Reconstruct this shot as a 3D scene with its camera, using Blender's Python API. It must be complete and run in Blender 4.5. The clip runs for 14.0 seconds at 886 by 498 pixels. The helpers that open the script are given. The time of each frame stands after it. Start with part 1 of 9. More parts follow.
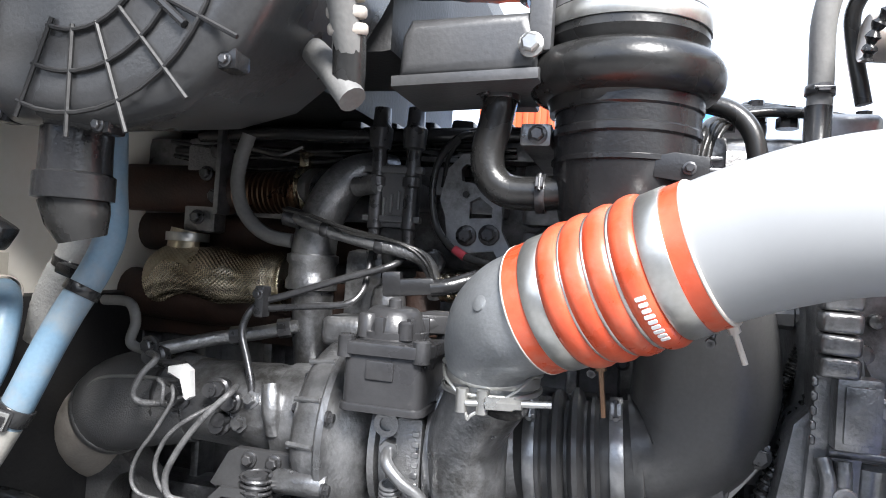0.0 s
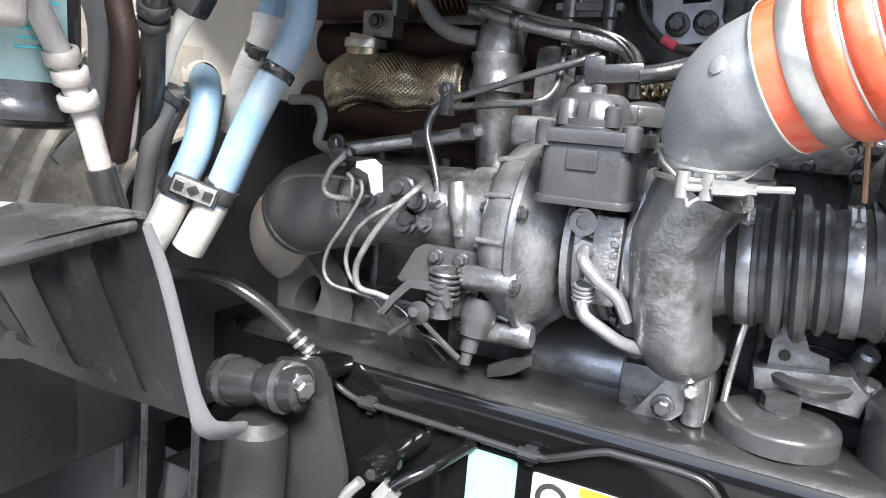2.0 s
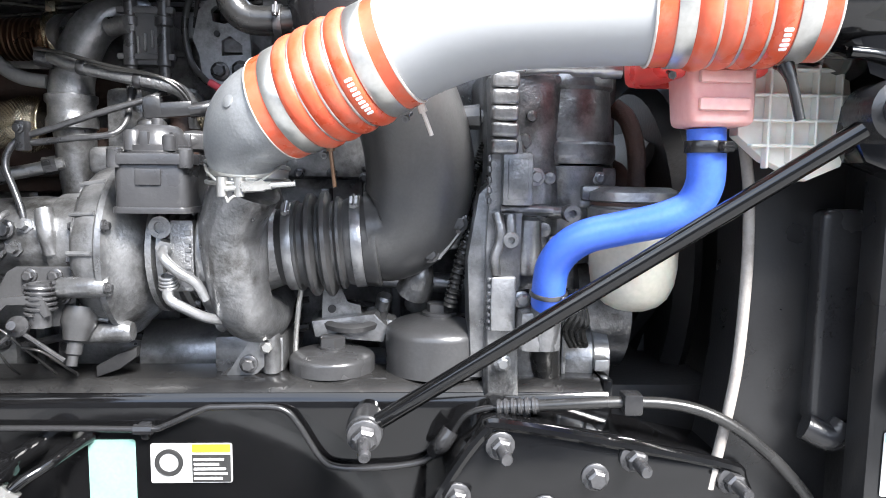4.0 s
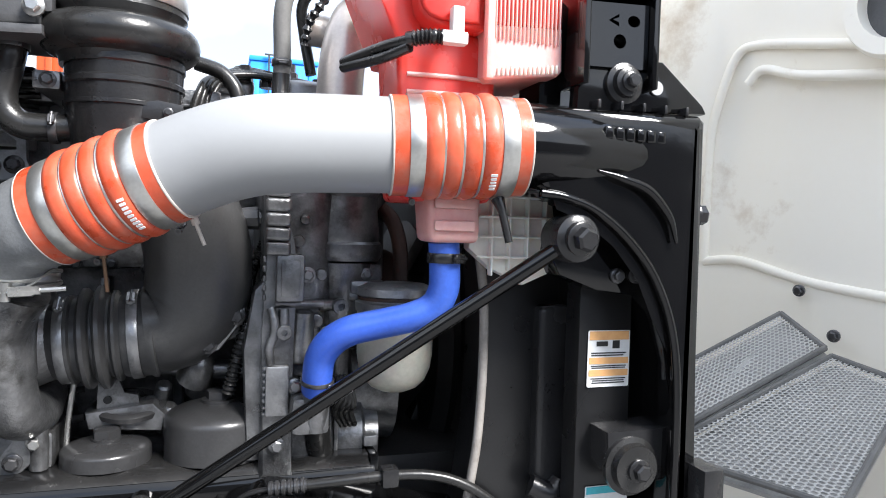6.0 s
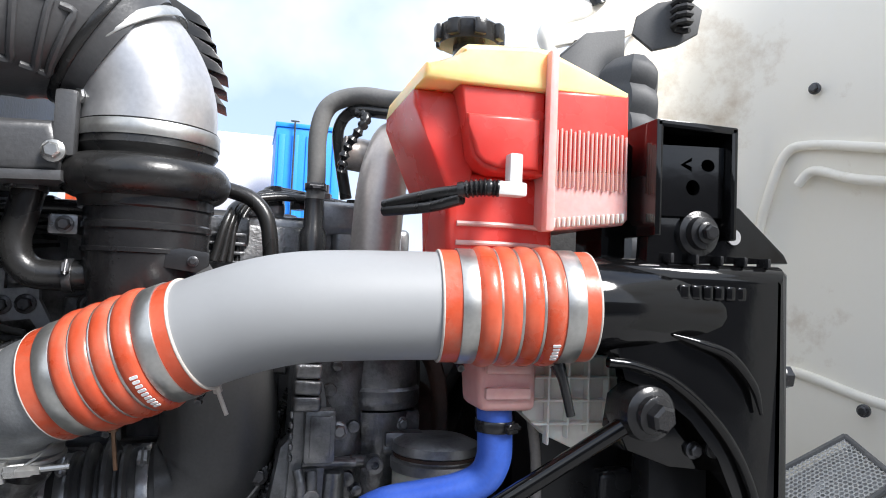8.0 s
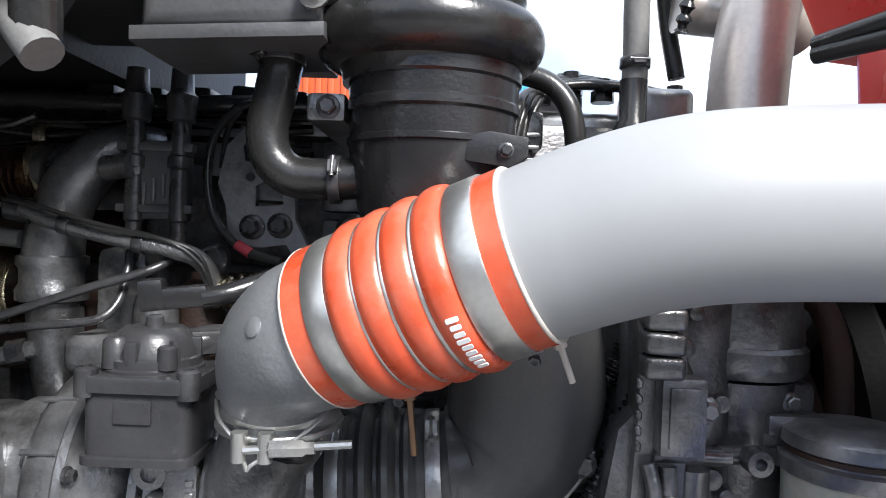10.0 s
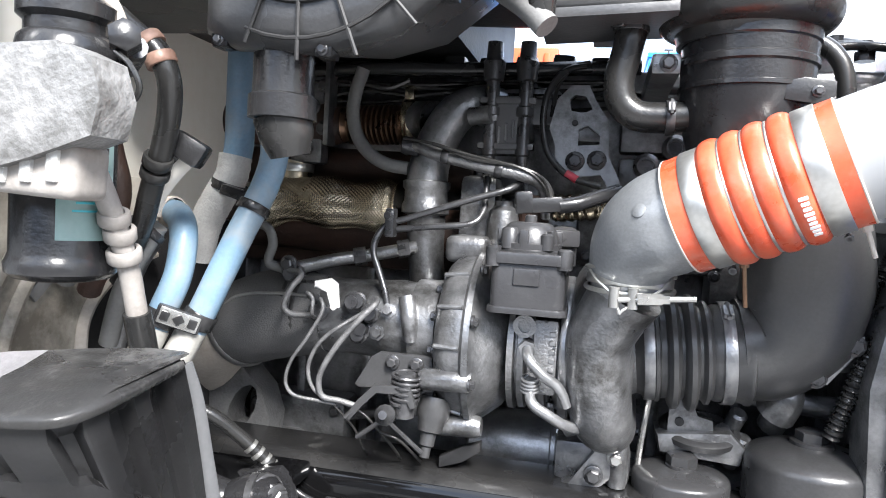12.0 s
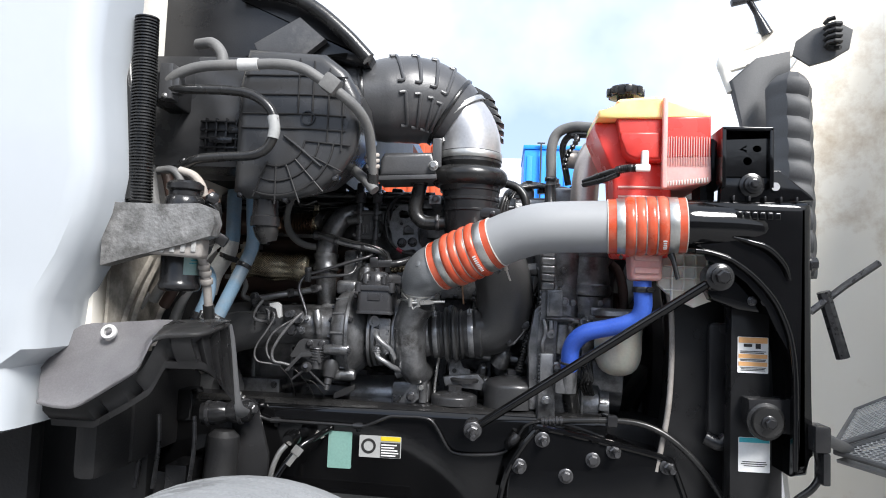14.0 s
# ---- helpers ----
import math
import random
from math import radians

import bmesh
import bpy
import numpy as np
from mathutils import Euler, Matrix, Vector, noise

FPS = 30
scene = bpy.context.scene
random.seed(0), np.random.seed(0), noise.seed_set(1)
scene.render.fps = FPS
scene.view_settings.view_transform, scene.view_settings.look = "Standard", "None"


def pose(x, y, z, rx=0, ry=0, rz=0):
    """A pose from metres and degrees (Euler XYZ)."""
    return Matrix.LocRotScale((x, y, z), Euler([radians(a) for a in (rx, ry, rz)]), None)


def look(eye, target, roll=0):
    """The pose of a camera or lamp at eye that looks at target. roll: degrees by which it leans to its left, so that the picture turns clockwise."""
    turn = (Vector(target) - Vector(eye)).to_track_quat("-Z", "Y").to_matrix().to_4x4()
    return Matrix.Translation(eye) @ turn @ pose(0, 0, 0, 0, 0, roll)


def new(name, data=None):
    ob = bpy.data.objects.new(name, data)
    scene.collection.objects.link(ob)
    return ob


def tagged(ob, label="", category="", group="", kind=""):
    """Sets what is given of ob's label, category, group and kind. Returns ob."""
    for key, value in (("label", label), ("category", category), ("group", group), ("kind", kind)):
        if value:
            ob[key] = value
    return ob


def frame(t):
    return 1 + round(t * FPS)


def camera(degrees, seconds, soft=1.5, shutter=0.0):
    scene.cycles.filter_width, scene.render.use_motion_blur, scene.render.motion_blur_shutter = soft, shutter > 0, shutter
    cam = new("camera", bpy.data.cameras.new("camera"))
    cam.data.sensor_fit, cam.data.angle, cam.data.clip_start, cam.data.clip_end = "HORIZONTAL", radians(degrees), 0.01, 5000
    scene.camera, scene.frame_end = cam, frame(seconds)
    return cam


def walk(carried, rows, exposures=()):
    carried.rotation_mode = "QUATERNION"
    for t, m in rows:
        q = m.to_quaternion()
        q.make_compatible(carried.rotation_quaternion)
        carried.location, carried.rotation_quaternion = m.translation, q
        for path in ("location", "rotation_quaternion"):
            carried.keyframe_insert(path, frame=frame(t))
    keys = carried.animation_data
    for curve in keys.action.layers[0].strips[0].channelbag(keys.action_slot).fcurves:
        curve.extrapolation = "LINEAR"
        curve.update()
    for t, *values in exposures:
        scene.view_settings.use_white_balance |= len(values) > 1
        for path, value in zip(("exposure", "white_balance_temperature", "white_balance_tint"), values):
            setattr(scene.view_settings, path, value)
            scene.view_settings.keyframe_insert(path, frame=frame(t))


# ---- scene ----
cam = camera(66.1, 14.0, soft=1.0)
PATH = [
    (0, (0.031, 0.042, 1.406), (-0.5, 1.97, 1.433), 3.8),
    (0.5, (-0.023, 0.163, 1.422), (-0.967, 1.925, 1.35), 5.1),
    (1, (-0.053, 0.155, 1.367), (-1.175, 1.796, 1.143), 5.6),
    (1.5, (-0.05, 0.114, 1.329), (-1.133, 1.763, 0.999), 5.4),
    (2, (-0.025, 0.069, 1.32), (-0.908, 1.824, 0.95), 4.6),
    (2.5, (-0.002, 0.016, 1.317), (-0.61, 1.892, 0.983), 3.7),
    (3, (0.03, -0.037, 1.307), (-0.304, 1.915, 1.027), 2.7),
    (3.5, (0.069, -0.075, 1.303), (-0.052, 1.907, 1.06), 1.6),
    (4, (0.099, -0.113, 1.302), (0.189, 1.873, 1.086), 0.7),
    (4.2, (0.098, -0.127, 1.298), (0.299, 1.853, 1.097), 0.5),
    (6.3, (0.143, -0.23, 1.401), (0.757, 1.673, 1.381), 1.7),
    (6.5, (0.14, -0.234, 1.424), (0.743, 1.672, 1.439), 1.9),
    (7, (0.133, -0.226, 1.47), (0.721, 1.682, 1.576), 2.1),
    (7.2, (0.132, -0.22, 1.49), (0.715, 1.688, 1.619), 2.3),
    (9.3, (0.112, 0.103, 1.445), (0.408, 2.081, 1.459), 1.8),
    (9.5, (0.092, 0.128, 1.442), (0.307, 2.117, 1.437), 1.8),
    (10, (0.037, 0.158, 1.434), (0.016, 2.158, 1.389), 2.0),
    (10.5, (-0.019, 0.148, 1.424), (-0.24, 2.135, 1.354), 2.3),
    (11, (-0.065, 0.107, 1.408), (-0.451, 2.068, 1.328), 3.0),
    (11.5, (-0.109, 0.028, 1.395), (-0.585, 1.968, 1.291), 3.5),
    (12, (-0.116, -0.072, 1.361), (-0.565, 1.874, 1.25), 3.3),
    (12.5, (-0.068, -0.177, 1.347), (-0.394, 1.794, 1.257), 3.1),
    (13, (0.005, -0.342, 1.34), (-0.197, 1.648, 1.321), 2.8),
    (13.5, (0.069, -0.632, 1.336), (-0.095, 1.36, 1.41), 2.7),
    (14, (0.095, -0.892, 1.304), (-0.074, 1.097, 1.441), 2.3),
]
EXPOSURES = [(0, 2.3), (0.5, 2.65), (1, 2.8), (1.5, 3.0), (3, 3.15), (4.2, 3.0), (6.3, 1.7), (7.2, 1.35), (9.3, 1.45), (10, 1.75), (11, 2.45), (12, 2.72), (12.5, 2.72), (13, 2.5), (13.5, 2.0), (14, 1.35)]
walk(cam, [(t, look(eye, target, roll)) for t, eye, target, roll in PATH], EXPOSURES)

# ---- world, sun, exposure ----
world = bpy.data.worlds.new("sky")
scene.world = world
world.use_nodes = True
wn, wl = world.node_tree.nodes, world.node_tree.links
wbg = wn["Background"]
wbg.inputs["Strength"].default_value = 0.1
wsky = wn.new("ShaderNodeTexSky")
wsky.sky_type, wsky.sun_disc = "NISHITA", False
wsky.sun_elevation, wsky.sun_rotation = radians(46), radians(147)
wco = wn.new("ShaderNodeTexCoord")
wno = wn.new("ShaderNodeTexNoise")
wno.inputs["Scale"].default_value, wno.inputs["Detail"].default_value = 2.2, 6.0
wra = wn.new("ShaderNodeValToRGB")
wra.color_ramp.elements[0].position, wra.color_ramp.elements[1].position = 0.38, 0.64
wmi = wn.new("ShaderNodeMixRGB")
wmi.inputs[2].default_value = (5.6, 5.9, 6.35, 1)
wl.new(wco.outputs["Generated"], wno.inputs["Vector"])
wl.new(wno.outputs["Fac"], wra.inputs["Fac"])
wl.new(wra.outputs["Color"], wmi.inputs[0])
wbl = wn.new("ShaderNodeMixRGB")
wbl.inputs[0].default_value = 0.75
wbl.inputs[2].default_value = (2.7, 3.4, 4.8, 1)
wl.new(wsky.outputs["Color"], wbl.inputs[1])
wl.new(wbl.outputs["Color"], wmi.inputs[1])
wl.new(wmi.outputs["Color"], wbg.inputs["Color"])
sun = new("sun", bpy.data.lights.new("sun", "SUN"))
sun.data.energy, sun.data.angle, sun.data.color = 2.6, radians(20), (1.0, 0.98, 0.96)
sun.matrix_world = look((3.2, -4.4, 7.0), (0.0, 0.6, 1.2))


# ---- materials ----
def material(name, color, rough=0.5, metal=0.0, second=None, blend=0.5, scale=12.0, fine=180.0, bump=0.15, coat=0.0, speck=None, spot=0.62,
             transmission=0.0, sub=0.0, rvar=0.12, spec=0.5, grain=0.25):
    """A Principled surface: colour blotches towards second, a fine grain, bump and uneven gloss; speck: dirt in patches above spot."""
    m = bpy.data.materials.new(name)
    m.use_nodes = True
    n, l = m.node_tree.nodes, m.node_tree.links
    b = n["Principled BSDF"]
    co = n.new("ShaderNodeTexCoord")
    big, small = n.new("ShaderNodeTexNoise"), n.new("ShaderNodeTexNoise")
    for node, s, d in ((big, scale, 5.0), (small, fine, 3.0)):
        node.inputs["Scale"].default_value, node.inputs["Detail"].default_value = s, d
        l.new(co.outputs["Object"], node.inputs["Vector"])
    second = second or tuple(min(1.0, c * 1.5 + 0.01) for c in color)
    ramp = n.new("ShaderNodeValToRGB")
    ramp.color_ramp.elements[0].position, ramp.color_ramp.elements[1].position = 0.35, 0.75
    ramp.color_ramp.elements[0].color, ramp.color_ramp.elements[1].color = (*color, 1), (*[c + (s - c) * blend for c, s in zip(color, second)], 1)
    l.new(big.outputs["Fac"], ramp.inputs["Fac"])
    mul = n.new("ShaderNodeMixRGB")
    mul.blend_type = "OVERLAY"
    mul.inputs[0].default_value = grain
    l.new(ramp.outputs["Color"], mul.inputs[1])
    l.new(small.outputs["Color"], mul.inputs[2])
    bw = n.new("ShaderNodeRGBToBW")
    l.new(small.outputs["Color"], bw.inputs["Color"])
    l.new(bw.outputs["Val"], mul.inputs[2])
    out = mul.outputs["Color"]
    if speck:
        dirt = n.new("ShaderNodeTexNoise")
        dirt.inputs["Scale"].default_value, dirt.inputs["Detail"].default_value = scale * 0.6, 9.0
        dirt.inputs["Roughness"].default_value = 0.7
        l.new(co.outputs["Object"], dirt.inputs["Vector"])
        dr = n.new("ShaderNodeValToRGB")
        dr.color_ramp.elements[0].position, dr.color_ramp.elements[1].position = spot - 0.1, spot + 0.08
        l.new(dirt.outputs["Fac"], dr.inputs["Fac"])
        mx = n.new("ShaderNodeMixRGB")
        mx.inputs[2].default_value = (*speck, 1)
        l.new(dr.outputs["Color"], mx.inputs[0])
        l.new(out, mx.inputs[1])
        out = mx.outputs["Color"]
    l.new(out, b.inputs["Base Color"])
    mr = n.new("ShaderNodeMapRange")
    mr.inputs["To Min"].default_value, mr.inputs["To Max"].default_value = max(0.03, rough - rvar), min(1.0, rough + rvar)
    l.new(big.outputs["Fac"], mr.inputs["Value"])
    l.new(mr.outputs["Result"], b.inputs["Roughness"])
    b.inputs["Metallic"].default_value = metal
    b.inputs["Coat Weight"].default_value = coat
    b.inputs["Specular IOR Level"].default_value = spec
    b.inputs["Coat Roughness"].default_value = 0.08
    b.inputs["Transmission Weight"].default_value = transmission
    if sub:
        b.inputs["Subsurface Weight"].default_value = sub
        b.inputs["Subsurface Radius"].default_value = (0.04, 0.015, 0.01)
        b.inputs["Subsurface Scale"].default_value = 1.0
    if bump:
        bp = n.new("ShaderNodeBump")
        bp.inputs["Strength"].default_value, bp.inputs["Distance"].default_value = bump, 0.002
        l.new(small.outputs["Fac"], bp.inputs["Height"])
        l.new(bp.outputs["Normal"], b.inputs["Normal"])
    return m


ENGINE = material("engine_paint", (0.150, 0.152, 0.157), 0.32, 0.75, (0.37, 0.372, 0.378), 0.8, 30, 210, 0.36, speck=(0.075, 0.073, 0.07), spot=0.59)
ENGINE_LIGHT = material("engine_paint_worn", (0.27, 0.273, 0.28), 0.34, 0.8, (0.45, 0.45, 0.458), 0.7, 24, 200, 0.2, speck=(0.12, 0.118, 0.115), spot=0.61)
CAST = material("cast_iron", (0.26, 0.26, 0.263), 0.36, 0.8, (0.40, 0.398, 0.398), 0.6, 18, 300, 0.6, speck=(0.09, 0.088, 0.085), spot=0.62)
DARK = material("matt_and_shade_black", (0.010, 0.010, 0.011), 0.55, 0.0, (0.028, 0.027, 0.026), 0.6, 10, 160, 0.3)
GLOSS = material("black_gloss_paint", (0.003, 0.003, 0.0033), 0.09, 0.0, (0.006, 0.006, 0.0063), 0.6, 9, 45, 0.05, rvar=0.04, spec=0.5)
RAILTOP = material("dusty_black_paint", (0.010, 0.010, 0.0105), 0.24, 0.0, (0.024, 0.0235, 0.023), 0.8, 14, 240, 0.12, speck=(0.09, 0.088, 0.085), spot=0.72, spec=0.45)
FILTERCAP = material("satin_dark_moulding", (0.055, 0.055, 0.057), 0.30, 0.45, (0.085, 0.085, 0.087), 0.6, 9, 240, 0.10)
PLASTIC = material("black_plastic", (0.014, 0.014, 0.015), 0.23, 0.0, (0.032, 0.032, 0.033), 0.6, 9, 300, 0.12)
GREYPL = material("dark_grey_plastic", (0.060, 0.061, 0.064), 0.33, 0.1, (0.095, 0.095, 0.098), 0.7, 11, 240, 0.14, speck=(0.15, 0.147, 0.143), spot=0.70)
RUBBER = material("black_rubber", (0.015, 0.015, 0.015), 0.27, 0.0, (0.035, 0.034, 0.033), 0.6, 16, 260, 0.12)
RUBBER_GREY = material("faded_rubber", (0.12, 0.12, 0.118), 0.6, 0.0, (0.22, 0.215, 0.205), 0.7, 12, 240, 0.2)
ALU = material("painted_aluminium_tube", (0.275, 0.282, 0.29), 0.50, 0.0, (0.30, 0.307, 0.315), 0.6, 3, 160, 0.0, speck=(0.33, 0.33, 0.33), spot=0.74, grain=0.03, rvar=0.05)
ALU_CAST = material("cast_aluminium", (0.26, 0.27, 0.28), 0.36, 0.5, (0.36, 0.37, 0.38), 0.6, 16, 320, 0.15)
ALU_BRIGHT = material("bright_aluminium", (0.50, 0.50, 0.51), 0.33, 0.6, (0.56, 0.55, 0.55), 0.6, 7, 150, 0.05)
ORANGE = material("orange_silicone", (0.50, 0.062, 0.022), 0.30, 0.0, (0.66, 0.16, 0.09), 0.7, 26, 220, 0.1, speck=(0.46, 0.15, 0.10), spot=0.60, grain=0.12)
STEEL = material("steel_band", (0.52, 0.52, 0.50), 0.36, 0.9, (0.62, 0.61, 0.585), 0.6, 20, 200, 0.05)
ZINC = material("zinc_hardware", (0.38, 0.38, 0.37), 0.30, 0.8, (0.52, 0.51, 0.49), 0.6, 30, 200, 0.1)
BOLT = material("dark_bolt", (0.065, 0.065, 0.068), 0.30, 0.65, (0.15, 0.15, 0.155), 0.6, 60, 300, 0.15)
COPPER = material("rusty_brown", (0.028, 0.017, 0.013), 0.6, 0.1, (0.085, 0.04, 0.027), 0.7, 18, 260, 0.4)
GOLD = material("heat_shield_foil", (0.42, 0.36, 0.26), 0.26, 1.0, (0.66, 0.59, 0.45), 0.8, 9, 300, 0.1, speck=(0.10, 0.07, 0.05), spot=0.62)
BLUEPALE = material("pale_blue_hose", (0.125, 0.215, 0.305), 0.42, 0.0, (0.165, 0.24, 0.31), 0.7, 12, 260, 0.1, speck=(0.22, 0.24, 0.25), spot=0.60)
BLUE = material("blue_silicone", (0.035, 0.10, 0.52), 0.36, 0.0, (0.07, 0.17, 0.62), 0.6, 10, 220, 0.08)
TAN = material("tan_sleeve", (0.36, 0.32, 0.28), 0.7, 0.0, (0.48, 0.45, 0.41), 0.7, 20, 260, 0.15)
BOOT = material("insulation_blanket", (0.065, 0.065, 0.067), 0.75, 0.0, (0.11, 0.11, 0.11), 0.6, 20, 500, 0.6)
CREAMDIRTY = material("grimy_cream_panel", (0.42, 0.385, 0.33), 0.45, 0.0, (0.56, 0.53, 0.47), 0.7, 6, 120, 0.1, speck=(0.12, 0.105, 0.085), spot=0.56)
CREAM = material("cream_painted_panel", (0.84, 0.80, 0.72), 0.45, 0.0, (0.86, 0.83, 0.77), 0.6, 3, 90, 0.08, speck=(0.30, 0.25, 0.19), spot=0.70)
HOODIN = material("hood_inner_white", (0.93, 0.89, 0.79), 0.50, 0.0, (0.94, 0.91, 0.84), 0.7, 3, 60, 0.06, speck=(0.50, 0.38, 0.25), spot=0.63, grain=0.08)
# white cab paint, base lowered to grey-blue to carry its bluish shading
WHITE = material("white_cab_paint_blue_shade", (0.44, 0.47, 0.50), 0.2, 0.0, (0.49, 0.52, 0.55), 0.5, 2, 40, 0.0, coat=0.5, grain=0.02)
WHITEPL = material("white_plastic", (0.55, 0.55, 0.54), 0.4, 0.0, (0.8, 0.8, 0.79), 0.5, 10, 150, 0.04)
BOWL = material("milky_plastic_bowl", (0.46, 0.45, 0.39), 0.4, 0.0, (0.53, 0.52, 0.46), 0.5, 10, 150, 0.04, sub=0.3)
TANKRED = material("red_coolant_tank", (0.72, 0.045, 0.038), 0.28, 0.0, (0.76, 0.12, 0.095), 0.8, 9, 90, 0.04, sub=0.6, grain=0.06)
TANKTOP = material("amber_tank_top", (0.96, 0.66, 0.27), 0.36, 0.0, (0.97, 0.74, 0.40), 0.8, 12, 90, 0.04, sub=0.6, grain=0.05)
TANKPINK = material("pink_translucent_plastic", (0.70, 0.36, 0.34), 0.40, 0.0, (0.76, 0.48, 0.45), 0.6, 8, 140, 0.05, sub=0.4)
TANKCLEAR = material("clear_grey_plastic", (0.70, 0.66, 0.60), 0.40, 0.0, (0.76, 0.72, 0.68), 0.6, 8, 140, 0.05, sub=0.3)
SILVERDIRT = material("dusty_bracket_grey", (0.20, 0.20, 0.198), 0.42, 0.2, (0.27, 0.267, 0.263), 0.8, 30, 150, 0.9, speck=(0.09, 0.088, 0.084), spot=0.54)
MESHGREY = material("grey_mesh_plastic", (0.54, 0.53, 0.51), 0.6, 0.0, (0.62, 0.61, 0.59), 0.6, 8, 200, 0.1)
GASKET = material("grey_rubber_gasket", (0.075, 0.077, 0.08), 0.6, 0.0, (0.11, 0.11, 0.115), 0.6, 6, 200, 0.1)
SHEETBLUE = material("blue_container_paint", (0.01, 0.26, 0.86), 0.5, 0.0, (0.015, 0.30, 0.90), 0.5, 2, 30, 0.0)
SHEETWHITE = material("white_trailer_paint", (0.62, 0.63, 0.64), 0.5, 0.0, (0.7, 0.7, 0.71), 0.5, 1, 30, 0.0)
ORANGEFAR = material("orange_sheet", (0.46, 0.055, 0.004), 0.5, 0.0, (0.52, 0.07, 0.006), 0.5, 2, 30, 0.0)
YELLOW = material("yellow_print", (0.62, 0.48, 0.02), 0.45, 0.0, None, 0.3, 20, 200, 0.0)
PAPER = material("white_label_paper", (0.33, 0.335, 0.33), 0.45, 0.0, None, 0.2, 20, 200, 0.0)
MINTLIGHT = material("pale_mint_label", (0.42, 0.60, 0.58), 0.4, 0.0, (0.50, 0.66, 0.64), 0.6, 30, 200, 0.0, speck=(0.40, 0.36, 0.31), spot=0.66)
MINT = material("mint_label", (0.17, 0.31, 0.275), 0.45, 0.0, (0.20, 0.34, 0.305), 0.6, 20, 200, 0.0)
TEAL = material("teal_print", (0.05, 0.42, 0.50), 0.45, 0.0, None, 0.2, 20, 200, 0.0)
AMBERPRINT = material("orange_print", (0.70, 0.38, 0.16), 0.45, 0.0, None, 0.2, 20, 200, 0.0)
INK = material("black_ink", (0.02, 0.02, 0.02), 0.5, 0.0, None, 0.2, 20, 200, 0.0)
PRINTWHITE = material("white_ink", (0.8, 0.8, 0.8), 0.5, 0.0, None, 0.2, 20, 200, 0.0)
RED = material("red_tape", (0.40, 0.04, 0.06), 0.5, 0.0, None, 0.2, 20, 200, 0.0)
TYRE = material("dusty_tyre_rubber", (0.22, 0.23, 0.24), 0.7, 0.0, (0.30, 0.31, 0.32), 0.7, 8, 160, 0.2, speck=(0.08, 0.08, 0.08), spot=0.7)
GROUND = material("concrete_yard", (0.17, 0.167, 0.163), 0.85, 0.0, (0.24, 0.235, 0.23), 0.7, 1.5, 60, 0.6)

# for the unseen wall that keeps reflections dark
WALLDARK = material("unseen_dark_wall", (0.09, 0.09, 0.095), 0.7, 0.0, (0.13, 0.13, 0.135), 0.6, 1, 20, 0.1)


DECKDUST = material("dust_covered_black_plastic", (0.030, 0.030, 0.031), 0.27, 0.0, (0.075, 0.074, 0.073), 0.8, 9, 300, 0.15, speck=(0.26, 0.255, 0.25), spot=0.58)
# dust on the ledge, base paled to include the sky's sheen
DUSTSHEEN = material("dust_and_sky_sheen_on_plastic", (0.24, 0.232, 0.242), 0.42, 0.0, (0.34, 0.333, 0.34), 0.8, 11, 300, 0.15, speck=(0.12, 0.118, 0.118), spot=0.70)
WALLPL = material("scuffed_black_panel", (0.007, 0.007, 0.0075), 0.30, 0.0, (0.020, 0.020, 0.021), 0.7, 11, 260, 0.08, speck=(0.07, 0.07, 0.07), spot=0.76)
SPLASHPL = material("moulded_black_panel", (0.022, 0.022, 0.023), 0.30, 0.0, (0.050, 0.050, 0.052), 0.8, 9, 260, 0.08, speck=(0.12, 0.118, 0.115), spot=0.72)
DUSTPIPE = material("dust_coated_pipe", (0.24, 0.222, 0.205), 0.5, 0.0, (0.34, 0.32, 0.30), 0.8, 24, 260, 0.15, speck=(0.16, 0.14, 0.125), spot=0.62)
HOSEMARK = material("pale_marked_hose_end", (0.28, 0.272, 0.25), 0.5, 0.0, (0.38, 0.37, 0.345), 0.8, 30, 260, 0.2, speck=(0.20, 0.19, 0.175), spot=0.64)
ACTPL = material("graphite_moulding", (0.030, 0.030, 0.032), 0.30, 0.1, (0.055, 0.055, 0.057), 0.7, 14, 260, 0.12, speck=(0.12, 0.118, 0.115), spot=0.70)
LABELWHITE = material("clean_white_label", (0.72, 0.73, 0.73), 0.4, 0.0, (0.76, 0.76, 0.76), 0.3, 20, 200, 0.0)
BRONZE = material("heat_tinted_steel", (0.13, 0.075, 0.05), 0.30, 0.85, (0.26, 0.17, 0.11), 0.7, 30, 200, 0.08)
BRAID = material("braided_lead_sleeve", (0.085, 0.085, 0.087), 0.45, 0.3, (0.20, 0.20, 0.203), 0.7, 60, 500, 0.6)
PALEGREY = material("pale_braided_sleeve", (0.34, 0.34, 0.33), 0.6, 0.0, (0.48, 0.475, 0.46), 0.7, 40, 360, 0.6)
HVACPL = material("grey_black_moulding", (0.036, 0.0365, 0.038), 0.28, 0.0, (0.062, 0.062, 0.064), 0.7, 6, 300, 0.1, speck=(0.07, 0.068, 0.064), spot=0.72)
PIPEWARM = material("tarnished_aluminium", (0.50, 0.45, 0.41), 0.34, 0.6, (0.62, 0.56, 0.52), 0.7, 12, 200, 0.08)
DUCTPL = material("scuffed_grey_moulding", (0.050, 0.050, 0.051), 0.34, 0.0, (0.085, 0.084, 0.083), 0.8, 7, 260, 0.10, speck=(0.12, 0.118, 0.115), spot=0.68)
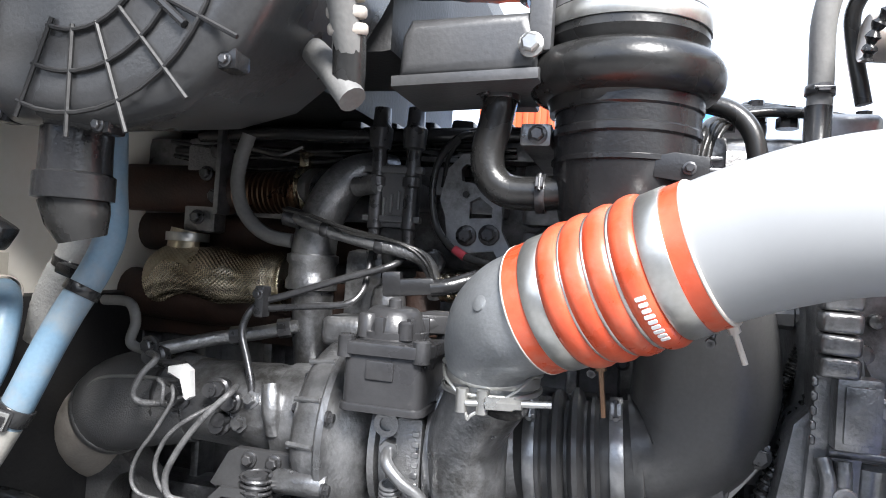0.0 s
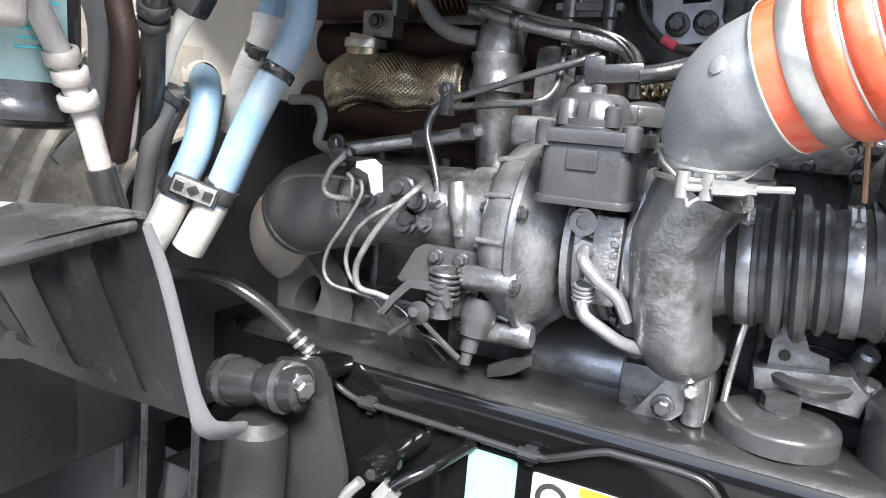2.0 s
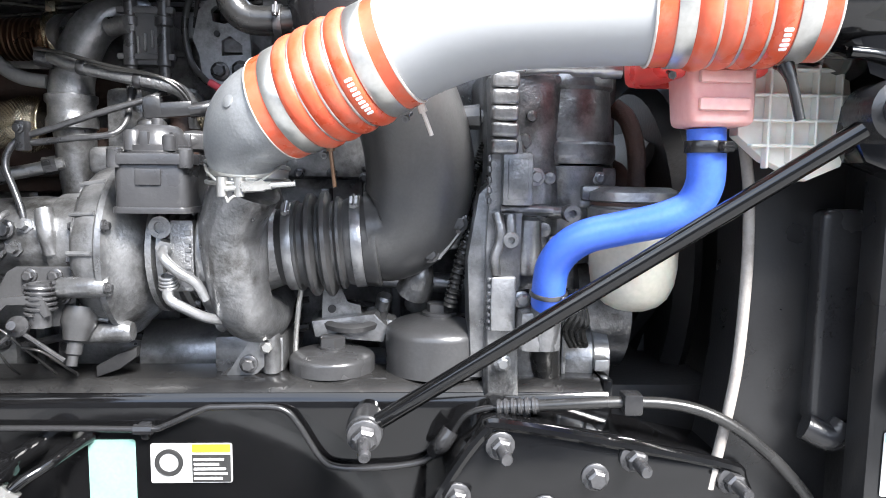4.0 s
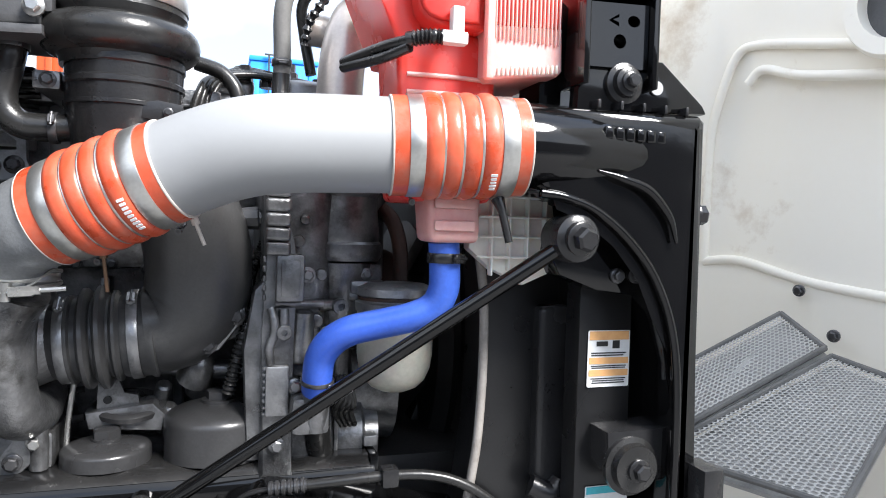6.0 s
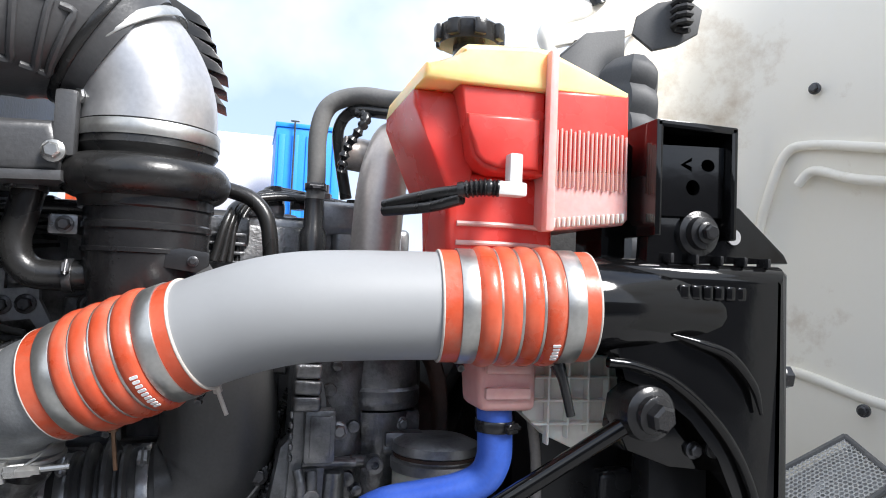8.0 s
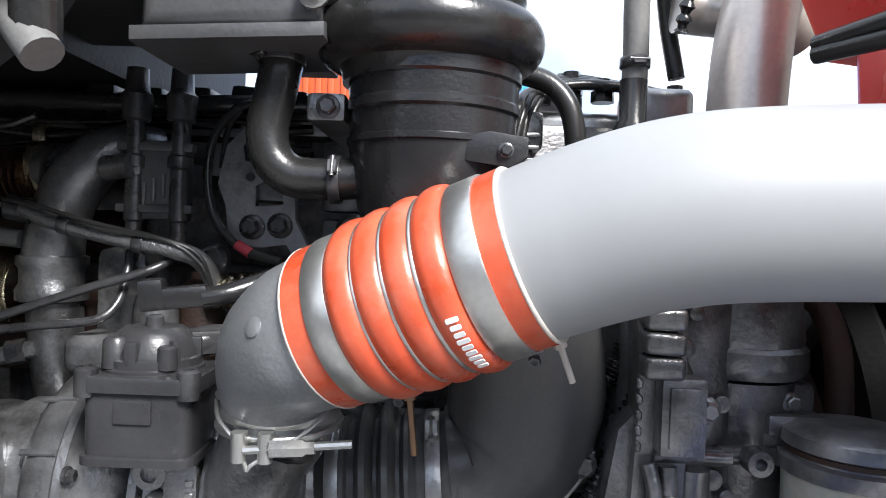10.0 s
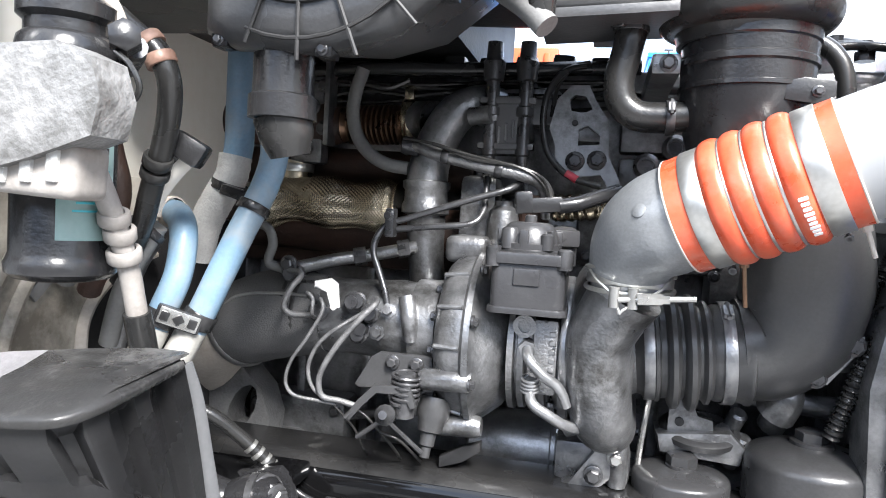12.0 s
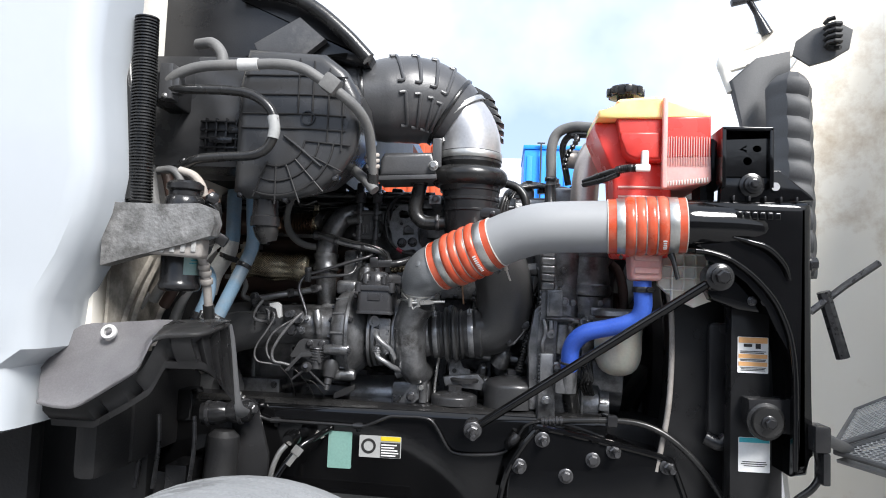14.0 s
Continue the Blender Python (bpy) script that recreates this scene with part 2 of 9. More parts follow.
CRIMPBROWN = material("brown_crimped_sleeve", (0.20, 0.115, 0.085), 0.5, 0.2, (0.32, 0.21, 0.165), 0.7, 40, 260, 0.2)
PALEEDGE = material("cut_hose_edge", (0.50, 0.46, 0.42), 0.6, 0.0, (0.56, 0.53, 0.50), 0.5, 30, 200, 0.05)


# ---- mesh helpers ----
def vec(p):
    return Vector(p)


def smooth_path(pts, sub=6):
    """A Catmull-Rom curve through the points."""
    p = [Vector(q) for q in pts]
    if len(p) < 3 or sub < 2:
        return p
    p = [p[0] * 2 - p[1], *p, p[-1] * 2 - p[-2]]
    out = []
    for i in range(1, len(p) - 2):
        a, b, c, d = p[i - 1:i + 3]
        for k in range(sub):
            t = k / sub
            out.append(0.5 * (2 * b + (c - a) * t + (2 * a - 5 * b + 4 * c - d) * t * t + (3 * b - a - 3 * c + d) * t ** 3))
    return [*out, p[-2]]


def rings(bm, sections, closed_ends=True):
    """Skins a list of rings of points."""
    rows = [[bm.verts.new(v) for v in sec] for sec in sections]
    n = len(rows[0])
    for a, b in zip(rows, rows[1:]):
        for i in range(n):
            bm.faces.new((a[i], a[(i + 1) % n], b[(i + 1) % n], b[i]))
    if closed_ends:
        bm.faces.new(rows[0][::-1])
        bm.faces.new(rows[-1])
    return rows


def tube(bm, pts, r, seg=14, sub=6, caps=True, squash=1.0):
    """A round tube along a smooth path; r: a number, a list for the points, or a function of 0..1."""
    path = smooth_path(pts, sub)
    n = len(path)
    run = [0.0]
    for a, b in zip(path, path[1:]):
        run.append(run[-1] + (b - a).length)
    if callable(r):
        rad = [r(s / run[-1]) for s in run]
    elif isinstance(r, (list, tuple)):
        rad = [float(v) for v in np.interp(np.linspace(0, len(r) - 1, n), range(len(r)), r)]
    else:
        rad = [r] * n
    side = None
    secs = []
    for i, p in enumerate(path):
        d = (path[min(i + 1, n - 1)] - path[max(i - 1, 0)]).normalized()
        if side is None:
            side = d.orthogonal().normalized()
        side = (side - d * side.dot(d)).normalized()
        up = d.cross(side)
        secs.append([p + (side * math.cos(2 * math.pi * k / seg) + up * math.sin(2 * math.pi * k / seg) * squash) * rad[i] for k in range(seg)])
    rings(bm, secs, caps)
    return bm


def lathe(bm, prof, origin, axis, seg=32, caps=True):
    """Turns a profile of (along, radius) about an axis."""
    o, d = Vector(origin), Vector(axis).normalized()
    u = d.orthogonal().normalized()
    v = d.cross(u)
    secs = [[o + d * h + (u * math.cos(2 * math.pi * k / seg) + v * math.sin(2 * math.pi * k / seg)) * max(r, 1e-4) for k in range(seg)] for h, r in prof]
    rings(bm, secs, caps)
    return bm


def ringband(bm, center, axis, r, width, thick, seg=36):
    """A flat band round an axis, open in the middle."""
    h = width / 2
    o, d = Vector(center), Vector(axis).normalized()
    u = d.orthogonal().normalized()
    v = d.cross(u)
    prof = [(-h, r), (-h, r + thick * 0.8), (-h + thick * 0.3, r + thick), (h - thick * 0.3, r + thick), (h, r + thick * 0.8), (h, r)]
    secs = [[bm.verts.new(o + d * a + (u * math.cos(2 * math.pi * k / seg) + v * math.sin(2 * math.pi * k / seg)) * b) for a, b in prof] for k in range(seg)]
    for k in range(seg):
        a, b = secs[k], secs[(k + 1) % seg]
        for i in range(len(prof)):
            j = (i + 1) % len(prof)
            bm.faces.new((a[i], a[j], b[j], b[i]))
    return bm


def box(bm, center, size, turn=(0, 0, 0), bevel=0.003, segs=2):
    m = Matrix.LocRotScale(center, Euler([radians(a) for a in turn]), Vector(size))
    made = bmesh.ops.create_cube(bm, size=1.0, matrix=m)["verts"]
    if bevel:
        edges = {e for v in made for e in v.link_edges}
        bmesh.ops.bevel(bm, geom=list(edges), offset=min(bevel, min(size) * 0.45), segments=segs, affect="EDGES", profile=0.6)
    return bm


def prism(bm, outline, origin, u, v, depth, bevel=0.0, segs=2):
    """A plate: an outline of (a, b) in the plane of u and v, pushed along u x v by depth."""
    o, u, v = Vector(origin), Vector(u).normalized(), Vector(v).normalized()
    w = u.cross(v) * depth
    low = [bm.verts.new(o + u * a + v * b) for a, b in outline]
    top = [bm.verts.new(o + u * a + v * b + w) for a, b in outline]
    n = len(low)
    faces = [bm.faces.new(low[::-1]), bm.faces.new(top)]
    faces += [bm.faces.new((low[i], low[(i + 1) % n], top[(i + 1) % n], top[i])) for i in range(n)]
    if bevel:
        edges = [e for e in faces[1].edges]
        bmesh.ops.bevel(bm, geom=edges, offset=bevel, segments=segs, affect="EDGES", profile=0.6)
    return bm


def plate_holes(bm, outline, holes, origin, u, v, depth):
    """A plate with real openings: outline and holes as (a, b) loops."""
    o, u, v = Vector(origin), Vector(u).normalized(), Vector(v).normalized()
    w = u.cross(v) * depth
    for shift, flip in ((Vector((0, 0, 0)), True), (w, False)):
        edges = []
        for loop in (outline, *holes):
            vs = [bm.verts.new(o + u * a + v * b + shift) for a, b in loop]
            edges += [bm.edges.new((vs[i], vs[(i + 1) % len(vs)])) for i in range(len(vs))]
        made = bmesh.ops.triangle_fill(bm, use_beauty=True, use_dissolve=False, edges=edges, normal=(u.cross(v) * (-1 if flip else 1)))
    for loop in (outline, *holes):
        n = len(loop)
        a = [bm.verts.new(o + u * x + v * y) for x, y in loop]
        b = [bm.verts.new(o + u * x + v * y + w) for x, y in loop]
        for i in range(n):
            bm.faces.new((a[i], a[(i + 1) % n], b[(i + 1) % n], b[i]))
    bmesh.ops.remove_doubles(bm, verts=bm.verts, dist=1e-5)
    return bm


def arc(cx, cy, r, a0, a1, n=8):
    return [(cx + r * math.cos(radians(a0 + (a1 - a0) * i / n)), cy + r * math.sin(radians(a0 + (a1 - a0) * i / n))) for i in range(n + 1)]


def rounded(w, h, r, n=4):
    """An outline of a rectangle with round corners, centred."""
    w, h = w / 2 - r, h / 2 - r
    return [*arc(w, h, r, 0, 90, n), *arc(-w, h, r, 90, 180, n), *arc(-w, -h, r, 180, 270, n), *arc(w, -h, r, 270, 360, n)]


def finish(bm, name, mat, angle=38):
    bmesh.ops.recalc_face_normals(bm, faces=bm.faces)
    lim = radians(angle)
    for f in bm.faces:
        f.smooth = True
    for e in bm.edges:
        if len(e.link_faces) == 2 and e.calc_face_angle(0) > lim:
            e.smooth = False
    me = bpy.data.meshes.new(name)
    bm.to_mesh(me)
    bm.free()
    me.materials.append(mat)
    return me


def hang(ob, parent):
    if parent is not None:
        ob.parent = parent
        p = parent.matrix_basis.copy()
        if parent.parent is not None:
            p = parent.parent.matrix_basis @ parent.matrix_parent_inverse @ p
        ob.matrix_parent_inverse = p.inverted()
    return ob


def part(name, bm, mat, parent, label="", angle=38):
    """Links a bmesh as one mesh object under a thing or a part."""
    ob = hang(new(name, finish(bm, name, mat, angle)), parent)
    return tagged(ob, label=label)


def solid(name, bm, mat, label, category, group="", kind=""):
    """A thing of one mesh."""
    return tagged(new(name, finish(bm, name, mat)), label, category, group, kind)


def thing(name, at, label, category, group="", kind=""):
    ob = new(name)
    ob.empty_display_size = 0.05
    ob.matrix_basis = Matrix.Translation(at)
    return tagged(ob, label, category, group, kind)


def B():
    return bmesh.new()


bolt_mesh = {}


def bolt(parent, at, way=(0, -1, 0), r=0.009, mat=None, name="bolt"):
    """A hexagon bolt with its washer flange, one shared mesh for a size and a finish."""
    mat = mat or BOLT
    key = (round(r, 4), mat.name)
    if key not in bolt_mesh:
        bm = B()
        lathe(bm, [(-r * 0.3, r * 1.45), (r * 0.2, r * 1.45), (r * 0.3, r * 1.3)], (0, 0, 0), (0, 0, 1), 14)
        lathe(bm, [(r * 0.2, r * 1.05), (r * 1.1, r * 1.05), (r * 1.3, r * 0.8)], (0, 0, 0), (0, 0, 1), 6)
        bolt_mesh[key] = finish(bm, "bolt", mat)
    ob = hang(new(name, bolt_mesh[key]), parent)
    ob.matrix_basis = Matrix.Translation(at) @ Vector(way).to_track_quat("Z", "Y").to_matrix().to_4x4()
    return ob


def clamp(parent, center, axis, r, width=0.012, mat=None, screw=(0, -1, 0), thick=0.0018, name="hose_clamp"):
    """A worm-drive clamp: band and screw housing."""
    bm = B()
    ringband(bm, center, axis, r, width, thick)
    d = Vector(axis).normalized()
    s = Vector(screw)
    s = (s - d * s.dot(d)).normalized()
    side = d.cross(s)
    c = Vector(center) + s * (r + thick + width * 0.25)
    turn = Matrix((side, d, s)).transposed().to_euler()
    box(bm, c, (width * 1.3, width * 0.9, width * 0.55), [math.degrees(a) for a in turn], 0.001, 1)
    lathe(bm, [(-width * 0.95, width * 0.22), (width * 0.95, width * 0.22)], c + s * width * 0.1, side, 8)
    return part(name, bm, mat or ZINC, parent)


def text(name, words, size, at, u, v, mat, parent, depth=0.0006, label=""):
    """Raised letters in the plane of u and v, set at their middle."""
    cu = bpy.data.curves.new(name, "FONT")
    cu.body, cu.size, cu.extrude, cu.align_x, cu.align_y = words, size, depth, "CENTER", "CENTER"
    tmp = new(name, cu)
    me = bpy.data.meshes.new_from_object(tmp.evaluated_get(bpy.context.evaluated_depsgraph_get()))
    bpy.data.objects.remove(tmp)
    me.materials.clear()
    me.materials.append(mat)
    u, v = Vector(u).normalized(), Vector(v).normalized()
    m = Matrix((u, v, u.cross(v))).transposed().to_4x4()
    me.transform(Matrix.Translation(at) @ m)
    return tagged(hang(new(name, me), parent), label=label)


def wobble(k):
    """A fixed small unevenness."""
    return math.sin(k * 12.9898) * 0.5 + math.sin(k * 4.137 + 1.3) * 0.5


# ---- ground and distance ----
bm = B()
bmesh.ops.create_grid(bm, x_segments=24, y_segments=24, size=900)
for v in bm.verts:
    v.co.z = 0.0
solid("ground", bm, GROUND, "light grey concrete yard reaching to the horizon", "ground", kind="structure")

# added wall, out of view: blocks low sky and darkens gloss reflections
bm = B()
box(bm, (0, -7.0, 1.6), (60, 0.3, 3.2), (0, 0, 0), 0)
solid("reflection_block_south", bm, WALLDARK, "unseen dark wall added to darken reflections in gloss paint", "wall", kind="structure")

blue_box = thing("shipping_container", (2.0, 14.3, 0), "blue corrugated steel container standing in the yard", "container")
bm = B()
box(bm, (1.15, 14.3, 2.22), (1.26, 2.0, 4.44), (0, 0, 0), 0.03)
part("body", bm, SHEETBLUE, blue_box)
for i in range(5):
    bm = B()
    box(bm, (0.63 + 0.26 * i, 13.29, 2.2), (0.12, 0.04, 4.2), (0, 0, 0), 0.015)
    part("corrugation", bm, SHEETBLUE, blue_box)
bm = B()
box(bm, (1.15, 14.3, 4.485), (1.30, 2.06, 0.09), (0, 0, 0), 0.02)
part("roof", bm, SHEETBLUE, blue_box)
trailer = thing("box_trailer", (-1.6, 17.0, 0), "white box trailer parked across the yard", "trailer")
bm = B()
box(bm, (-1.4, 17.2, 2.95), (4.9, 2.4, 3.7), (0, 0, 0), 0.05)
part("body", bm, SHEETWHITE, trailer)
for sx in (-3.4, -0.3):
    for sy in (16.2, 18.2):
        bm = B()
        lathe(bm, [(-0.15, 0.3), (-0.15, 0.48), (-0.1, 0.52), (0.1, 0.52), (0.15, 0.48), (0.15, 0.3)], (sx, sy, 0.52), (0, 1, 0), 24)
        part("wheel", bm, RUBBER, trailer)
bm = B()
box(bm, (-1.8, 17.2, 0.85), (4.4, 1.6, 0.55), (0, 0, 0), 0.04)
part("chassis", bm, DARK, trailer)
mast = thing("light_mast", (0.95, 13.0, 0), "thin grey mast beyond the truck", "mast")
bm = B()
tube(bm, [(0.86, 13.2, 0), (0.86, 13.2, 4.55)], 0.018, 8, 1)
part("pole", bm, BOLT, mast)
bm = B()
box(bm, (0.86, 13.2, 4.55), (0.16, 0.03, 0.03), (0, 0, 0), 0.005)
part("crossarm", bm, BOLT, mast)

# ---- chassis frame ----
RAIL_Y, RAIL_TOP = 0.698, 1.046
rail = thing("frame_rail", (-0.3, 0.75, 0.8), "black painted steel chassis rail with a rounded dusty top edge", "chassis rail")
bm = B()
prof = [(0.0, -0.26), (0.0, -0.030), *[(0.030 - 0.030 * math.cos(radians(a)), -0.030 + 0.030 * math.sin(radians(a))) for a in (10, 20, 30, 40, 50, 60, 70, 80, 90)], (0.095, 0.0), (0.095, -0.008), (0.032, -0.008), (0.012, -0.026), (0.009, -0.04), (0.009, -0.24), (0.09, -0.25), (0.09, -0.26)]
rows_ = []
for x in (-2.2, -1.0, -0.6, -0.2, 0.1, 0.345):
    rows_.append([(x, RAIL_Y + a, RAIL_TOP + b) for a, b in prof])
rings(bm, rows_)
part("channel", bm, GLOSS, rail)
bm = B()
for x0, x1 in ((-1.6, 0.338),):
    skin = [(0.030 - 0.0312 * math.cos(radians(a)), -0.030 + 0.0312 * math.sin(radians(a))) for a in (38, 46, 54, 62, 70, 78, 86, 90)]
    skin = skin + [(0.092, 0.0012), (0.092, 0.0002), (0.030, 0.0002)] + [(0.030 - 0.0302 * math.cos(radians(a)), -0.030 + 0.0302 * math.sin(radians(a))) for a in (80, 66, 52, 38)]
    rings(bm, [[(x, RAIL_Y + a, RAIL_TOP + b) for a, b in skin] for x in (x0, -0.6, 0.0, x1)])
part("dusty_top_strip", bm, RAILTOP, rail, "dusty matt top flange")
far_rail = solid("far_frame_rail", prism(B(), [(-2.2, 0.79), (0.34, 0.79), (0.34, 1.046), (-2.2, 1.046)], (0, 1.565, 0), (1, 0, 0), (0, 0, 1), -0.09, 0), GLOSS, "black steel chassis rail on the other side", "chassis rail")
# rail end bracket
bm = B()
box(bm, (0.345, 0.74, 1.02), (0.012, 0.07, 0.06), (0, 0, 0), 0.003)
part("end_cap", bm, GLOSS, rail)

# labels on the web
lab = thing("mint_label", (-0.261, 0.695, 0.94), "plain mint green sticker on the black rail", "label")
bm = B()
prism(bm, rounded(0.056, 0.084, 0.003, 3), (-0.262, 0.6965, 0.9375), (1, 0, 0), (0, 0, 1), 0.0008)
part("sheet", bm, MINT, lab)
lab = thing("warning_label", (-0.168, 0.695, 0.95), "white sticker with a black ring and yellow header", "label")
bm = B()
prism(bm, rounded(0.098, 0.050, 0.003, 3), (-0.1675, 0.6965, 0.9495), (1, 0, 0), (0, 0, 1), 0.0008)
part("sheet", bm, PAPER, lab)
bm = B()
ringband(bm, (-0.1945, 0.6955, 0.9505), (0, 1, 0), 0.0115, 0.0014, 0.0055, 32)
part("printed_ring", bm, INK, lab)
bm = B()
box(bm, (-0.1435, 0.6953, 0.9685), (0.046, 0.0012, 0.0095), (0, 0, 0), 0)
part("yellow_header", bm, YELLOW, lab)
bm = B()
box(bm, (-0.1435, 0.6953, 0.9430), (0.046, 0.0012, 0.034), (0, 0, 0), 0)
block = part("text_block", bm, INK, lab)
for i, w in enumerate((0.036, 0.030, 0.038, 0.040, 0.034)):
    bm = B()
    box(bm, (-0.1645 + w / 2, 0.6945, 0.9545 - i * 0.006), (w, 0.0009, 0.0026), (0, 0, 0), 0)
    part("text_bar", bm, PRINTWHITE, block)

# brake line along the rail
line = thing("brake_line", (-0.3, 0.685, 1.0), "black coated brake line clipped along the rail", "brake line")
bm = B()
tube(bm, [(-0.66, 0.62, 1.118), (-0.60, 0.63, 1.122), (-0.555, 0.645, 1.105), (-0.52, 0.665, 1.072), (-0.475, 0.684, 1.026)], 0.0082, 12)
part("flex_hose", bm, RUBBER, line, "black rubber flexible end")
bm = B()
tube(bm, [(-0.485, 0.681, 1.035), (-0.462, 0.686, 1.012), (-0.44, 0.687, 1.001), (-0.413, 0.687, 0.998), (-0.3, 0.687, 0.997), (-0.215, 0.687, 0.996), (-0.195, 0.687, 1.0), (-0.15, 0.687, 1.020), (-0.13, 0.687, 1.0225), (-0.075, 0.687, 1.023), (-0.052, 0.687, 1.018), (-0.036, 0.687, 1.0), (-0.010, 0.687, 0.958), (0.012, 0.687, 0.946), (0.06, 0.687, 0.946), (0.105, 0.687, 0.951), (0.128, 0.682, 0.964), (0.145, 0.672, 0.99), (0.162, 0.66, 1.02), (0.185, 0.65, 1.033), (0.215, 0.64, 1.037)], 0.0038, 10, 6)
part("steel_line", bm, PLASTIC, line)
bm = B()
lathe(bm, [(0.012 * k + o, r) for k in range(5) for o, r in ((0, 0.0075), (0.001, 0.0098), (0.005, 0.0098), (0.006, 0.0075), (0.0119, 0.0072))], (-0.513, 0.668, 1.065), (0.7, 0.3, -0.74), 14)
part("crimp_ferrule", bm, ZINC, line, "crimped steel ferrule")
for x, z in ((-0.415, 0.998), (-0.22, 0.996)):
    bm = B()
    box(bm, (x, 0.690, z), (0.014, 0.014, 0.013), (0, 0, 0), 0.002)
    box(bm, (x, 0.694, z - 0.009), (0.009, 0.01, 0.012), (0, 0, 0), 0.002)
    tube(bm, [(x - 0.011, 0.686, z), (x + 0.011, 0.686, z)], 0.0065, 8, 1)
    part("clip", bm, PLASTIC, line)
bm = B()
tube(bm, [(0.205, 0.642, 1.037), (0.27, 0.625, 1.046), (0.34, 0.618, 1.051), (0.40, 0.612, 1.049), (0.45, 0.606, 1.032), (0.50, 0.60, 0.995), (0.545, 0.595, 0.945), (0.58, 0.59, 0.89)], 0.0068, 12)
part("front_hose", bm, RUBBER, line, "black rubber hose towards the front")
bm = B()
lathe(bm, [(0.008 * k + o, r) for k in range(6) for o, r in ((0, 0.008), (0.001, 0.010), (0.004, 0.010), (0.005, 0.008), (0.0079, 0.0078))], (0.198, 0.643, 1.0365), (1, -0.25, 0.15), 12)
part("crimp_ferrule", bm, BOLT, line)
bm = B()
box(bm, (0.345, 0.617, 1.051), (0.022, 0.024, 0.024), (0, 0, 0), 0.004)
part("clip", bm, PLASTIC, line)
bm = B()
tube(bm, [(0.128, 0.682, 0.97), (0.136, 0.665, 0.985), (0.146, 0.668, 1.0)], 0.011, 10)
part("clip", bm, PLASTIC, line)

# spring hanger plate with its bolts
plate = thing("spring_hanger", (0.3, 0.65, 0.8), "black cast spring hanger bolted to the rail", "spring hanger")
bm = B()
prism(bm, [(0.10, 0.62), (0.12, 0.93), (0.150, 0.985), (0.180, 1.026), (0.200, 1.034), (0.345, 1.010), (0.460, 0.985), (0.480, 0.968), (0.505, 0.90), (0.52, 0.62)], (0, 0.698, 0), (1, 0, 0), (0, 0, 1), 0.085, 0.012, 3)
part("plate", bm, GLOSS, plate)
bm = B()
tube(bm, [(0.108, 0.612, 0.86), (0.124, 0.612, 0.93), (0.154, 0.612, 0.985), (0.183, 0.612, 1.022), (0.202, 0.612, 1.028), (0.345, 0.612, 1.003), (0.458, 0.612, 0.979), (0.474, 0.612, 0.962), (0.498, 0.612, 0.90)], 0.007, 8, 4)
part("raised_edge", bm, GLOSS, plate)
for x, z in ((0.198, 1.004), (0.349, 0.989), (0.462, 0.962), (0.150, 0.945)):
    bolt(plate, (x, 0.612, z), (0.1, -1, -0.05), 0.0115)
    bm = B()
    lathe(bm, [(0, 0.0072), (0.026, 0.0072), (0.028, 0.006)], (x, 0.602, z), (0.1, -1, -0.05), 10)
    part("stud", bm, BOLT, plate)
for x, z in ((0.306, 0.967), (0.25, 0.93)):
    bolt(plate, (x, 0.612, z), (0, -1, 0), 0.011)

# diagonal strut rod
strut = thing("radiator_strut", (0.05, 0.65, 1.0), "black steel radiator brace running from the rail up to the radiator", "brace")
lo, hi = Vector((0.047, 0.638, 1.013)), Vector((0.520, 0.478, 1.362))
bm = B()
tube(bm, [lo, lo.lerp(hi, 0.33), lo.lerp(hi, 0.66), hi], 0.0095, 14, 1)
part("rod", bm, GLOSS, strut)
for p, q in ((lo, 0.021), (hi, 0.027)):
    bm = B()
    lathe(bm, [(-0.03, q * 0.7), (-0.03, q), (-0.004, q * 1.05), (0.012, q), (0.016, q * 0.8)], p, (0, -1, 0), 22)
    eye_ = part("end_bushing", bm, PLASTIC, strut)
    bolt(strut, p + Vector((0, -0.018, 0)), (0.1, -1, -0.1), 0.0135, PLASTIC if p is hi else BOLT)
bm = B()
lathe(bm, [(0, 0.0075), (0.03, 0.0075), (0.033, 0.006)], lo + Vector((0, -0.03, 0)), (0.1, -1, -0.25), 10)
part("stud", bm, BOLT, strut)
bm = B()
lathe(bm, [(0, 0.016), (0.05, 0.016)], lo + Vector((0, 0.01, 0)), (0, 1, 0), 14)
part("stand_off", bm, GLOSS, strut)

# shock absorber, its bracket and the air fittings
shock = thing("shock_absorber", (-0.47, 0.6, 0.8), "black dirty shock absorber bolted to a rail bracket", "shock absorber")
bm = B()
lathe(bm, [(-0.36, 0.036), (-0.02, 0.036), (0.0, 0.034), (0.012, 0.022)], (-0.505, 0.605, 0.975), (0.05, 0, 1), 20)
part("body", bm, DARK, shock)
bm = B()
lathe(bm, [(-0.055, 0.018), (-0.055, 0.024), (-0.02, 0.027), (0.0, 0.020), (0.02, 0.027), (0.05, 0.024), (0.055, 0.018)], (-0.500, 0.605, 1.026), (1, 0.12, 0.10), 18)
part("bushing", bm, PLASTIC, shock)
for h in (-0.040, 0.030):
    bm = B()
    lathe(bm, [(-0.004, 0.020), (-0.004, 0.0285), (0.004, 0.0285), (0.004, 0.020)], Vector((-0.500, 0.605, 1.026)) + Vector((1, 0.12, 0.10)).normalized() * h, (1, 0.12, 0.10), 20)
    part("washer", bm, BOLT, shock)
bm = B()
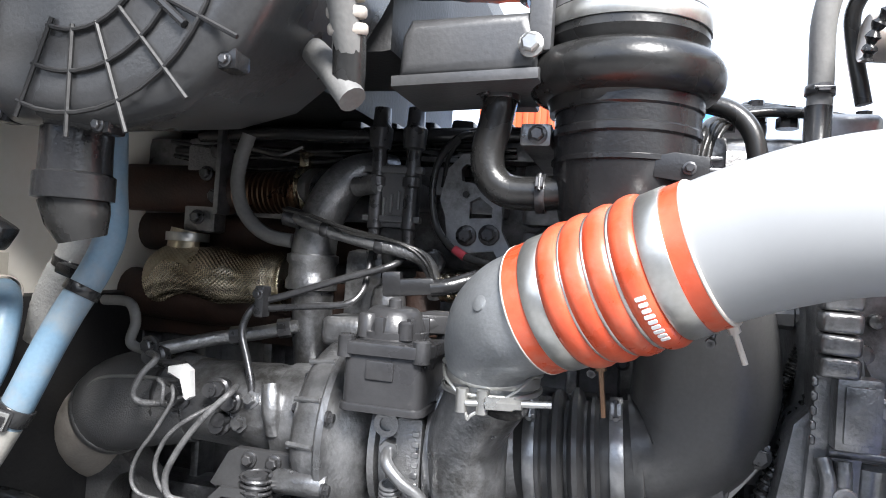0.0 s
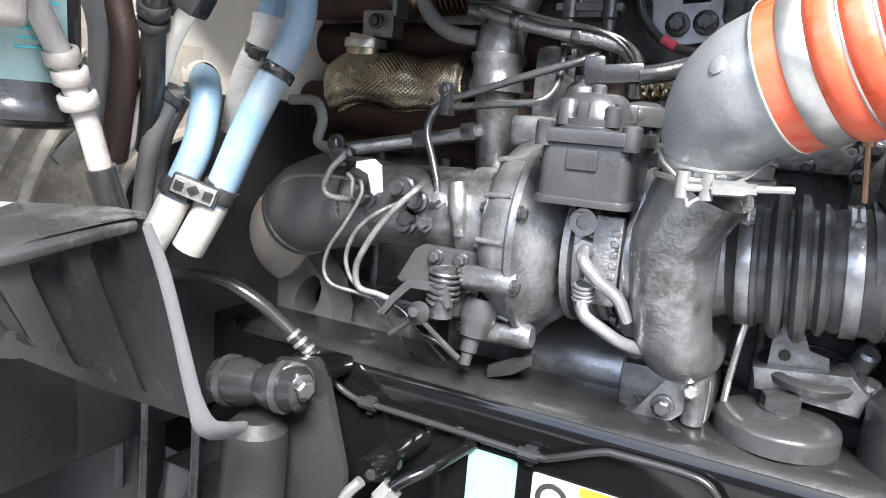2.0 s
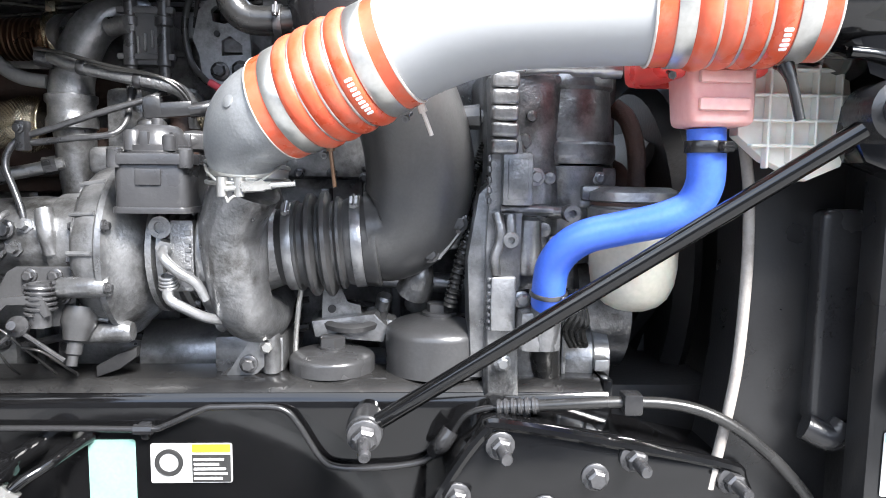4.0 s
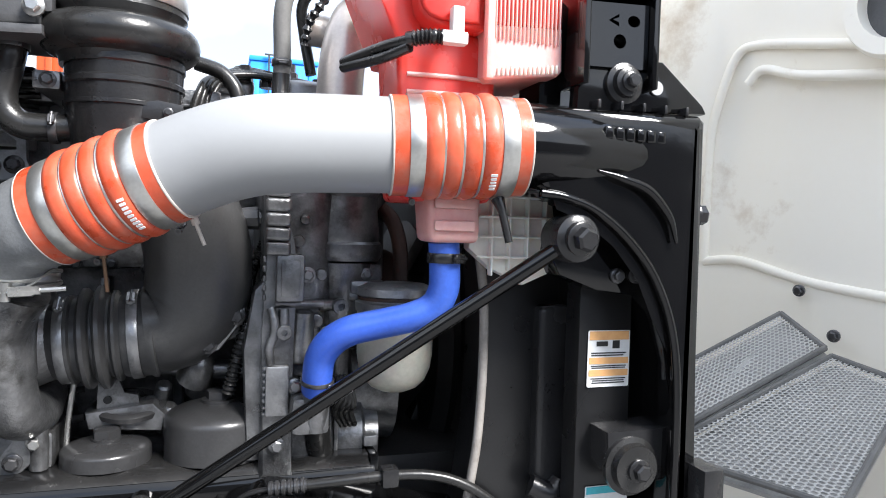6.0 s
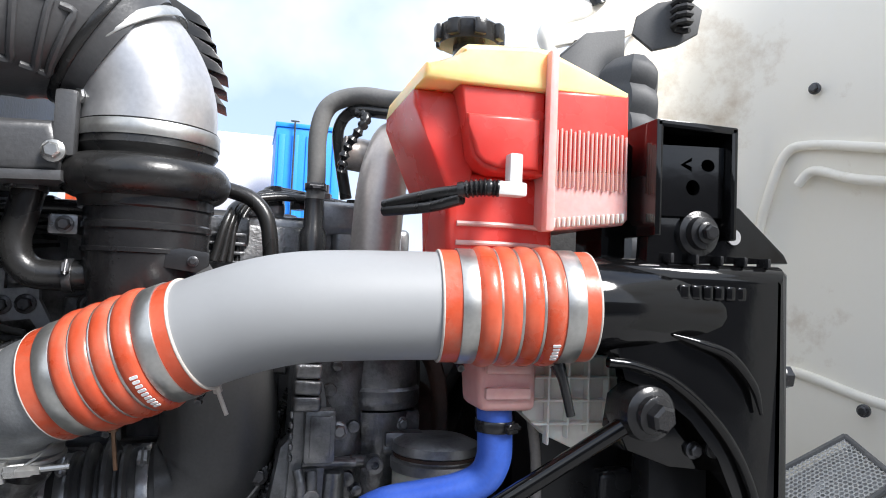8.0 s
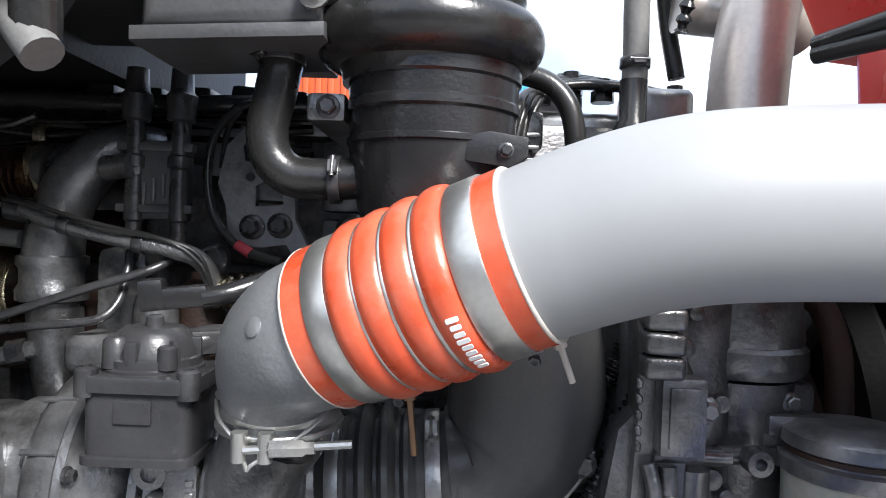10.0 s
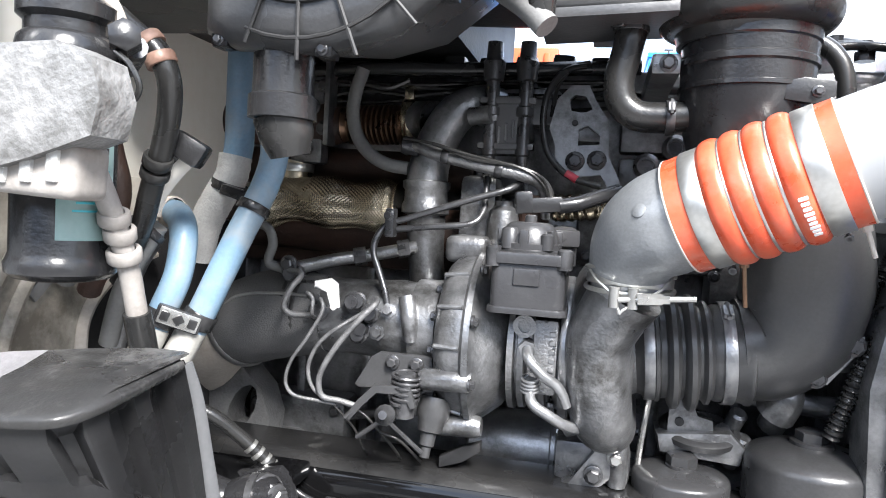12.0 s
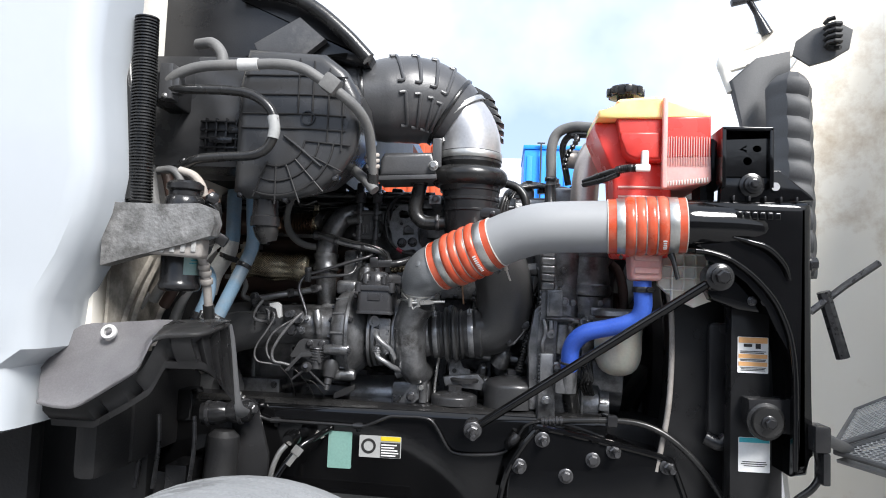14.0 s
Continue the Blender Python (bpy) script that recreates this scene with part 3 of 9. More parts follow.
prism(bm, [(-0.515, 1.040), (-0.462, 1.052), (-0.448, 1.040), (-0.415, 0.93), (-0.412, 0.80), (-0.50, 0.80), (-0.492, 0.95), (-0.505, 1.01)], (0, 0.655, 0), (1, 0, 0), (0, 0, 1), 0.012, 0.003)
part("bracket_plate", bm, PLASTIC, shock)
bm = B()
box(bm, (-0.475, 0.675, 1.035), (0.06, 0.05, 0.02), (0, 0, 0), 0.006)
part("bracket_arm", bm, GLOSS, shock)
bolt(shock, (-0.462, 0.612, 1.034), (1, -0.5, 0.08), 0.016)
bolt(shock, (-0.445, 0.604, 1.036), (1, -0.5, 0.08), 0.010)
fit_ = thing("air_line_fitting", (-0.33, 0.69, 0.95), "black air hose with a steel swivel fitting on the rail", "air line")
bm = B()
tube(bm, [(-0.42, 0.55, 0.80), (-0.372, 0.585, 0.90), (-0.335, 0.61, 0.955), (-0.305, 0.64, 0.975), (-0.285, 0.695, 0.985)], 0.0065, 12)
part("hose", bm, GLOSS, fit_)
bm = B()
lathe(bm, [(0, 0.0125), (0.018, 0.0125), (0.02, 0.010), (0.045, 0.010)], (-0.333, 0.612, 0.957), (-0.6, -0.4, -0.9), 6)
part("swivel_nut", bm, ZINC, fit_, "steel hexagon nut")
bm = B()
lathe(bm, [(0, 0.012), (0.02, 0.02), (0.034, 0.02), (0.04, 0.012), (0.10, 0.012)], (-0.358, 0.60, 0.972), (0.1, 1, 0), 16)
part("valve_knob", bm, GLOSS, fit_)
bm = B()
tube(bm, [(-0.358, 0.592, 0.965), (-0.372, 0.585, 0.945), (-0.385, 0.58, 0.90), (-0.385, 0.575, 0.82)], 0.006, 10)
part("steel_elbow", bm, ZINC, fit_)

# wheel housing painted dark for its shade, leaf spring and lines under the splash panel
well = thing("wheel_housing", (-0.75, 0.6, 0.6), "wheel housing behind the front tyre, its shade painted black", "wheel housing")
bm = B()
box(bm, (-0.83, 0.60, 0.86), (0.34, 0.05, 0.56), (0, 0, 0), 0.02)
part("rear_skin", bm, DARK, well)
bm = B()
box(bm, (-0.69, 0.50, 1.02), (0.05, 0.24, 0.20), (0, 0, 0), 0.02)
part("upper_skin", bm, DARK, well)
# added black sheet standing in for deep shade beside the wheel well
bm = B()
box(bm, (-1.30, 0.48, 0.75), (0.90, 0.05, 0.80), (0, 0, 0), 0.02)
part("side_shade_sheet", bm, DARK, well)
spring = thing("leaf_spring", (-0.55, 0.6, 0.75), "dirty black leaf spring pack beside the shock absorber", "leaf spring")
for k in range(3):
    bm = B()
    tube(bm, [(-1.0 + 0.1 * k, 0.625, 0.90 - 0.02 * k), (-0.75, 0.625, 0.865 - 0.02 * k), (-0.45, 0.625, 0.84 - 0.02 * k), (-0.10 - 0.1 * k, 0.625, 0.83 - 0.02 * k)], 0.028, 8, 5, squash=0.3)
    part("leaf", bm, DARK, spring)
bm = B()
box(bm, (-0.60, 0.625, 0.86), (0.05, 0.09, 0.10), (0, 0, 0), 0.006)
part("clamp", bm, PLASTIC, spring)
for x in (-0.68, -0.64, -0.56):
    bm = B()
    tube(bm, [(x, 0.57, 1.02), (x + 0.006, 0.565, 0.95), (x - 0.004, 0.57, 0.86)], 0.005, 8)
    part("u_bolt", bm, BOLT, spring)
box_ = solid("rail_bracket_box", prism(B(), [(-0.80, 0.97), (-0.622, 0.985), (-0.620, 1.046), (-0.625, 1.058), (-0.80, 1.052)], (0, 0.75, 0), (1, 0, 0), (0, 0, 1), 0.06, 0.006, 2), GLOSS, "black steel bracket box clamped on the rail", "bracket")
far_splash = solid("far_splash_panel", prism(B(), [(-0.75, 0.55), (0.80, 0.55), (0.80, 1.46), (0.30, 1.50), (-0.75, 1.50)], (0, 1.66, 0), (1, 0, 0), (0, 0, 1), 0.02, 0.004), DARK, "black splash panel on the other side of the engine", "splash panel")

cross = solid("front_cross_member", box(B(), (0.42, 1.15, 0.92), (0.22, 0.72, 0.20), (0, 0, 0), 0.02), DARK, "black steel cross member under the engine front", "cross member")

# front tyre
tyre = thing("front_axle", (-0.37, 0.30, 0.0), "black front axle with a dusty grooved wheel standing on the ground", "axle")
bm = B()
prof = [(-0.14, 0.30), (-0.15, 0.40), (-0.146, 0.455), (-0.128, 0.487), (-0.10, 0.494)]
for c in (-0.066, -0.022, 0.022, 0.066):
    prof += [(c - 0.014, 0.497), (c - 0.008, 0.497), (c - 0.006, 0.487), (c + 0.006, 0.487), (c + 0.008, 0.497), (c + 0.014, 0.497)]
prof += [(0.10, 0.494), (0.128, 0.487), (0.146, 0.455), (0.15, 0.40), (0.14, 0.30)]
lathe(bm, [(a, r * 0.955) for a, r in prof], (-0.357, 0.30, 0.4755), (0.12, 1, 0), 72)
tyre_mesh = bm
bm = B()
lathe(bm, [(-0.10, 0.30), (-0.06, 0.26), (-0.05, 0.12), (0.05, 0.12), (0.06, 0.26), (0.10, 0.30)], (-0.357, 0.30, 0.4755), (0.12, 1, 0), 40)
wheel_rim = part("wheel", bm, ALU_BRIGHT, tyre, "bright alloy wheel")
part("tyre", tyre_mesh, TYRE, wheel_rim, "dusty grey grooved tyre")
bm = B()
box(bm, (-0.37, 1.05, 0.45), (0.10, 1.30, 0.12), (0, 0, 0), 0.02)
part("beam", bm, DARK, tyre)

# ---- engine ----
AX_Y, AX_Z = 0.765, 1.205
engine = thing("diesel_engine", (-0.2, 1.1, 0.75), "dark grey painted diesel engine in the open bay", "engine")
bm = B()
box(bm, (-0.27, 1.17, 1.08), (0.94, 0.46, 0.64), (0, 0, 0), 0.02)
part("cylinder_block", bm, ENGINE, engine)
bm = B()
box(bm, (-0.27, 1.14, 1.475), (0.98, 0.46, 0.17), (0, 0, 0), 0.015)
part("cylinder_head", bm, ENGINE, engine)
bm = B()
box(bm, (-0.25, 1.16, 1.56), (0.92, 0.36, 0.05), (0, 0, 0), 0.02, 3)
part("rocker_cover", bm, DARK, engine)
bm = B()
box(bm, (-0.27, 1.17, 0.74), (0.86, 0.36, 0.14), (0, 0, 0), 0.04, 3)
part("oil_pan", bm, ENGINE, engine)
bm = B()
box(bm, (-0.82, 1.15, 1.05), (0.16, 0.62, 0.66), (0, 0, 0), 0.05, 3)
part("flywheel_housing", bm, ENGINE, engine)
bm = B()
plate_holes(bm, [(-0.70, 1.00), (-0.565, 1.00), (-0.560, 1.05), (-0.575, 1.09), (-0.61, 1.125), (-0.70, 1.12)], ([(-0.604 + 0.6 * x + 0.35 * z, 1.062 + z) for x, z in arc(0, 0, 0.034, 0, 330, 11)],), (0, 0.86, 0), (1, 0, 0), (0, 0, 1), 0.05)
part("engine_mount", bm, CAST, engine, "grey cast engine mount with an oval hole")
bm = B()
box(bm, (-0.62, 0.90, 0.99), (0.18, 0.10, 0.06), (0, 0, 0), 0.012)
part("mount_foot", bm, CAST, engine)
# side of the block: ribs, cover plates and ports behind the turbocharger
for i in range(9):
    bm = B()
    box(bm, (-0.66 + 0.105 * i, 0.925, 1.10), (0.014, 0.05, 0.36), (0, 0, 0), 0.004)
    part("rib", bm, ENGINE, engine)
for x, z, w, h in ((-0.55, 1.02, 0.16, 0.10), (-0.33, 1.02, 0.17, 0.09), (-0.02, 1.20, 0.16, 0.10), (0.09, 1.28, 0.13, 0.12), (-0.05, 1.34, 0.20, 0.09), (0.11, 1.42, 0.10, 0.10)):
    bm = B()
    box(bm, (x, 0.905, z), (w, 0.06, h), (0, 0, 0), 0.012)
    cover = part("side_cover", bm, ENGINE, engine)
    for sx in (-1, 1):
        for sz in (-1, 1):
            bolt(cover, (x + sx * (w / 2 - 0.016), 0.873, z + sz * (h / 2 - 0.016)), (0, -1, 0), 0.006)
# head side: panels and bolts between the intake and the fuel module
for x, z, w, h in ((-0.11, 1.545, 0.22, 0.030), (-0.04, 1.49, 0.12, 0.075), (-0.03, 1.425, 0.14, 0.04), (0.05, 1.545, 0.16, 0.04), (-0.24, 1.52, 0.12, 0.07)):
    bm = B()
    box(bm, (x, 0.895, z), (w, 0.05, h), (0, 0, 0), 0.006)
    part("head_panel", bm, ENGINE, engine)
for x, z in ((-0.065, 1.435), (-0.02, 1.41), (0.0, 1.50), (-0.21, 1.40), (-0.03, 1.46)):
    bm = B()
    lathe(bm, [(0, 0.017), (0.012, 0.017), (0.016, 0.012), (0.016, 0.009), (0.004, 0.009)], (x, 0.872, z), (0, -1, 0), 18)
    part("boss", bm, ENGINE, engine)
for i in range(12):
    bolt(engine, (-0.43 + 0.046 * i, 0.868, 1.302 + 0.006 * wobble(i)), (0, -1, 0), 0.0055)
for k in range(4):
    bm = B()
    box(bm, (0.04, 0.868, 1.500 + 0.013 * k), (0.17, 0.012, 0.0045), (0, 0, 0), 0.0015)
    part("head_rib", bm, ENGINE, engine)
for k in range(3):
    bm = B()
    tube(bm, [(-0.46 + 0.01 * k, 0.87, 1.05 + 0.05 * k), (-0.36, 0.865, 1.07 + 0.05 * k), (-0.20, 0.868, 1.06 + 0.045 * k), (-0.05, 0.87, 1.08 + 0.04 * k)], 0.006 - 0.001 * k, 8)
    part("side_pipe", bm, BOLT, engine)
# bracket plate with rounded openings
bm = B()
outline = [(-0.178, 1.420), (-0.182, 1.455), (-0.190, 1.475), (-0.182, 1.512), (-0.165, 1.530), (-0.143, 1.530), (-0.132, 1.508), (-0.116, 1.486), (-0.114, 1.442), (-0.105, 1.425), (-0.097, 1.408), (-0.112, 1.402), (-0.122, 1.418), (-0.150, 1.414)]
hole1 = [(x - 0.152, z + 1.506) for x, z in ((-0.012, -0.008), (0.004, -0.011), (0.015, -0.006), (0.006, 0.010), (-0.008, 0.012), (-0.014, 0.006))]
hole2 = [(x - 0.140, z + 1.464) for x, z in ((-0.013, -0.010), (0.014, -0.008), (0.014, 0.004), (-0.002, 0.016), (-0.013, 0.010))]
plate_holes(bm, outline, (hole1, hole2), (0, 0.828, 0), (1, 0, 0), (0, 0, 1), 0.012)
brk = part("slotted_bracket", bm, ENGINE_LIGHT, engine, "grey bracket plate with two rounded openings")
bm = B()
box(bm, (-0.145, 0.86, 1.47), (0.05, 0.07, 0.02), (0, 0, 0), 0.003)
part("bracket_spacer", bm, ENGINE, engine)
for x, z in ((-0.155, 1.434), (-0.128, 1.436)):
    bolt(brk, (x, 0.814, z), (0, -1, 0), 0.0085)
bm = B()
lathe(bm, [(0, 0.004), (0.003, 0.004)], (-0.158, 0.8155, 1.482), (0, -1, 0), 10)
part("rivet", bm, DARK, brk)
# lifting eye and sensor on the block's front end
bm = B()
prism(bm, [(0.100, 1.200), (0.112, 1.190), (0.135, 1.196), (0.165, 1.236), (0.168, 1.252), (0.152, 1.256), (0.138, 1.236), (0.122, 1.214), (0.104, 1.214)], (0, 0.752, 0), (1, 0, 0), (0, 0, 1), 0.014, 0.003)
eye_ = part("lifting_eye", bm, ENGINE_LIGHT, engine)
bolt(eye_, (0.121, 0.735, 1.204), (0, -1, 0), 0.0085)
bolt(eye_, (0.156, 0.735, 1.242), (0, -1, 0), 0.0085)
bm = B()
box(bm, (0.135, 0.84, 1.23), (0.07, 0.16, 0.05), (0, 0, 0), 0.01)
part("eye_base", bm, ENGINE, engine)
bm = B()
lathe(bm, [(0, 0.014), (0.028, 0.016), (0.03, 0.010), (0.045, 0.010)], (0.155, 0.76, 1.374), (1, -0.1, 0.05), 8)
box(bm, (0.152, 0.765, 1.352), (0.03, 0.03, 0.03), (0, 20, 0), 0.004)
part("temperature_sensor", bm, GREYPL, engine)
bm = B()
tube(bm, [(0.188, 0.757, 1.372), (0.196, 0.76, 1.34), (0.180, 0.775, 1.30), (0.172, 0.79, 1.25)], 0.0045, 8)
part("sensor_cable", bm, RUBBER, engine)
# corrugated loom
bm = B()
tube(bm, [(0.210, 0.735, 1.325), (0.200, 0.738, 1.300), (0.183, 0.74, 1.255), (0.166, 0.742, 1.212), (0.156, 0.748, 1.17), (0.148, 0.755, 1.135)], lambda t: 0.0085 + 0.0016 * math.sin(t * 190), 10, 24)
part("cable_loom", bm, RUBBER, engine, "black corrugated cable loom")

bm = B()
tube(bm, [(0.192, 0.755, 1.345), (0.184, 0.752, 1.325), (0.176, 0.755, 1.30), (0.174, 0.765, 1.265)], lambda t: 0.006 + 0.0013 * math.sin(t * 150), 10, 24)
part("thin_loom", bm, RUBBER, engine)

# timing gear housing at the front
gear = thing("gear_housing", (0.22, 0.75, 0.95), "grey cast gear housing with a ribbed flange at the engine front", "gear housing")
bm = B()
box(bm, (0.235, 1.10, 1.17), (0.10, 0.74, 0.56), (0, 0, 0), 0.03, 3)
part("housing", bm, ENGINE, gear)
bm = B()
prism(bm, [(0.188, 1.03), (0.188, 1.22), (0.192, 1.30), (0.188, 1.418), (0.216, 1.424), (0.222, 1.34), (0.236, 1.33), (0.238, 1.262), (0.224, 1.25), (0.228, 1.10), (0.232, 1.03)], (0, 0.735, 0), (1, 0, 0), (0, 0, 1), 0.035, 0.006, 2)
part("flange", bm, ENGINE, gear)
for i in range(5):
    bm = B()
    box(bm, (0.2055, 0.690, 1.412 - 0.0190 * i), (0.032, 0.026, 0.0180), (0, 3 * wobble(i), 0), 0.0055, 3)
    part("flange_lug", bm, ENGINE, gear)
bm = B()
box(bm, (0.222, 0.692, 1.298), (0.036, 0.022, 0.062), (0, 0, 0), 0.004)
box(bm, (0.222, 0.680, 1.298), (0.024, 0.004, 0.048), (0, 0, 0), 0.002)
part("sensor_cover", bm, ENGINE, gear)
bm = B()
tube(bm, [(0.204, 0.700, 1.263), (0.245, 0.703, 1.262), (0.268, 0.705, 1.261)], 0.0055, 12, 1)
tube(bm, [(0.225, 0.706, 1.262), (0.262, 0.708, 1.261)], 0.0075, 12, 1)
lathe(bm, [(-0.006, 0.011), (0.012, 0.0105), (0.0125, 0.005), (0.004, 0.005)], (0.293, 0.716, 1.257), (0, -1, 0), 18)
tube(bm, [(0.265, 0.725, 1.258), (0.293, 0.728, 1.257)], 0.008, 10, 1)
part("dowel_boss", bm, ENGINE, gear)
for x, z in ((0.232, 1.153), (0.246, 1.301), (0.246, 1.127), (0.21, 1.075)):
    bolt(gear, (x, 0.695 if x < 0.24 else 0.70, z), (0, -1, 0), 0.0075, ENGINE_LIGHT)
bm = B()
prism(bm, rounded(0.030, 0.066, 0.003), (0.2085, 0.698, 1.149), (1, 0, 0), (0, 0, 1), 0.012, 0.0025)
low_plate = part("lower_plate", bm, ENGINE_LIGHT, gear, "worn pale casting plate")
for i in range(8):
    bm = B()
    box(bm, (0.1925, 0.6955, 1.178 - 0.0086 * i), (0.0055, 0.008, 0.0052), (0, 0, 0), 0.0014, 1)
    part("tooth_mark", bm, ENGINE_LIGHT, low_plate)
for i in range(5):
    bm = B()
    box(bm, (0.1895, 0.693, 1.322 - 0.0125 * i), (0.005, 0.008, 0.008), (0, 0, 0), 0.0014, 1)
    part("edge_lug", bm, ENGINE, gear)
bm = B()
lathe(bm, [(-0.034, 0.017), (-0.030, 0.020), (-0.010, 0.0205), (0.022, 0.017), (0.034, 0.0165), (0.038, 0.012)], (0.240, 0.722, 1.214), (0.05, 0, 1), 22)
part("cast_column", bm, ENGINE_LIGHT, gear)
bm = B()
tube(bm, [(0.199, 0.694, 1.258), (0.2035, 0.690, 1.240), (0.203, 0.690, 1.222), (0.1975, 0.690, 1.204), (0.200, 0.692, 1.184)], 0.0062, 12)
part("cast_rib", bm, ENGINE, gear)
bm = B()
tube(bm, [(0.2155, 0.695, 1.256), (0.216, 0.693, 1.243), (0.216, 0.693, 1.230)], 0.0068, 12)
lathe(bm, [(-0.010, 0.0105), (0.006, 0.0100), (0.007, 0.0088), (0.007, 0.0042), (0.001, 0.0040)], (0.216, 0.690, 1.226), (0, -1, 0), 18)
part("pin_boss", bm, ENGINE, gear)
for x, z, r in ((0.262, 1.236, 0.010), (0.275, 1.222, 0.007), (0.252, 1.185, 0.009), (0.268, 1.300, 0.008), (0.236, 1.345, 0.009), (0.244, 1.375, 0.007)):
    bm = B()
    lathe(bm, [(-0.03, r * 1.2), (0, r), (0.004, r * 0.9), (0.005, r * 0.5)], (x, 0.728, z), (0, -1, 0), 14)
    part("casting_boss", bm, ENGINE, gear)
bm = B()
prism(bm, [(0.172, 1.05), (0.165, 1.20), (0.178, 1.28), (0.196, 1.30), (0.196, 1.05)], (0, 0.76, 0), (1, 0, 0), (0, 0, 1), 0.05, 0.008, 2)
part("side_web", bm, ENGINE, gear)
bm = B()
box(bm, (0.315, 1.02, 1.22), (0.13, 0.40, 0.50), (0, 0, 0), 0.03, 3)
part("front_cover", bm, ENGINE, gear)
for x, z, w, h in ((0.275, 1.20, 0.035, 0.12), (0.268, 1.40, 0.05, 0.05), (0.345, 1.22, 0.03, 0.07), (0.255, 1.36, 0.03, 0.05)):
    bm = B()
    box(bm, (x, 0.785, z), (w, 0.07, h), (0, 0, 0), 0.009)
    part("cast_pad", bm, ENGINE, gear)
for x, z in ((0.215, 1.395), (0.213, 1.36), (0.262, 1.15), (0.262, 1.09), (0.292, 1.20), (0.334, 1.30), (0.275, 1.42), (0.345, 1.18)):
    bolt(gear, (x, 0.742 if x > 0.25 else 0.698, z), (0, -1, 0), 0.006, ENGINE)
for k in range(3):
    bm = B()
    box(bm, (0.252 + 0.022 * k, 0.752, 1.13), (0.006, 0.02, 0.17), (0, 0, 0), 0.002)
    part("web_rib", bm, ENGINE, gear)
# thermostat housing
bm = B()
lathe(bm, [(0, 0.054), (0.006, 0.058), (0.012, 0.059), (0.024, 0.0585), (0.028, 0.054), (0.034, 0.055), (0.060, 0.052), (0.092, 0.049), (0.096, 0.053), (0.108, 0.053), (0.113, 0.050), (0.116, 0.040)], (0.305, 0.785, 1.318), (0, 0, 1), 28)
part("thermostat_cap", bm, ENGINE, gear, "dark grey plastic thermostat cap")
bm = B()
lathe(bm, [(0.0, 0.034), (0.02, 0.046), (0.10, 0.049), (0.115, 0.052), (0.125, 0.052)], (0.302, 0.785, 1.19), (0, 0, 1), 24)
box(bm, (0.30, 0.80, 1.30), (0.12, 0.10, 0.03), (0, 0, 0), 0.008)
box(bm, (0.335, 0.745, 1.282), (0.05, 0.03, 0.018), (0, 0, 0), 0.004)
tube(bm, [(0.31, 0.745, 1.268), (0.36, 0.742, 1.268)], 0.009, 10, 1)
part("thermostat_housing", bm, ENGINE, gear)
bm = B()
tube(bm, [(0.225, 0.73, 1.428), (0.26, 0.715, 1.43), (0.30, 0.71, 1.43)], 0.006, 10)
lathe(bm, [(0, 0.006), (0.006, 0.0095), (0.036, 0.0095), (0.04, 0.012), (0.062, 0.012)], (0.285, 0.712, 1.430), (1, 0, 0.02), 12)
part("hose_connector", bm, ZINC, gear, "steel hose connector")
bm = B()
box(bm, (0.30, 0.95, 1.47), (0.15, 0.14, 0.10), (0, 0, 0), 0.015)
part("front_head", bm, ENGINE, gear)
# coolant pump and pulley at the bottom
bm = B()
lathe(bm, [(0, 0.03), (0.0, 0.048), (0.02, 0.052), (0.05, 0.052), (0.055, 0.040), (0.075, 0.036)], (0.29, 0.80, 1.055), (1, -0.1, 0), 26)
box(bm, (0.345, 0.748, 1.06), (0.02, 0.03, 0.016), (0, 0, 0), 0.003)
part("pump_body", bm, ENGINE_LIGHT, gear)
bm = B()
tube(bm, [(0.255, 0.72, 1.165), (0.262, 0.715, 1.13), (0.268, 0.725, 1.08), (0.275, 0.75, 1.03)], 0.019, 14)
part("drain_hose", bm, RUBBER, gear)
bolt(gear, (0.247, 0.694, 1.128), (0, -1, 0), 0.011)
bm = B()
lathe(bm, [(-0.03, 0.06), (-0.03, 0.105), (-0.02, 0.11), (0.02, 0.11), (0.03, 0.105), (0.03, 0.06)], (0.38, 0.92, 1.22), (1, 0, 0), 36)
part("fan_pulley", bm, COPPER, gear, "brown worn fan pulley")
bm = B()
tube(bm, [(0.366, 0.80, 1.395), (0.380, 0.785, 1.378), (0.389, 0.775, 1.345), (0.392, 0.772, 1.30), (0.391, 0.772, 1.24), (0.386, 0.78, 1.18), (0.376, 0.80, 1.13)], 0.007, 10, 6, squash=1.8)
part("drive_belt", bm, COPPER, gear, "brown worn drive belt")
bm = B()
lathe(bm, [(-0.02, 0.05), (-0.02, 0.09), (0.05, 0.095), (0.06, 0.05)], (0.345, 0.87, 1.12), (1, 0, 0), 28)
part("idler", bm, ENGINE, gear)
# wiring behind the strut
for k in range(4):
    bm = B()
    tube(bm, [(0.285 + 0.006 * k, 0.70, 1.165), (0.296 + 0.005 * k, 0.69, 1.14 - 0.004 * k), (0.287 + 0.007 * k, 0.70, 1.115), (0.30 + 0.006 * k, 0.72, 1.09)], 0.0042, 8)
    part("wire", bm, RUBBER, gear)

# coalescing bowl
bowl = thing("crankcase_separator", (0.37, 0.70, 1.1), "milky plastic separator bowl with a grey lid", "separator bowl")
bm = B()
lathe(bm, [(0.016, 0.010), (0.018, 0.020), (0.024, 0.033), (0.034, 0.043), (0.050, 0.050), (0.070, 0.053), (0.135, 0.054)], (0.370, 0.708, 1.122), (0, 0, 1), 28)
part("bowl", bm, BOWL, bowl)
bm = B()
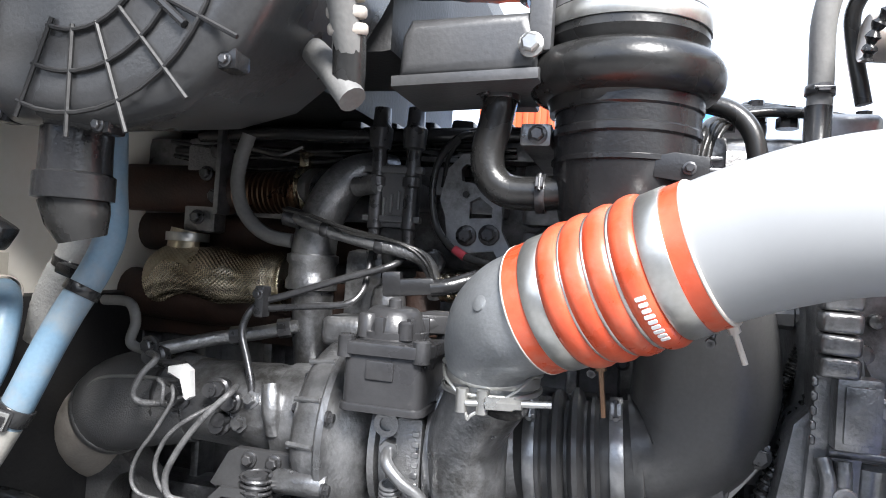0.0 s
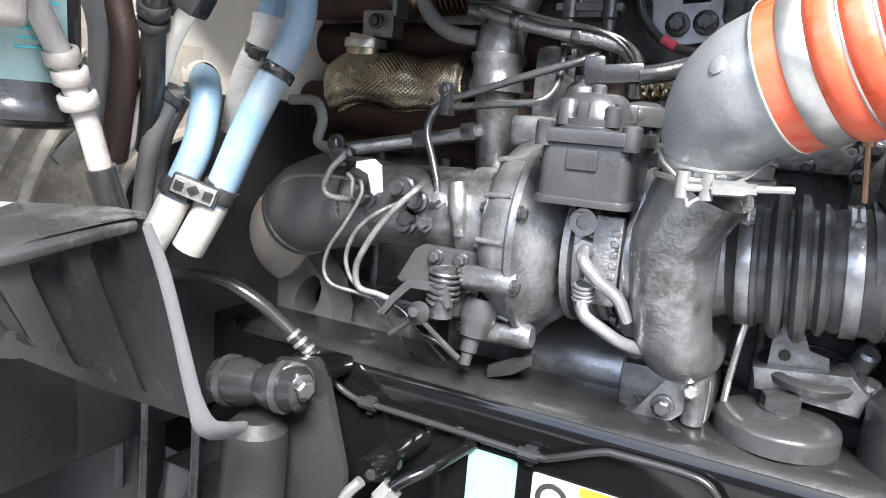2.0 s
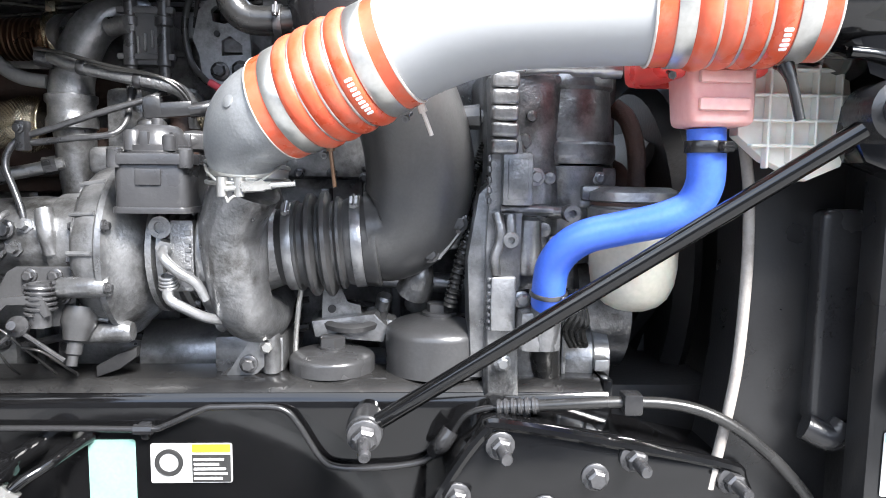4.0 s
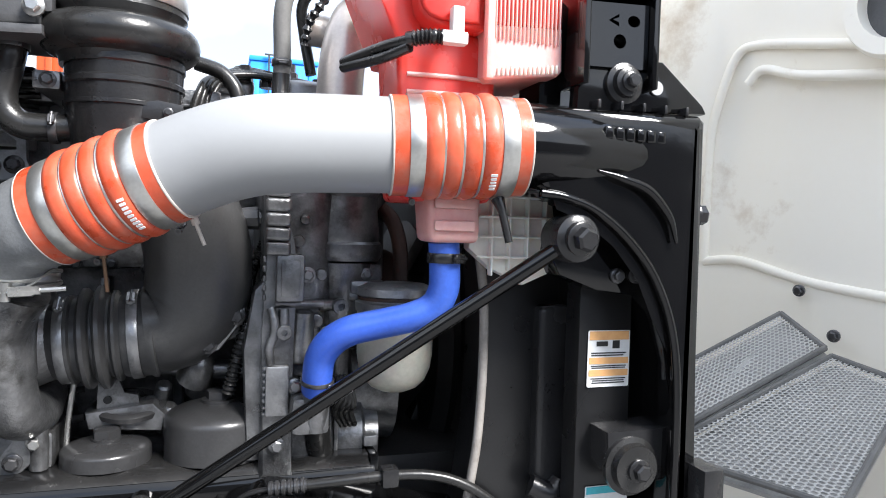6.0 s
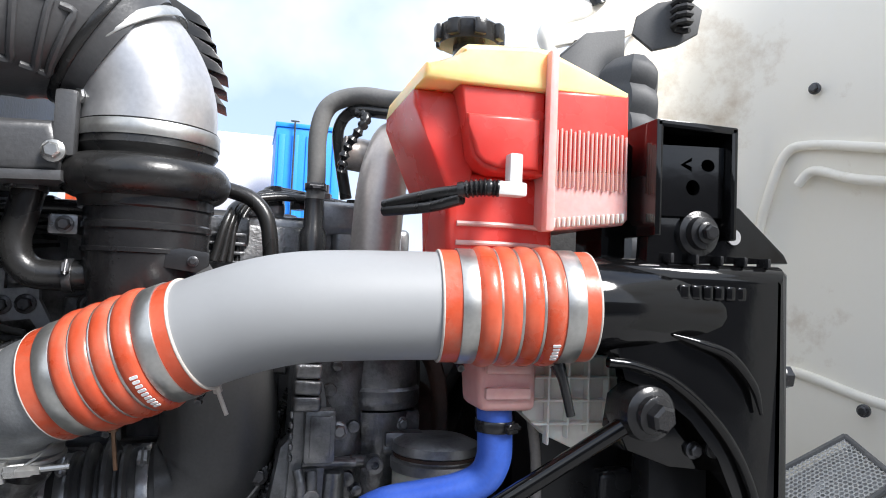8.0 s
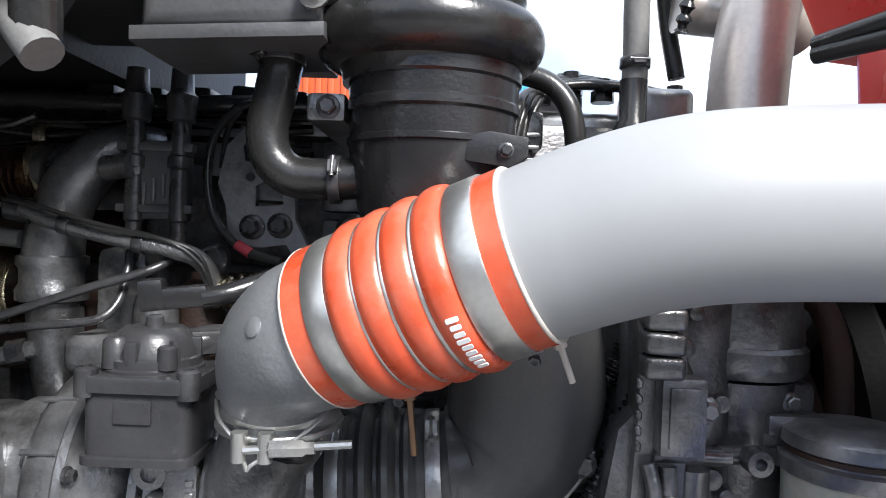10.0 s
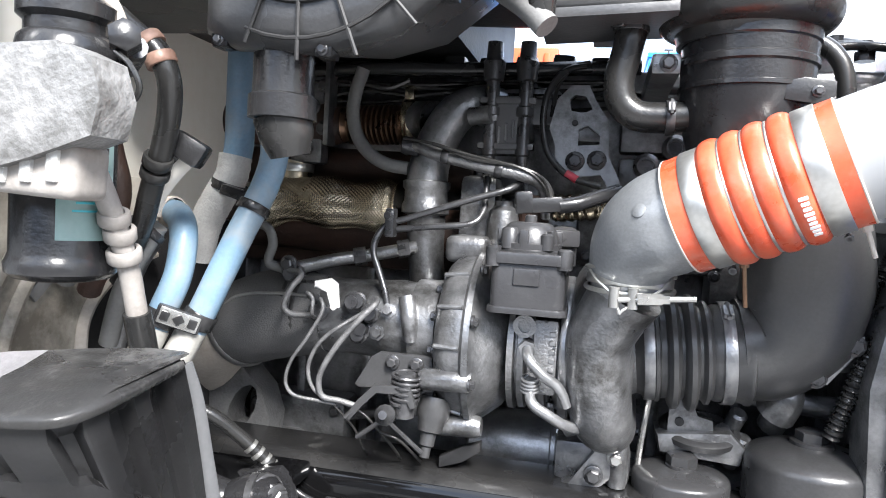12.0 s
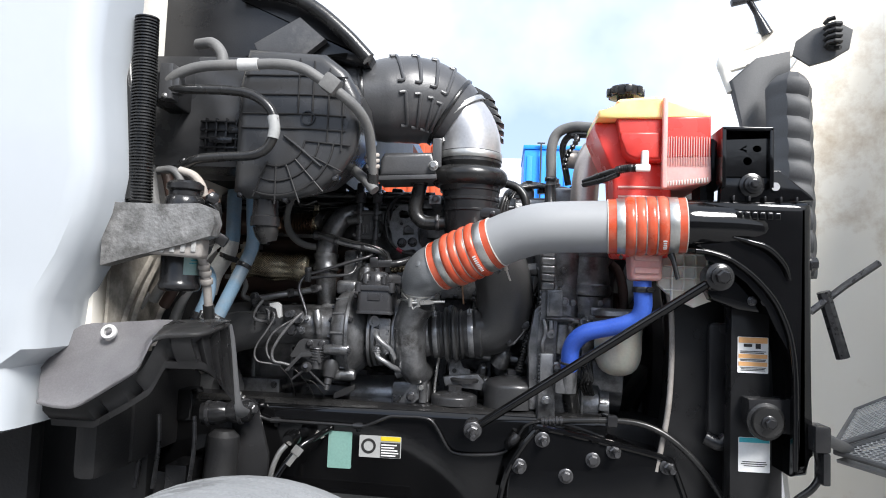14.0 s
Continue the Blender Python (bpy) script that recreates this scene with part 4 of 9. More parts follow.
lathe(bm, [(0, 0.056), (0.012, 0.057), (0.014, 0.052), (0.02, 0.052), (0.022, 0.055), (0.032, 0.054), (0.038, 0.04)], (0.370, 0.708, 1.252), (0, 0, 1), 28)
part("lid", bm, ENGINE_LIGHT, bowl)
bm = B()
lathe(bm, [(0, 0.0535), (0.004, 0.0535)], (0.370, 0.708, 1.268), (0, 0, 1), 28)
part("seal_ring", bm, COPPER, bowl)
bm = B()
box(bm, (0.345, 0.80, 1.26), (0.05, 0.14, 0.03), (0, 0, 0), 0.006)
part("mount_arm", bm, ENGINE, bowl)

# ---- filters and starter beside the rail ----
def filter_cap(at, r, h, dome, label):
    """A turned filter cover with a domed top and a hexagon head, at the middle of its top."""
    ob = thing("filter_cover", (at[0], at[1], at[2] - h), label, "filter cover", "filter covers beside the rail")
    d = r * dome
    bm = B()
    lathe(bm, [(-h, r), (-d, r), (-d * 0.80, r * 0.985), (-d * 0.66, r * 0.95), (-d * 0.54, r * 0.90), (-d * 0.40, r * 0.80), (-d * 0.26, r * 0.64), (-d * 0.14, r * 0.46), (-d * 0.06, r * 0.30)], at, (0, 0, 1), 52)
    part("cover", bm, FILTERCAP, ob)
    bm = B()
    lathe(bm, [(-0.004, r * 0.33), (0.002, r * 0.33), (0.003, r * 0.26)], at, (0, 0, 1), 20)
    lathe(bm, [(0, 0.018), (0.013, 0.018), (0.015, 0.015)], at, (0, 0, 1), 6)
    part("hex_head", bm, FILTERCAP, ob)
    return ob


filter_cap((0.1355, 0.776, 1.120), 0.071, 0.073, 0.36, "large dark grey filter cover with a hexagon head")
filter_cap((-0.005, 0.768, 1.076), 0.0555, 0.029, 0.24, "small dark grey filter cover with a hexagon head")
module = thing("filter_module", (0.05, 0.85, 0.95), "dark grey filter module casting behind the filter covers", "filter module")
bm = B()
box(bm, (0.05, 0.84, 0.99), (0.30, 0.16, 0.10), (0, 0, 0), 0.015)
part("base", bm, ENGINE, module)
bm = B()
prism(bm, [(-0.03, 1.085), (0.062, 1.078), (0.068, 1.10), (0.05, 1.118), (-0.035, 1.108)], (0, 0.83, 0), (1, 0, 0), (0, 0, 1), 0.05, 0.006)
part("bracket", bm, ENGINE, module)
bm = B()
lathe(bm, [(-0.006, 0.047), (0.001, 0.048), (0.004, 0.044), (0.0045, 0.040), (0.003, 0.038), (0.003, 0.012)], (0.018, 0.812, 1.110), (0, -0.22, 1), 32)
part("blank_cap", bm, FILTERCAP, module)
bolt(module, (0.018, 0.813, 1.116), (0, -0.25, 1), 0.009)
bm = B()
prism(bm, [(-0.022, 1.10), (-0.020, 1.152), (0.004, 1.155), (0.012, 1.13), (0.030, 1.128), (0.034, 1.10)], (0, 0.80, 0), (1, 0, 0), (0, 0, 1), 0.008, 0.001)
part("tab", bm, ENGINE, module)
# black disc on the tab stands in for the dark of its hole
bm = B()
lathe(bm, [(0, 0.0055), (0.0015, 0.0055)], (-0.008, 0.7915, 1.122), (0, -1, 0), 14)
part("hole_shade_disc", bm, DARK, module)
for x, z, r in ((0.062, 1.135, 0.011), (0.046, 1.115, 0.009), (0.07, 1.105, 0.01), (0.115, 1.16, 0.017)):
    bm = B()
    lathe(bm, [(-0.05, r), (0, r), (0.003, r * 0.7)], (x, 0.81, z), (0.2, -0.5, 0.8), 12)
    part("plug", bm, ENGINE, module)
bm = B()
tube(bm, [(-0.02, 0.84, 1.165), (0.05, 0.83, 1.16), (0.12, 0.82, 1.155), (0.19, 0.82, 1.15)], 0.014, 12)
part("coolant_rail", bm, ENGINE, module)
bm = B()
tube(bm, [(0.10, 0.80, 1.145), (0.108, 0.79, 1.165), (0.11, 0.80, 1.185)], [0.024, 0.02, 0.016], 14)
part("standpipe", bm, ENGINE, module)
bm = B()
tube(bm, [(-0.045, 0.775, 1.16), (-0.052, 0.772, 1.10), (-0.055, 0.775, 1.05)], 0.0035, 8)
part("dipstick_tube", bm, ZINC, module)

starter = thing("starter_motor", (-0.2, 0.82, 1.0), "grey starter motor casing just above the rail", "starter motor")
bm = B()
lathe(bm, [(-0.006, 0.03), (0, 0.046), (0.105, 0.048), (0.107, 0.052), (0.125, 0.052), (0.128, 0.03)], (-0.268, 0.850, 1.048), (1, 0, 0), 32)
part("casing", bm, ENGINE_LIGHT, starter)
for y, z in ((0.806, 1.086), (0.797, 1.058)):
    bm = B()
    lathe(bm, [(0, 0.007), (0.03, 0.007), (0.032, 0.005)], (-0.155, y, z), (1, 0, 0), 8)
    part("through_bolt", bm, ZINC, starter)
bm = B()
tube(bm, [(-0.36, 0.86, 1.095), (-0.30, 0.88, 1.11), (-0.24, 0.89, 1.118), (-0.17, 0.89, 1.12), (-0.10, 0.89, 1.11)], 0.015, 12)
part("cable_sleeve", bm, RUBBER, starter, "black sleeve with starter cables")

# leaf-shaped bracket below the compressor
brk = thing("drain_bracket", (-0.08, 0.74, 1.05), "grey cast bracket under the compressor", "bracket")
bm = B()
prism(bm, [(-0.112, 1.045), (-0.085, 1.062), (-0.062, 1.095), (-0.060, 1.122), (-0.040, 1.124), (-0.034, 1.10), (-0.040, 1.07), (-0.062, 1.048), (-0.09, 1.036)], (-0.034, 0.755, 0), (1, 0, 0), (0, 0, 1), 0.018, 0.005)
part("arm", bm, ENGINE, brk)
bm = B()
tube(bm, [(-0.142, 0.74, 1.112), (-0.122, 0.735, 1.122), (-0.094, 0.735, 1.126), (-0.079, 0.74, 1.10), (-0.079, 0.745, 1.05)], 0.011, 12)
part("drain_pipe", bm, ENGINE, brk)
bolt(brk, (-0.106, 0.735, 1.062), (0, -1, 0), 0.008)
bolt(brk, (-0.082, 0.735, 1.085), (0, -1, 0), 0.007, ZINC)
bm = B()
box(bm, (-0.109, 0.83, 1.07), (0.09, 0.16, 0.05), (0, 0, 0), 0.01)
part("foot", bm, ENGINE, brk)

# ---- turbocharger ----
turbo = thing("turbocharger", (-0.2, AX_Y, 1.1), "dark grey cast turbocharger on the engine side", "turbocharger")
ax = lambda x, dy=0.0, dz=0.0: (x, AX_Y + dy, AX_Z + dz)
bm = B()
pts, rad = [], []
for i in range(17):
    a = radians(200 - 20 * i * 0.95)
    k = 1 - i / 30
    pts.append((-0.108, AX_Y + 0.072 * math.cos(a), AX_Z + 0.078 * math.sin(a)))
    rad.append(0.037 - 0.0006 * i)
tube(bm, pts, rad, 20, 3)
tube(bm, [(-0.085, AX_Y + 0.045, AX_Z - 0.070), (-0.088, AX_Y + 0.01, AX_Z - 0.088), (-0.095, AX_Y - 0.032, AX_Z - 0.082), (-0.104, AX_Y - 0.064, AX_Z - 0.055), (-0.111, AX_Y - 0.082, AX_Z + 0.02), (-0.100, AX_Y - 0.097, AX_Z + 0.055), (-0.084, AX_Y - 0.108, AX_Z + 0.084)], [0.026, 0.029, 0.032, 0.035, 0.036, 0.036, 0.038], 22, 4)
lathe(bm, [(-0.05, 0.075), (-0.03, 0.082), (0.0, 0.074), (0.02, 0.056), (0.045, 0.046)], ax(-0.108), (1, 0, 0), 36)
part("compressor_housing", bm, ENGINE, turbo)
bm = B()
lathe(bm, [(0, 0.044), (0.012, 0.045), (0.04, 0.047)], ax(-0.09), (1, 0.0, 0.08), 32)
part("compressor_inlet", bm, ENGINE_LIGHT, turbo)
bm = B()
prof = [(-0.21, 0.05)]
for i in range(4):
    h = -0.212 + 0.012 * i
    prof += [(h + 0.001, 0.080 - 0.002 * i), (h + 0.008, 0.080 - 0.002 * i), (h + 0.009, 0.068), (h + 0.0115, 0.068)]
prof += [(-0.163, 0.055), (-0.150, 0.055), (-0.148, 0.082), (-0.140, 0.086), (-0.136, 0.07)]
lathe(bm, prof, (0, AX_Y, AX_Z), (1, 0, 0), 40)
part("bearing_housing", bm, CAST, turbo)
bm = B()
box(bm, (-0.168, 0.693, 1.205), (0.028, 0.02, 0.085), (0, 0, 0), 0.005)
tag_ = part("cast_pad", bm, CAST, turbo)
for i in range(6):
    bm = B()
    box(bm, (-0.160, 0.6822, 1.232 - 0.010 * i), (0.007, 0.002, 0.0055), (0, 0, 0), 0.0006, 1)
    part("cast_mark", bm, ENGINE_LIGHT, tag_)
bm = B()
lathe(bm, [(0, 0.013), (0.006, 0.013), (0.006, 0.007), (0.002, 0.007)], (-0.192, 0.689, 1.238), (0, -1, 0), 18)
part("oil_port", bm, CAST, turbo)
for pts in ([(-0.188, 0.69, 1.216), (-0.184, 0.668, 1.206), (-0.168, 0.665, 1.190), (-0.150, 0.672, 1.176), (-0.140, 0.68, 1.155)], [(-0.182, 0.69, 1.178), (-0.178, 0.664, 1.160), (-0.160, 0.662, 1.148), (-0.135, 0.68, 1.132), (-0.10, 0.73, 1.118)]):
    bm = B()
    tube(bm, pts, 0.006, 12)
    lathe(bm, [(0, 0.010), (0.014, 0.010)], Vector(pts[0]) + Vector((0, 0.004, 0)), (0.05, -1, -0.2), 6)
    part("oil_pipe", bm, ENGINE_LIGHT, turbo)
bm = B()
for i in range(4):
    ringband(bm, (-0.1815, 0.676, 1.170 + 0.004 * i), (0, -0.3, 1), 0.008, 0.0028, 0.003, 14)
part("oil_pipe_bellows", bm, ENGINE_LIGHT, turbo)
bm = B()
lathe(bm, [(-0.299, 0.05), (-0.297, 0.080), (-0.293, 0.092), (-0.286, 0.099), (-0.275, 0.103), (-0.262, 0.104), (-0.258, 0.109), (-0.251, 0.109), (-0.247, 0.100), (-0.236, 0.092), (-0.222, 0.080), (-0.21, 0.06)], (0, AX_Y + 0.005, AX_Z), (1, 0, 0), 44)
part("turbine_housing", bm, ENGINE, turbo)
for z, x0 in ((1.168, -0.302), (1.106, -0.294)):
    bm = B()
    lathe(bm, [(-0.008, 0.008), (0.0, 0.0125), (0.05, 0.0135), (0.056, 0.011)], (x0, 0.676 if z > 1.13 else 0.712, z), (1, 0.0, 0.06), 18)
    part("housing_boss", bm, ENGINE, turbo)
for a in (-60, -20, 20, 60, 100):
    bolt(turbo, (-0.2475, AX_Y - 0.104 * math.cos(radians(a)), AX_Z + 0.104 * math.sin(radians(a))), (1, 0, 0), 0.005)
bm = B()
box(bm, (-0.278, 0.80, 1.315), (0.055, 0.09, 0.035), (0, 0, 0), 0.012, 3)
box(bm, (-0.275, 0.83, 1.36), (0.05, 0.06, 0.10), (0, 0, 0), 0.012)
part("inlet_flange", bm, ENGINE, turbo)
for x, y, z in ((-0.240, 0.80, 1.36), (-0.205, 0.825, 1.37)):
    bm = B()
    lathe(bm, [(-0.08, 0.022), (-0.01, 0.021), (0.006, 0.018), (0.012, 0.011), (0.018, 0.011)], (x, y, z), (0, 0, 1), 16)
    part("flange_post", bm, COPPER if x > -0.22 else ENGINE, turbo, "rusty flange post" if x > -0.22 else "")
bm = B()
ringband(bm, ax(-0.147), (1, 0, 0), 0.081, 0.010, 0.005, 44)
ring_ = part("backplate_band", bm, ENGINE_LIGHT, turbo, "grey clamp band behind the compressor")
for i in range(12):
    a0 = radians(30 * i + 8)
    bolt(turbo, (-0.158, AX_Y - 0.078 * math.cos(a0), AX_Z + 0.078 * math.sin(a0)), (-1, 0, 0), 0.0045)
for i in range(6):
    a0 = radians(-70 + 32 * i)
    bolt(turbo, (-0.2985, AX_Y + 0.005 - 0.072 * math.cos(a0), AX_Z + 0.072 * math.sin(a0)), (-1, 0, 0), 0.0055)
for k in range(5):
    a0 = radians(-50 + 26 * k)
    bm = B()
    tube(bm, [(-0.292, AX_Y + 0.005 - 0.100 * math.cos(a0), AX_Z + 0.100 * math.sin(a0)), (-0.262, AX_Y + 0.005 - 0.105 * math.cos(a0), AX_Z + 0.105 * math.sin(a0))], 0.0028, 8, 1)
    part("cast_ridge", bm, ENGINE, turbo)
# turbine outlet with clamp
bm = B()
lathe(bm, [(-0.337, 0.050), (-0.335, 0.058), (-0.322, 0.0585), (-0.302, 0.0585), (-0.298, 0.05)], (0, AX_Y, AX_Z + 0.010), (1, 0, 0), 32)
part("outlet_band", bm, ENGINE, turbo)
bm = B()
lathe(bm, [(-0.495, 0.047), (-0.47, 0.049), (-0.44, 0.048), (-0.395, 0.0495), (-0.36, 0.052), (-0.335, 0.0495)], (0, AX_Y, AX_Z + 0.013), (1, 0, 0), 32)
lathe(bm, [(0, 0.010), (0.006, 0.010), (0.0065, 0.006), (0.016, 0.0055)], (-0.362, 0.720, 1.235), (0.1, -1, 0.25), 6)
lathe(bm, [(0, 0.010), (0.006, 0.010), (0.0065, 0.006), (0.014, 0.0055)], (-0.374, 0.718, 1.208), (0.1, -1, 0.1), 6)
tube(bm, [(-0.330, 0.715, 1.205), (-0.332, 0.708, 1.23), (-0.338, 0.715, 1.255)], 0.011, 12)
part("outlet_casting", bm, ENGINE, turbo, "rough cast turbine outlet")
# actuator on top
bm = B()
prism(bm, rounded(0.080, 0.088, 0.010), (-0.189, 0.693, 1.262), (1, 0, 0), (0, 1, 0), 0.050, 0.004)
act = part("actuator_body", bm, ACTPL, turbo, "dark grey actuator housing")
bm = B()
prism(bm, rounded(0.086, 0.094, 0.012), (-0.189, 0.693, 1.256), (1, 0, 0), (0, 1, 0), 0.007, 0.002)
part("actuator_base", bm, ACTPL, act)
bm = B()
prism(bm, rounded(0.090, 0.096, 0.014), (-0.189, 0.693, 1.310), (1, 0, 0), (0, 1, 0), 0.012, 0.003)
part("actuator_flange", bm, ACTPL, act)
bm = B()
lathe(bm, [(0, 0.0385), (0.004, 0.0385), (0.005, 0.036), (0.011, 0.036), (0.012, 0.033), (0.015, 0.0325), (0.024, 0.0295), (0.030, 0.0265), (0.0335, 0.022), (0.0345, 0.016), (0.0335, 0.010), (0.0335, 0.007), (0.041, 0.0065), (0.0425, 0.0045)], (-0.193, 0.690, 1.320), (0, 0, 1), 36)
dome = part("actuator_dome", bm, ACTPL, act)
for k, (a_, w_) in enumerate(((-95, 0.010), (-40, 0.007), (-140, 0.007), (10, 0.007), (190, 0.007), (70, 0.007))):
    c_, s_ = math.cos(radians(a_)), math.sin(radians(a_))
    bm = B()
    box(bm, (-0.193 + 0.029 * c_, 0.690 + 0.029 * s_, 1.336), (0.014, w_, 0.020), (0, 0, a_), 0.0025)
    part("dome_rib", bm, ACTPL, dome)
bm = B()
lathe(bm, [(0, 0.0105), (0.020, 0.010), (0.023, 0.0075)], (-0.212, 0.668, 1.325), (0, 0, 1), 16)
part("side_boss", bm, ACTPL, dome)
bm = B()
lathe(bm, [(0, 0.0075), (0.016, 0.007), (0.018, 0.005)], (-0.172, 0.664, 1.325), (0, 0, 1), 14)
part("side_boss", bm, ACTPL, dome)
bm = B()
tube(bm, [(-0.178, 0.712, 1.332), (-0.165, 0.72, 1.338), (-0.15, 0.735, 1.338)], 0.013, 12)
box(bm, (-0.163, 0.725, 1.338), (0.04, 0.03, 0.020), (0, 0, 30), 0.004)
part("actuator_gearbox", bm, ACTPL, act)
for sx in (-1, 1):
    for sy in (-1, 1):
        bm = B()
        lathe(bm, [(-0.012, 0.0085), (0.008, 0.0085), (0.010, 0.006), (0.010, 0.004), (0.006, 0.004)], (-0.189 + sx * 0.038, 0.693 + sy * 0.040, 1.318), (0, 0, 1), 12)
        part("screw", bm, BOLT, act)
bm = B()
box(bm, (-0.190, 0.6485, 1.296), (0.028, 0.004, 0.018), (0, 0, 0), 0.002)
part("actuator_rib", bm, ACTPL, act)
bm = B()
box(bm, (-0.186, 0.715, 1.374), (0.05, 0.02, 0.018), (0, -6, 12), 0.004)
box(bm, (-0.205, 0.712, 1.376), (0.02, 0.024, 0.026), (0, -6, 12), 0.004)
tube(bm, [(-0.165, 0.717, 1.374), (-0.145, 0.722, 1.378), (-0.12, 0.74, 1.388), (-0.10, 0.76, 1.396)], 0.009, 10)
part("actuator_plug", bm, PLASTIC, act, "black electrical connector")

# compressor intake coupling
coup = thing("intake_coupling", (0.0, AX_Y, 1.16), "black rubber bellows coupling with steel clamps", "intake coupling")
CD = (1, 0, 0.085)
bm = B()
prof = [(-0.072, 0.0455), (-0.058, 0.0500), (-0.055, 0.0525)]
for c, w, r in ((-0.040, 0.006, 0.058), (-0.022, 0.008, 0.066), (-0.003, 0.008, 0.068), (0.014, 0.006, 0.060)):
    prof += [(c - w, 0.054), (c - w * 0.7, r - 0.004), (c - w * 0.3, r), (c + w * 0.3, r), (c + w * 0.7, r - 0.004), (c + w, 0.054)]
prof += [(0.024, 0.056), (0.052, 0.057), (0.056, 0.060), (0.060, 0.060), (0.062, 0.056)]
lathe(bm, prof, ax(-0.005, 0, 0.008), CD, 40)
part("bellows", bm, DUCTPL, coup)
for h, r in ((-0.048, 0.0545), (0.036, 0.0575)):
    clamp(coup, Vector(ax(-0.005, 0, 0.008)) + Vector(CD).normalized() * h, CD, r, 0.013, ENGINE_LIGHT, (0.0, -0.55, 0.83))
bm = B()
tube(bm, [(0.045, 0.765, 1.222), (0.075, 0.765, 1.228), (0.100, 0.763, 1.255), (0.109, 0.757, 1.30), (0.101, 0.745, 1.355), (0.080, 0.725, 1.405), (0.05, 0.71, 1.44), (0.026, 0.703, 1.475)], [0.056, 0.060, 0.065, 0.066, 0.064, 0.061, 0.058, 0.057], 28, 5, squash=1.08)
part("elbow_duct", bm, DUCTPL, coup, "dark grey moulded intake elbow")

# turbine outlet blanket and its pipe
pipe = thing("exhaust_outlet_pipe", (-0.55, 0.76, 1.1), "exhaust pipe in a charcoal insulation blanket with tan cuff", "exhaust pipe")
bm = B()
tube(bm, [(-0.455, AX_Y, 1.217), (-0.495, AX_Y, 1.215), (-0.535, AX_Y, 1.210), (-0.57, AX_Y + 0.003, 1.198), (-0.595, AX_Y + 0.01, 1.184)], [0.050, 0.057, 0.060, 0.059, 0.054], 26, 5)
part("blanket", bm, BOOT, pipe)
bm = B()
for k in range(2):
    ringband(bm, (-0.488 - 0.016 * k, AX_Y, 1.217), (1, 0, 0), 0.052, 0.006, 0.004, 30)
part("blanket_seam", bm, DARK, pipe)
bm = B()
tube(bm, [(-0.462, AX_Y - 0.044, 1.245), (-0.50, AX_Y - 0.049, 1.246), (-0.54, AX_Y - 0.050, 1.243), (-0.572, AX_Y - 0.047, 1.234), (-0.592, AX_Y - 0.044, 1.215)], 0.0022, 8)
part("stitched_seam", bm, RUBBER_GREY, pipe, "pale stitched seam")
bm = B()
ringband(bm, (-0.588, AX_Y + 0.008, 1.187), (-0.85, 0.3, -0.45), 0.0535, 0.010, 0.003, 30)
part("cuff_band", bm, CAST, pipe)
bm = B()
tube(bm, [(-0.58, AX_Y + 0.005, 1.193), (-0.615, AX_Y + 0.015, 1.172), (-0.65, AX_Y + 0.04, 1.14), (-0.68, AX_Y + 0.09, 1.10)], [0.052, 0.049, 0.046, 0.045], 22, 5)
part("cuff", bm, TAN, pipe, "dirty tan heat cuff")
bm = B()
tube(bm, [(-0.70, AX_Y + 0.09, 1.11), (-0.70, AX_Y + 0.20, 1.0), (-0.72, AX_Y + 0.3, 0.85)], 0.05, 18)
part("down_pipe", bm, COPPER, pipe)

# ---- charge air pipe ----
charge = thing("charge_air_pipe", (0.1, 0.56, 1.36), "grey aluminium charge air pipe with orange ribbed silicone hoses", "charge air pipe")
bm = B()
tube(bm, [(0.053, 0.581, 1.409), (0.088, 0.568, 1.424), (0.116, 0.558, 1.4355), (0.147, 0.547, 1.446), (0.180, 0.539, 1.453), (0.22, 0.5345, 1.4565), (0.27, 0.531, 1.4585), (0.3125, 0.5275, 1.4597), (0.335, 0.5245, 1.4604)], 0.0535, 44, 5)
part("tube", bm, ALU, charge)


def silicone_hose(a, b, r, plan, hump):
    """A ribbed silicone hose between two ends; plan: the ribs' middles, hump: their height."""
    a, b = Vector(a), Vector(b)
    d = (b - a).normalized()
    L = (b - a).length
    prof = [(0, r - 0.001), (0.002, r + 0.0012)]
    ribs = [p * L for p in plan]
    w = (ribs[1] - ribs[0]) / 2 + 0.0003
    steps = 90
    for i in range(1, steps):
        h = L * i / steps
        e = 0.0
        if ribs[0] - w < h < ribs[-1] + w:
            k = min(range(len(ribs)), key=lambda j: abs(ribs[j] - h))
            e = hump * max(0.0, 1 - (abs(h - ribs[k]) / w) ** 2.6) ** 0.8
        prof.append((h, r + 0.0015 + e))
    prof += [(L - 0.002, r + 0.0012), (L, r - 0.001)]
    bm = B()
    lathe(bm, prof, a, d, 48)
    hose = part("silicone_hose", bm, ORANGE, charge, "orange ribbed silicone hose")
    for p, q in zip(ribs, ribs[1:]):
        bm = B()
        ringband(bm, a + d * (p + q) / 2, d, r + 0.0010, 0.0028, 0.0026, 48)
        part("wire_ring", bm, STEEL, hose, "bright steel support ring")
    for h in (0.0008, L - 0.0008):
        bm = B()
        ringband(bm, a + d * h, d, r - 0.0012, 0.0024, 0.0030, 48)
        part("cut_end", bm, PALEEDGE, hose, "pale cut hose edge")
    return a, d, L, hose


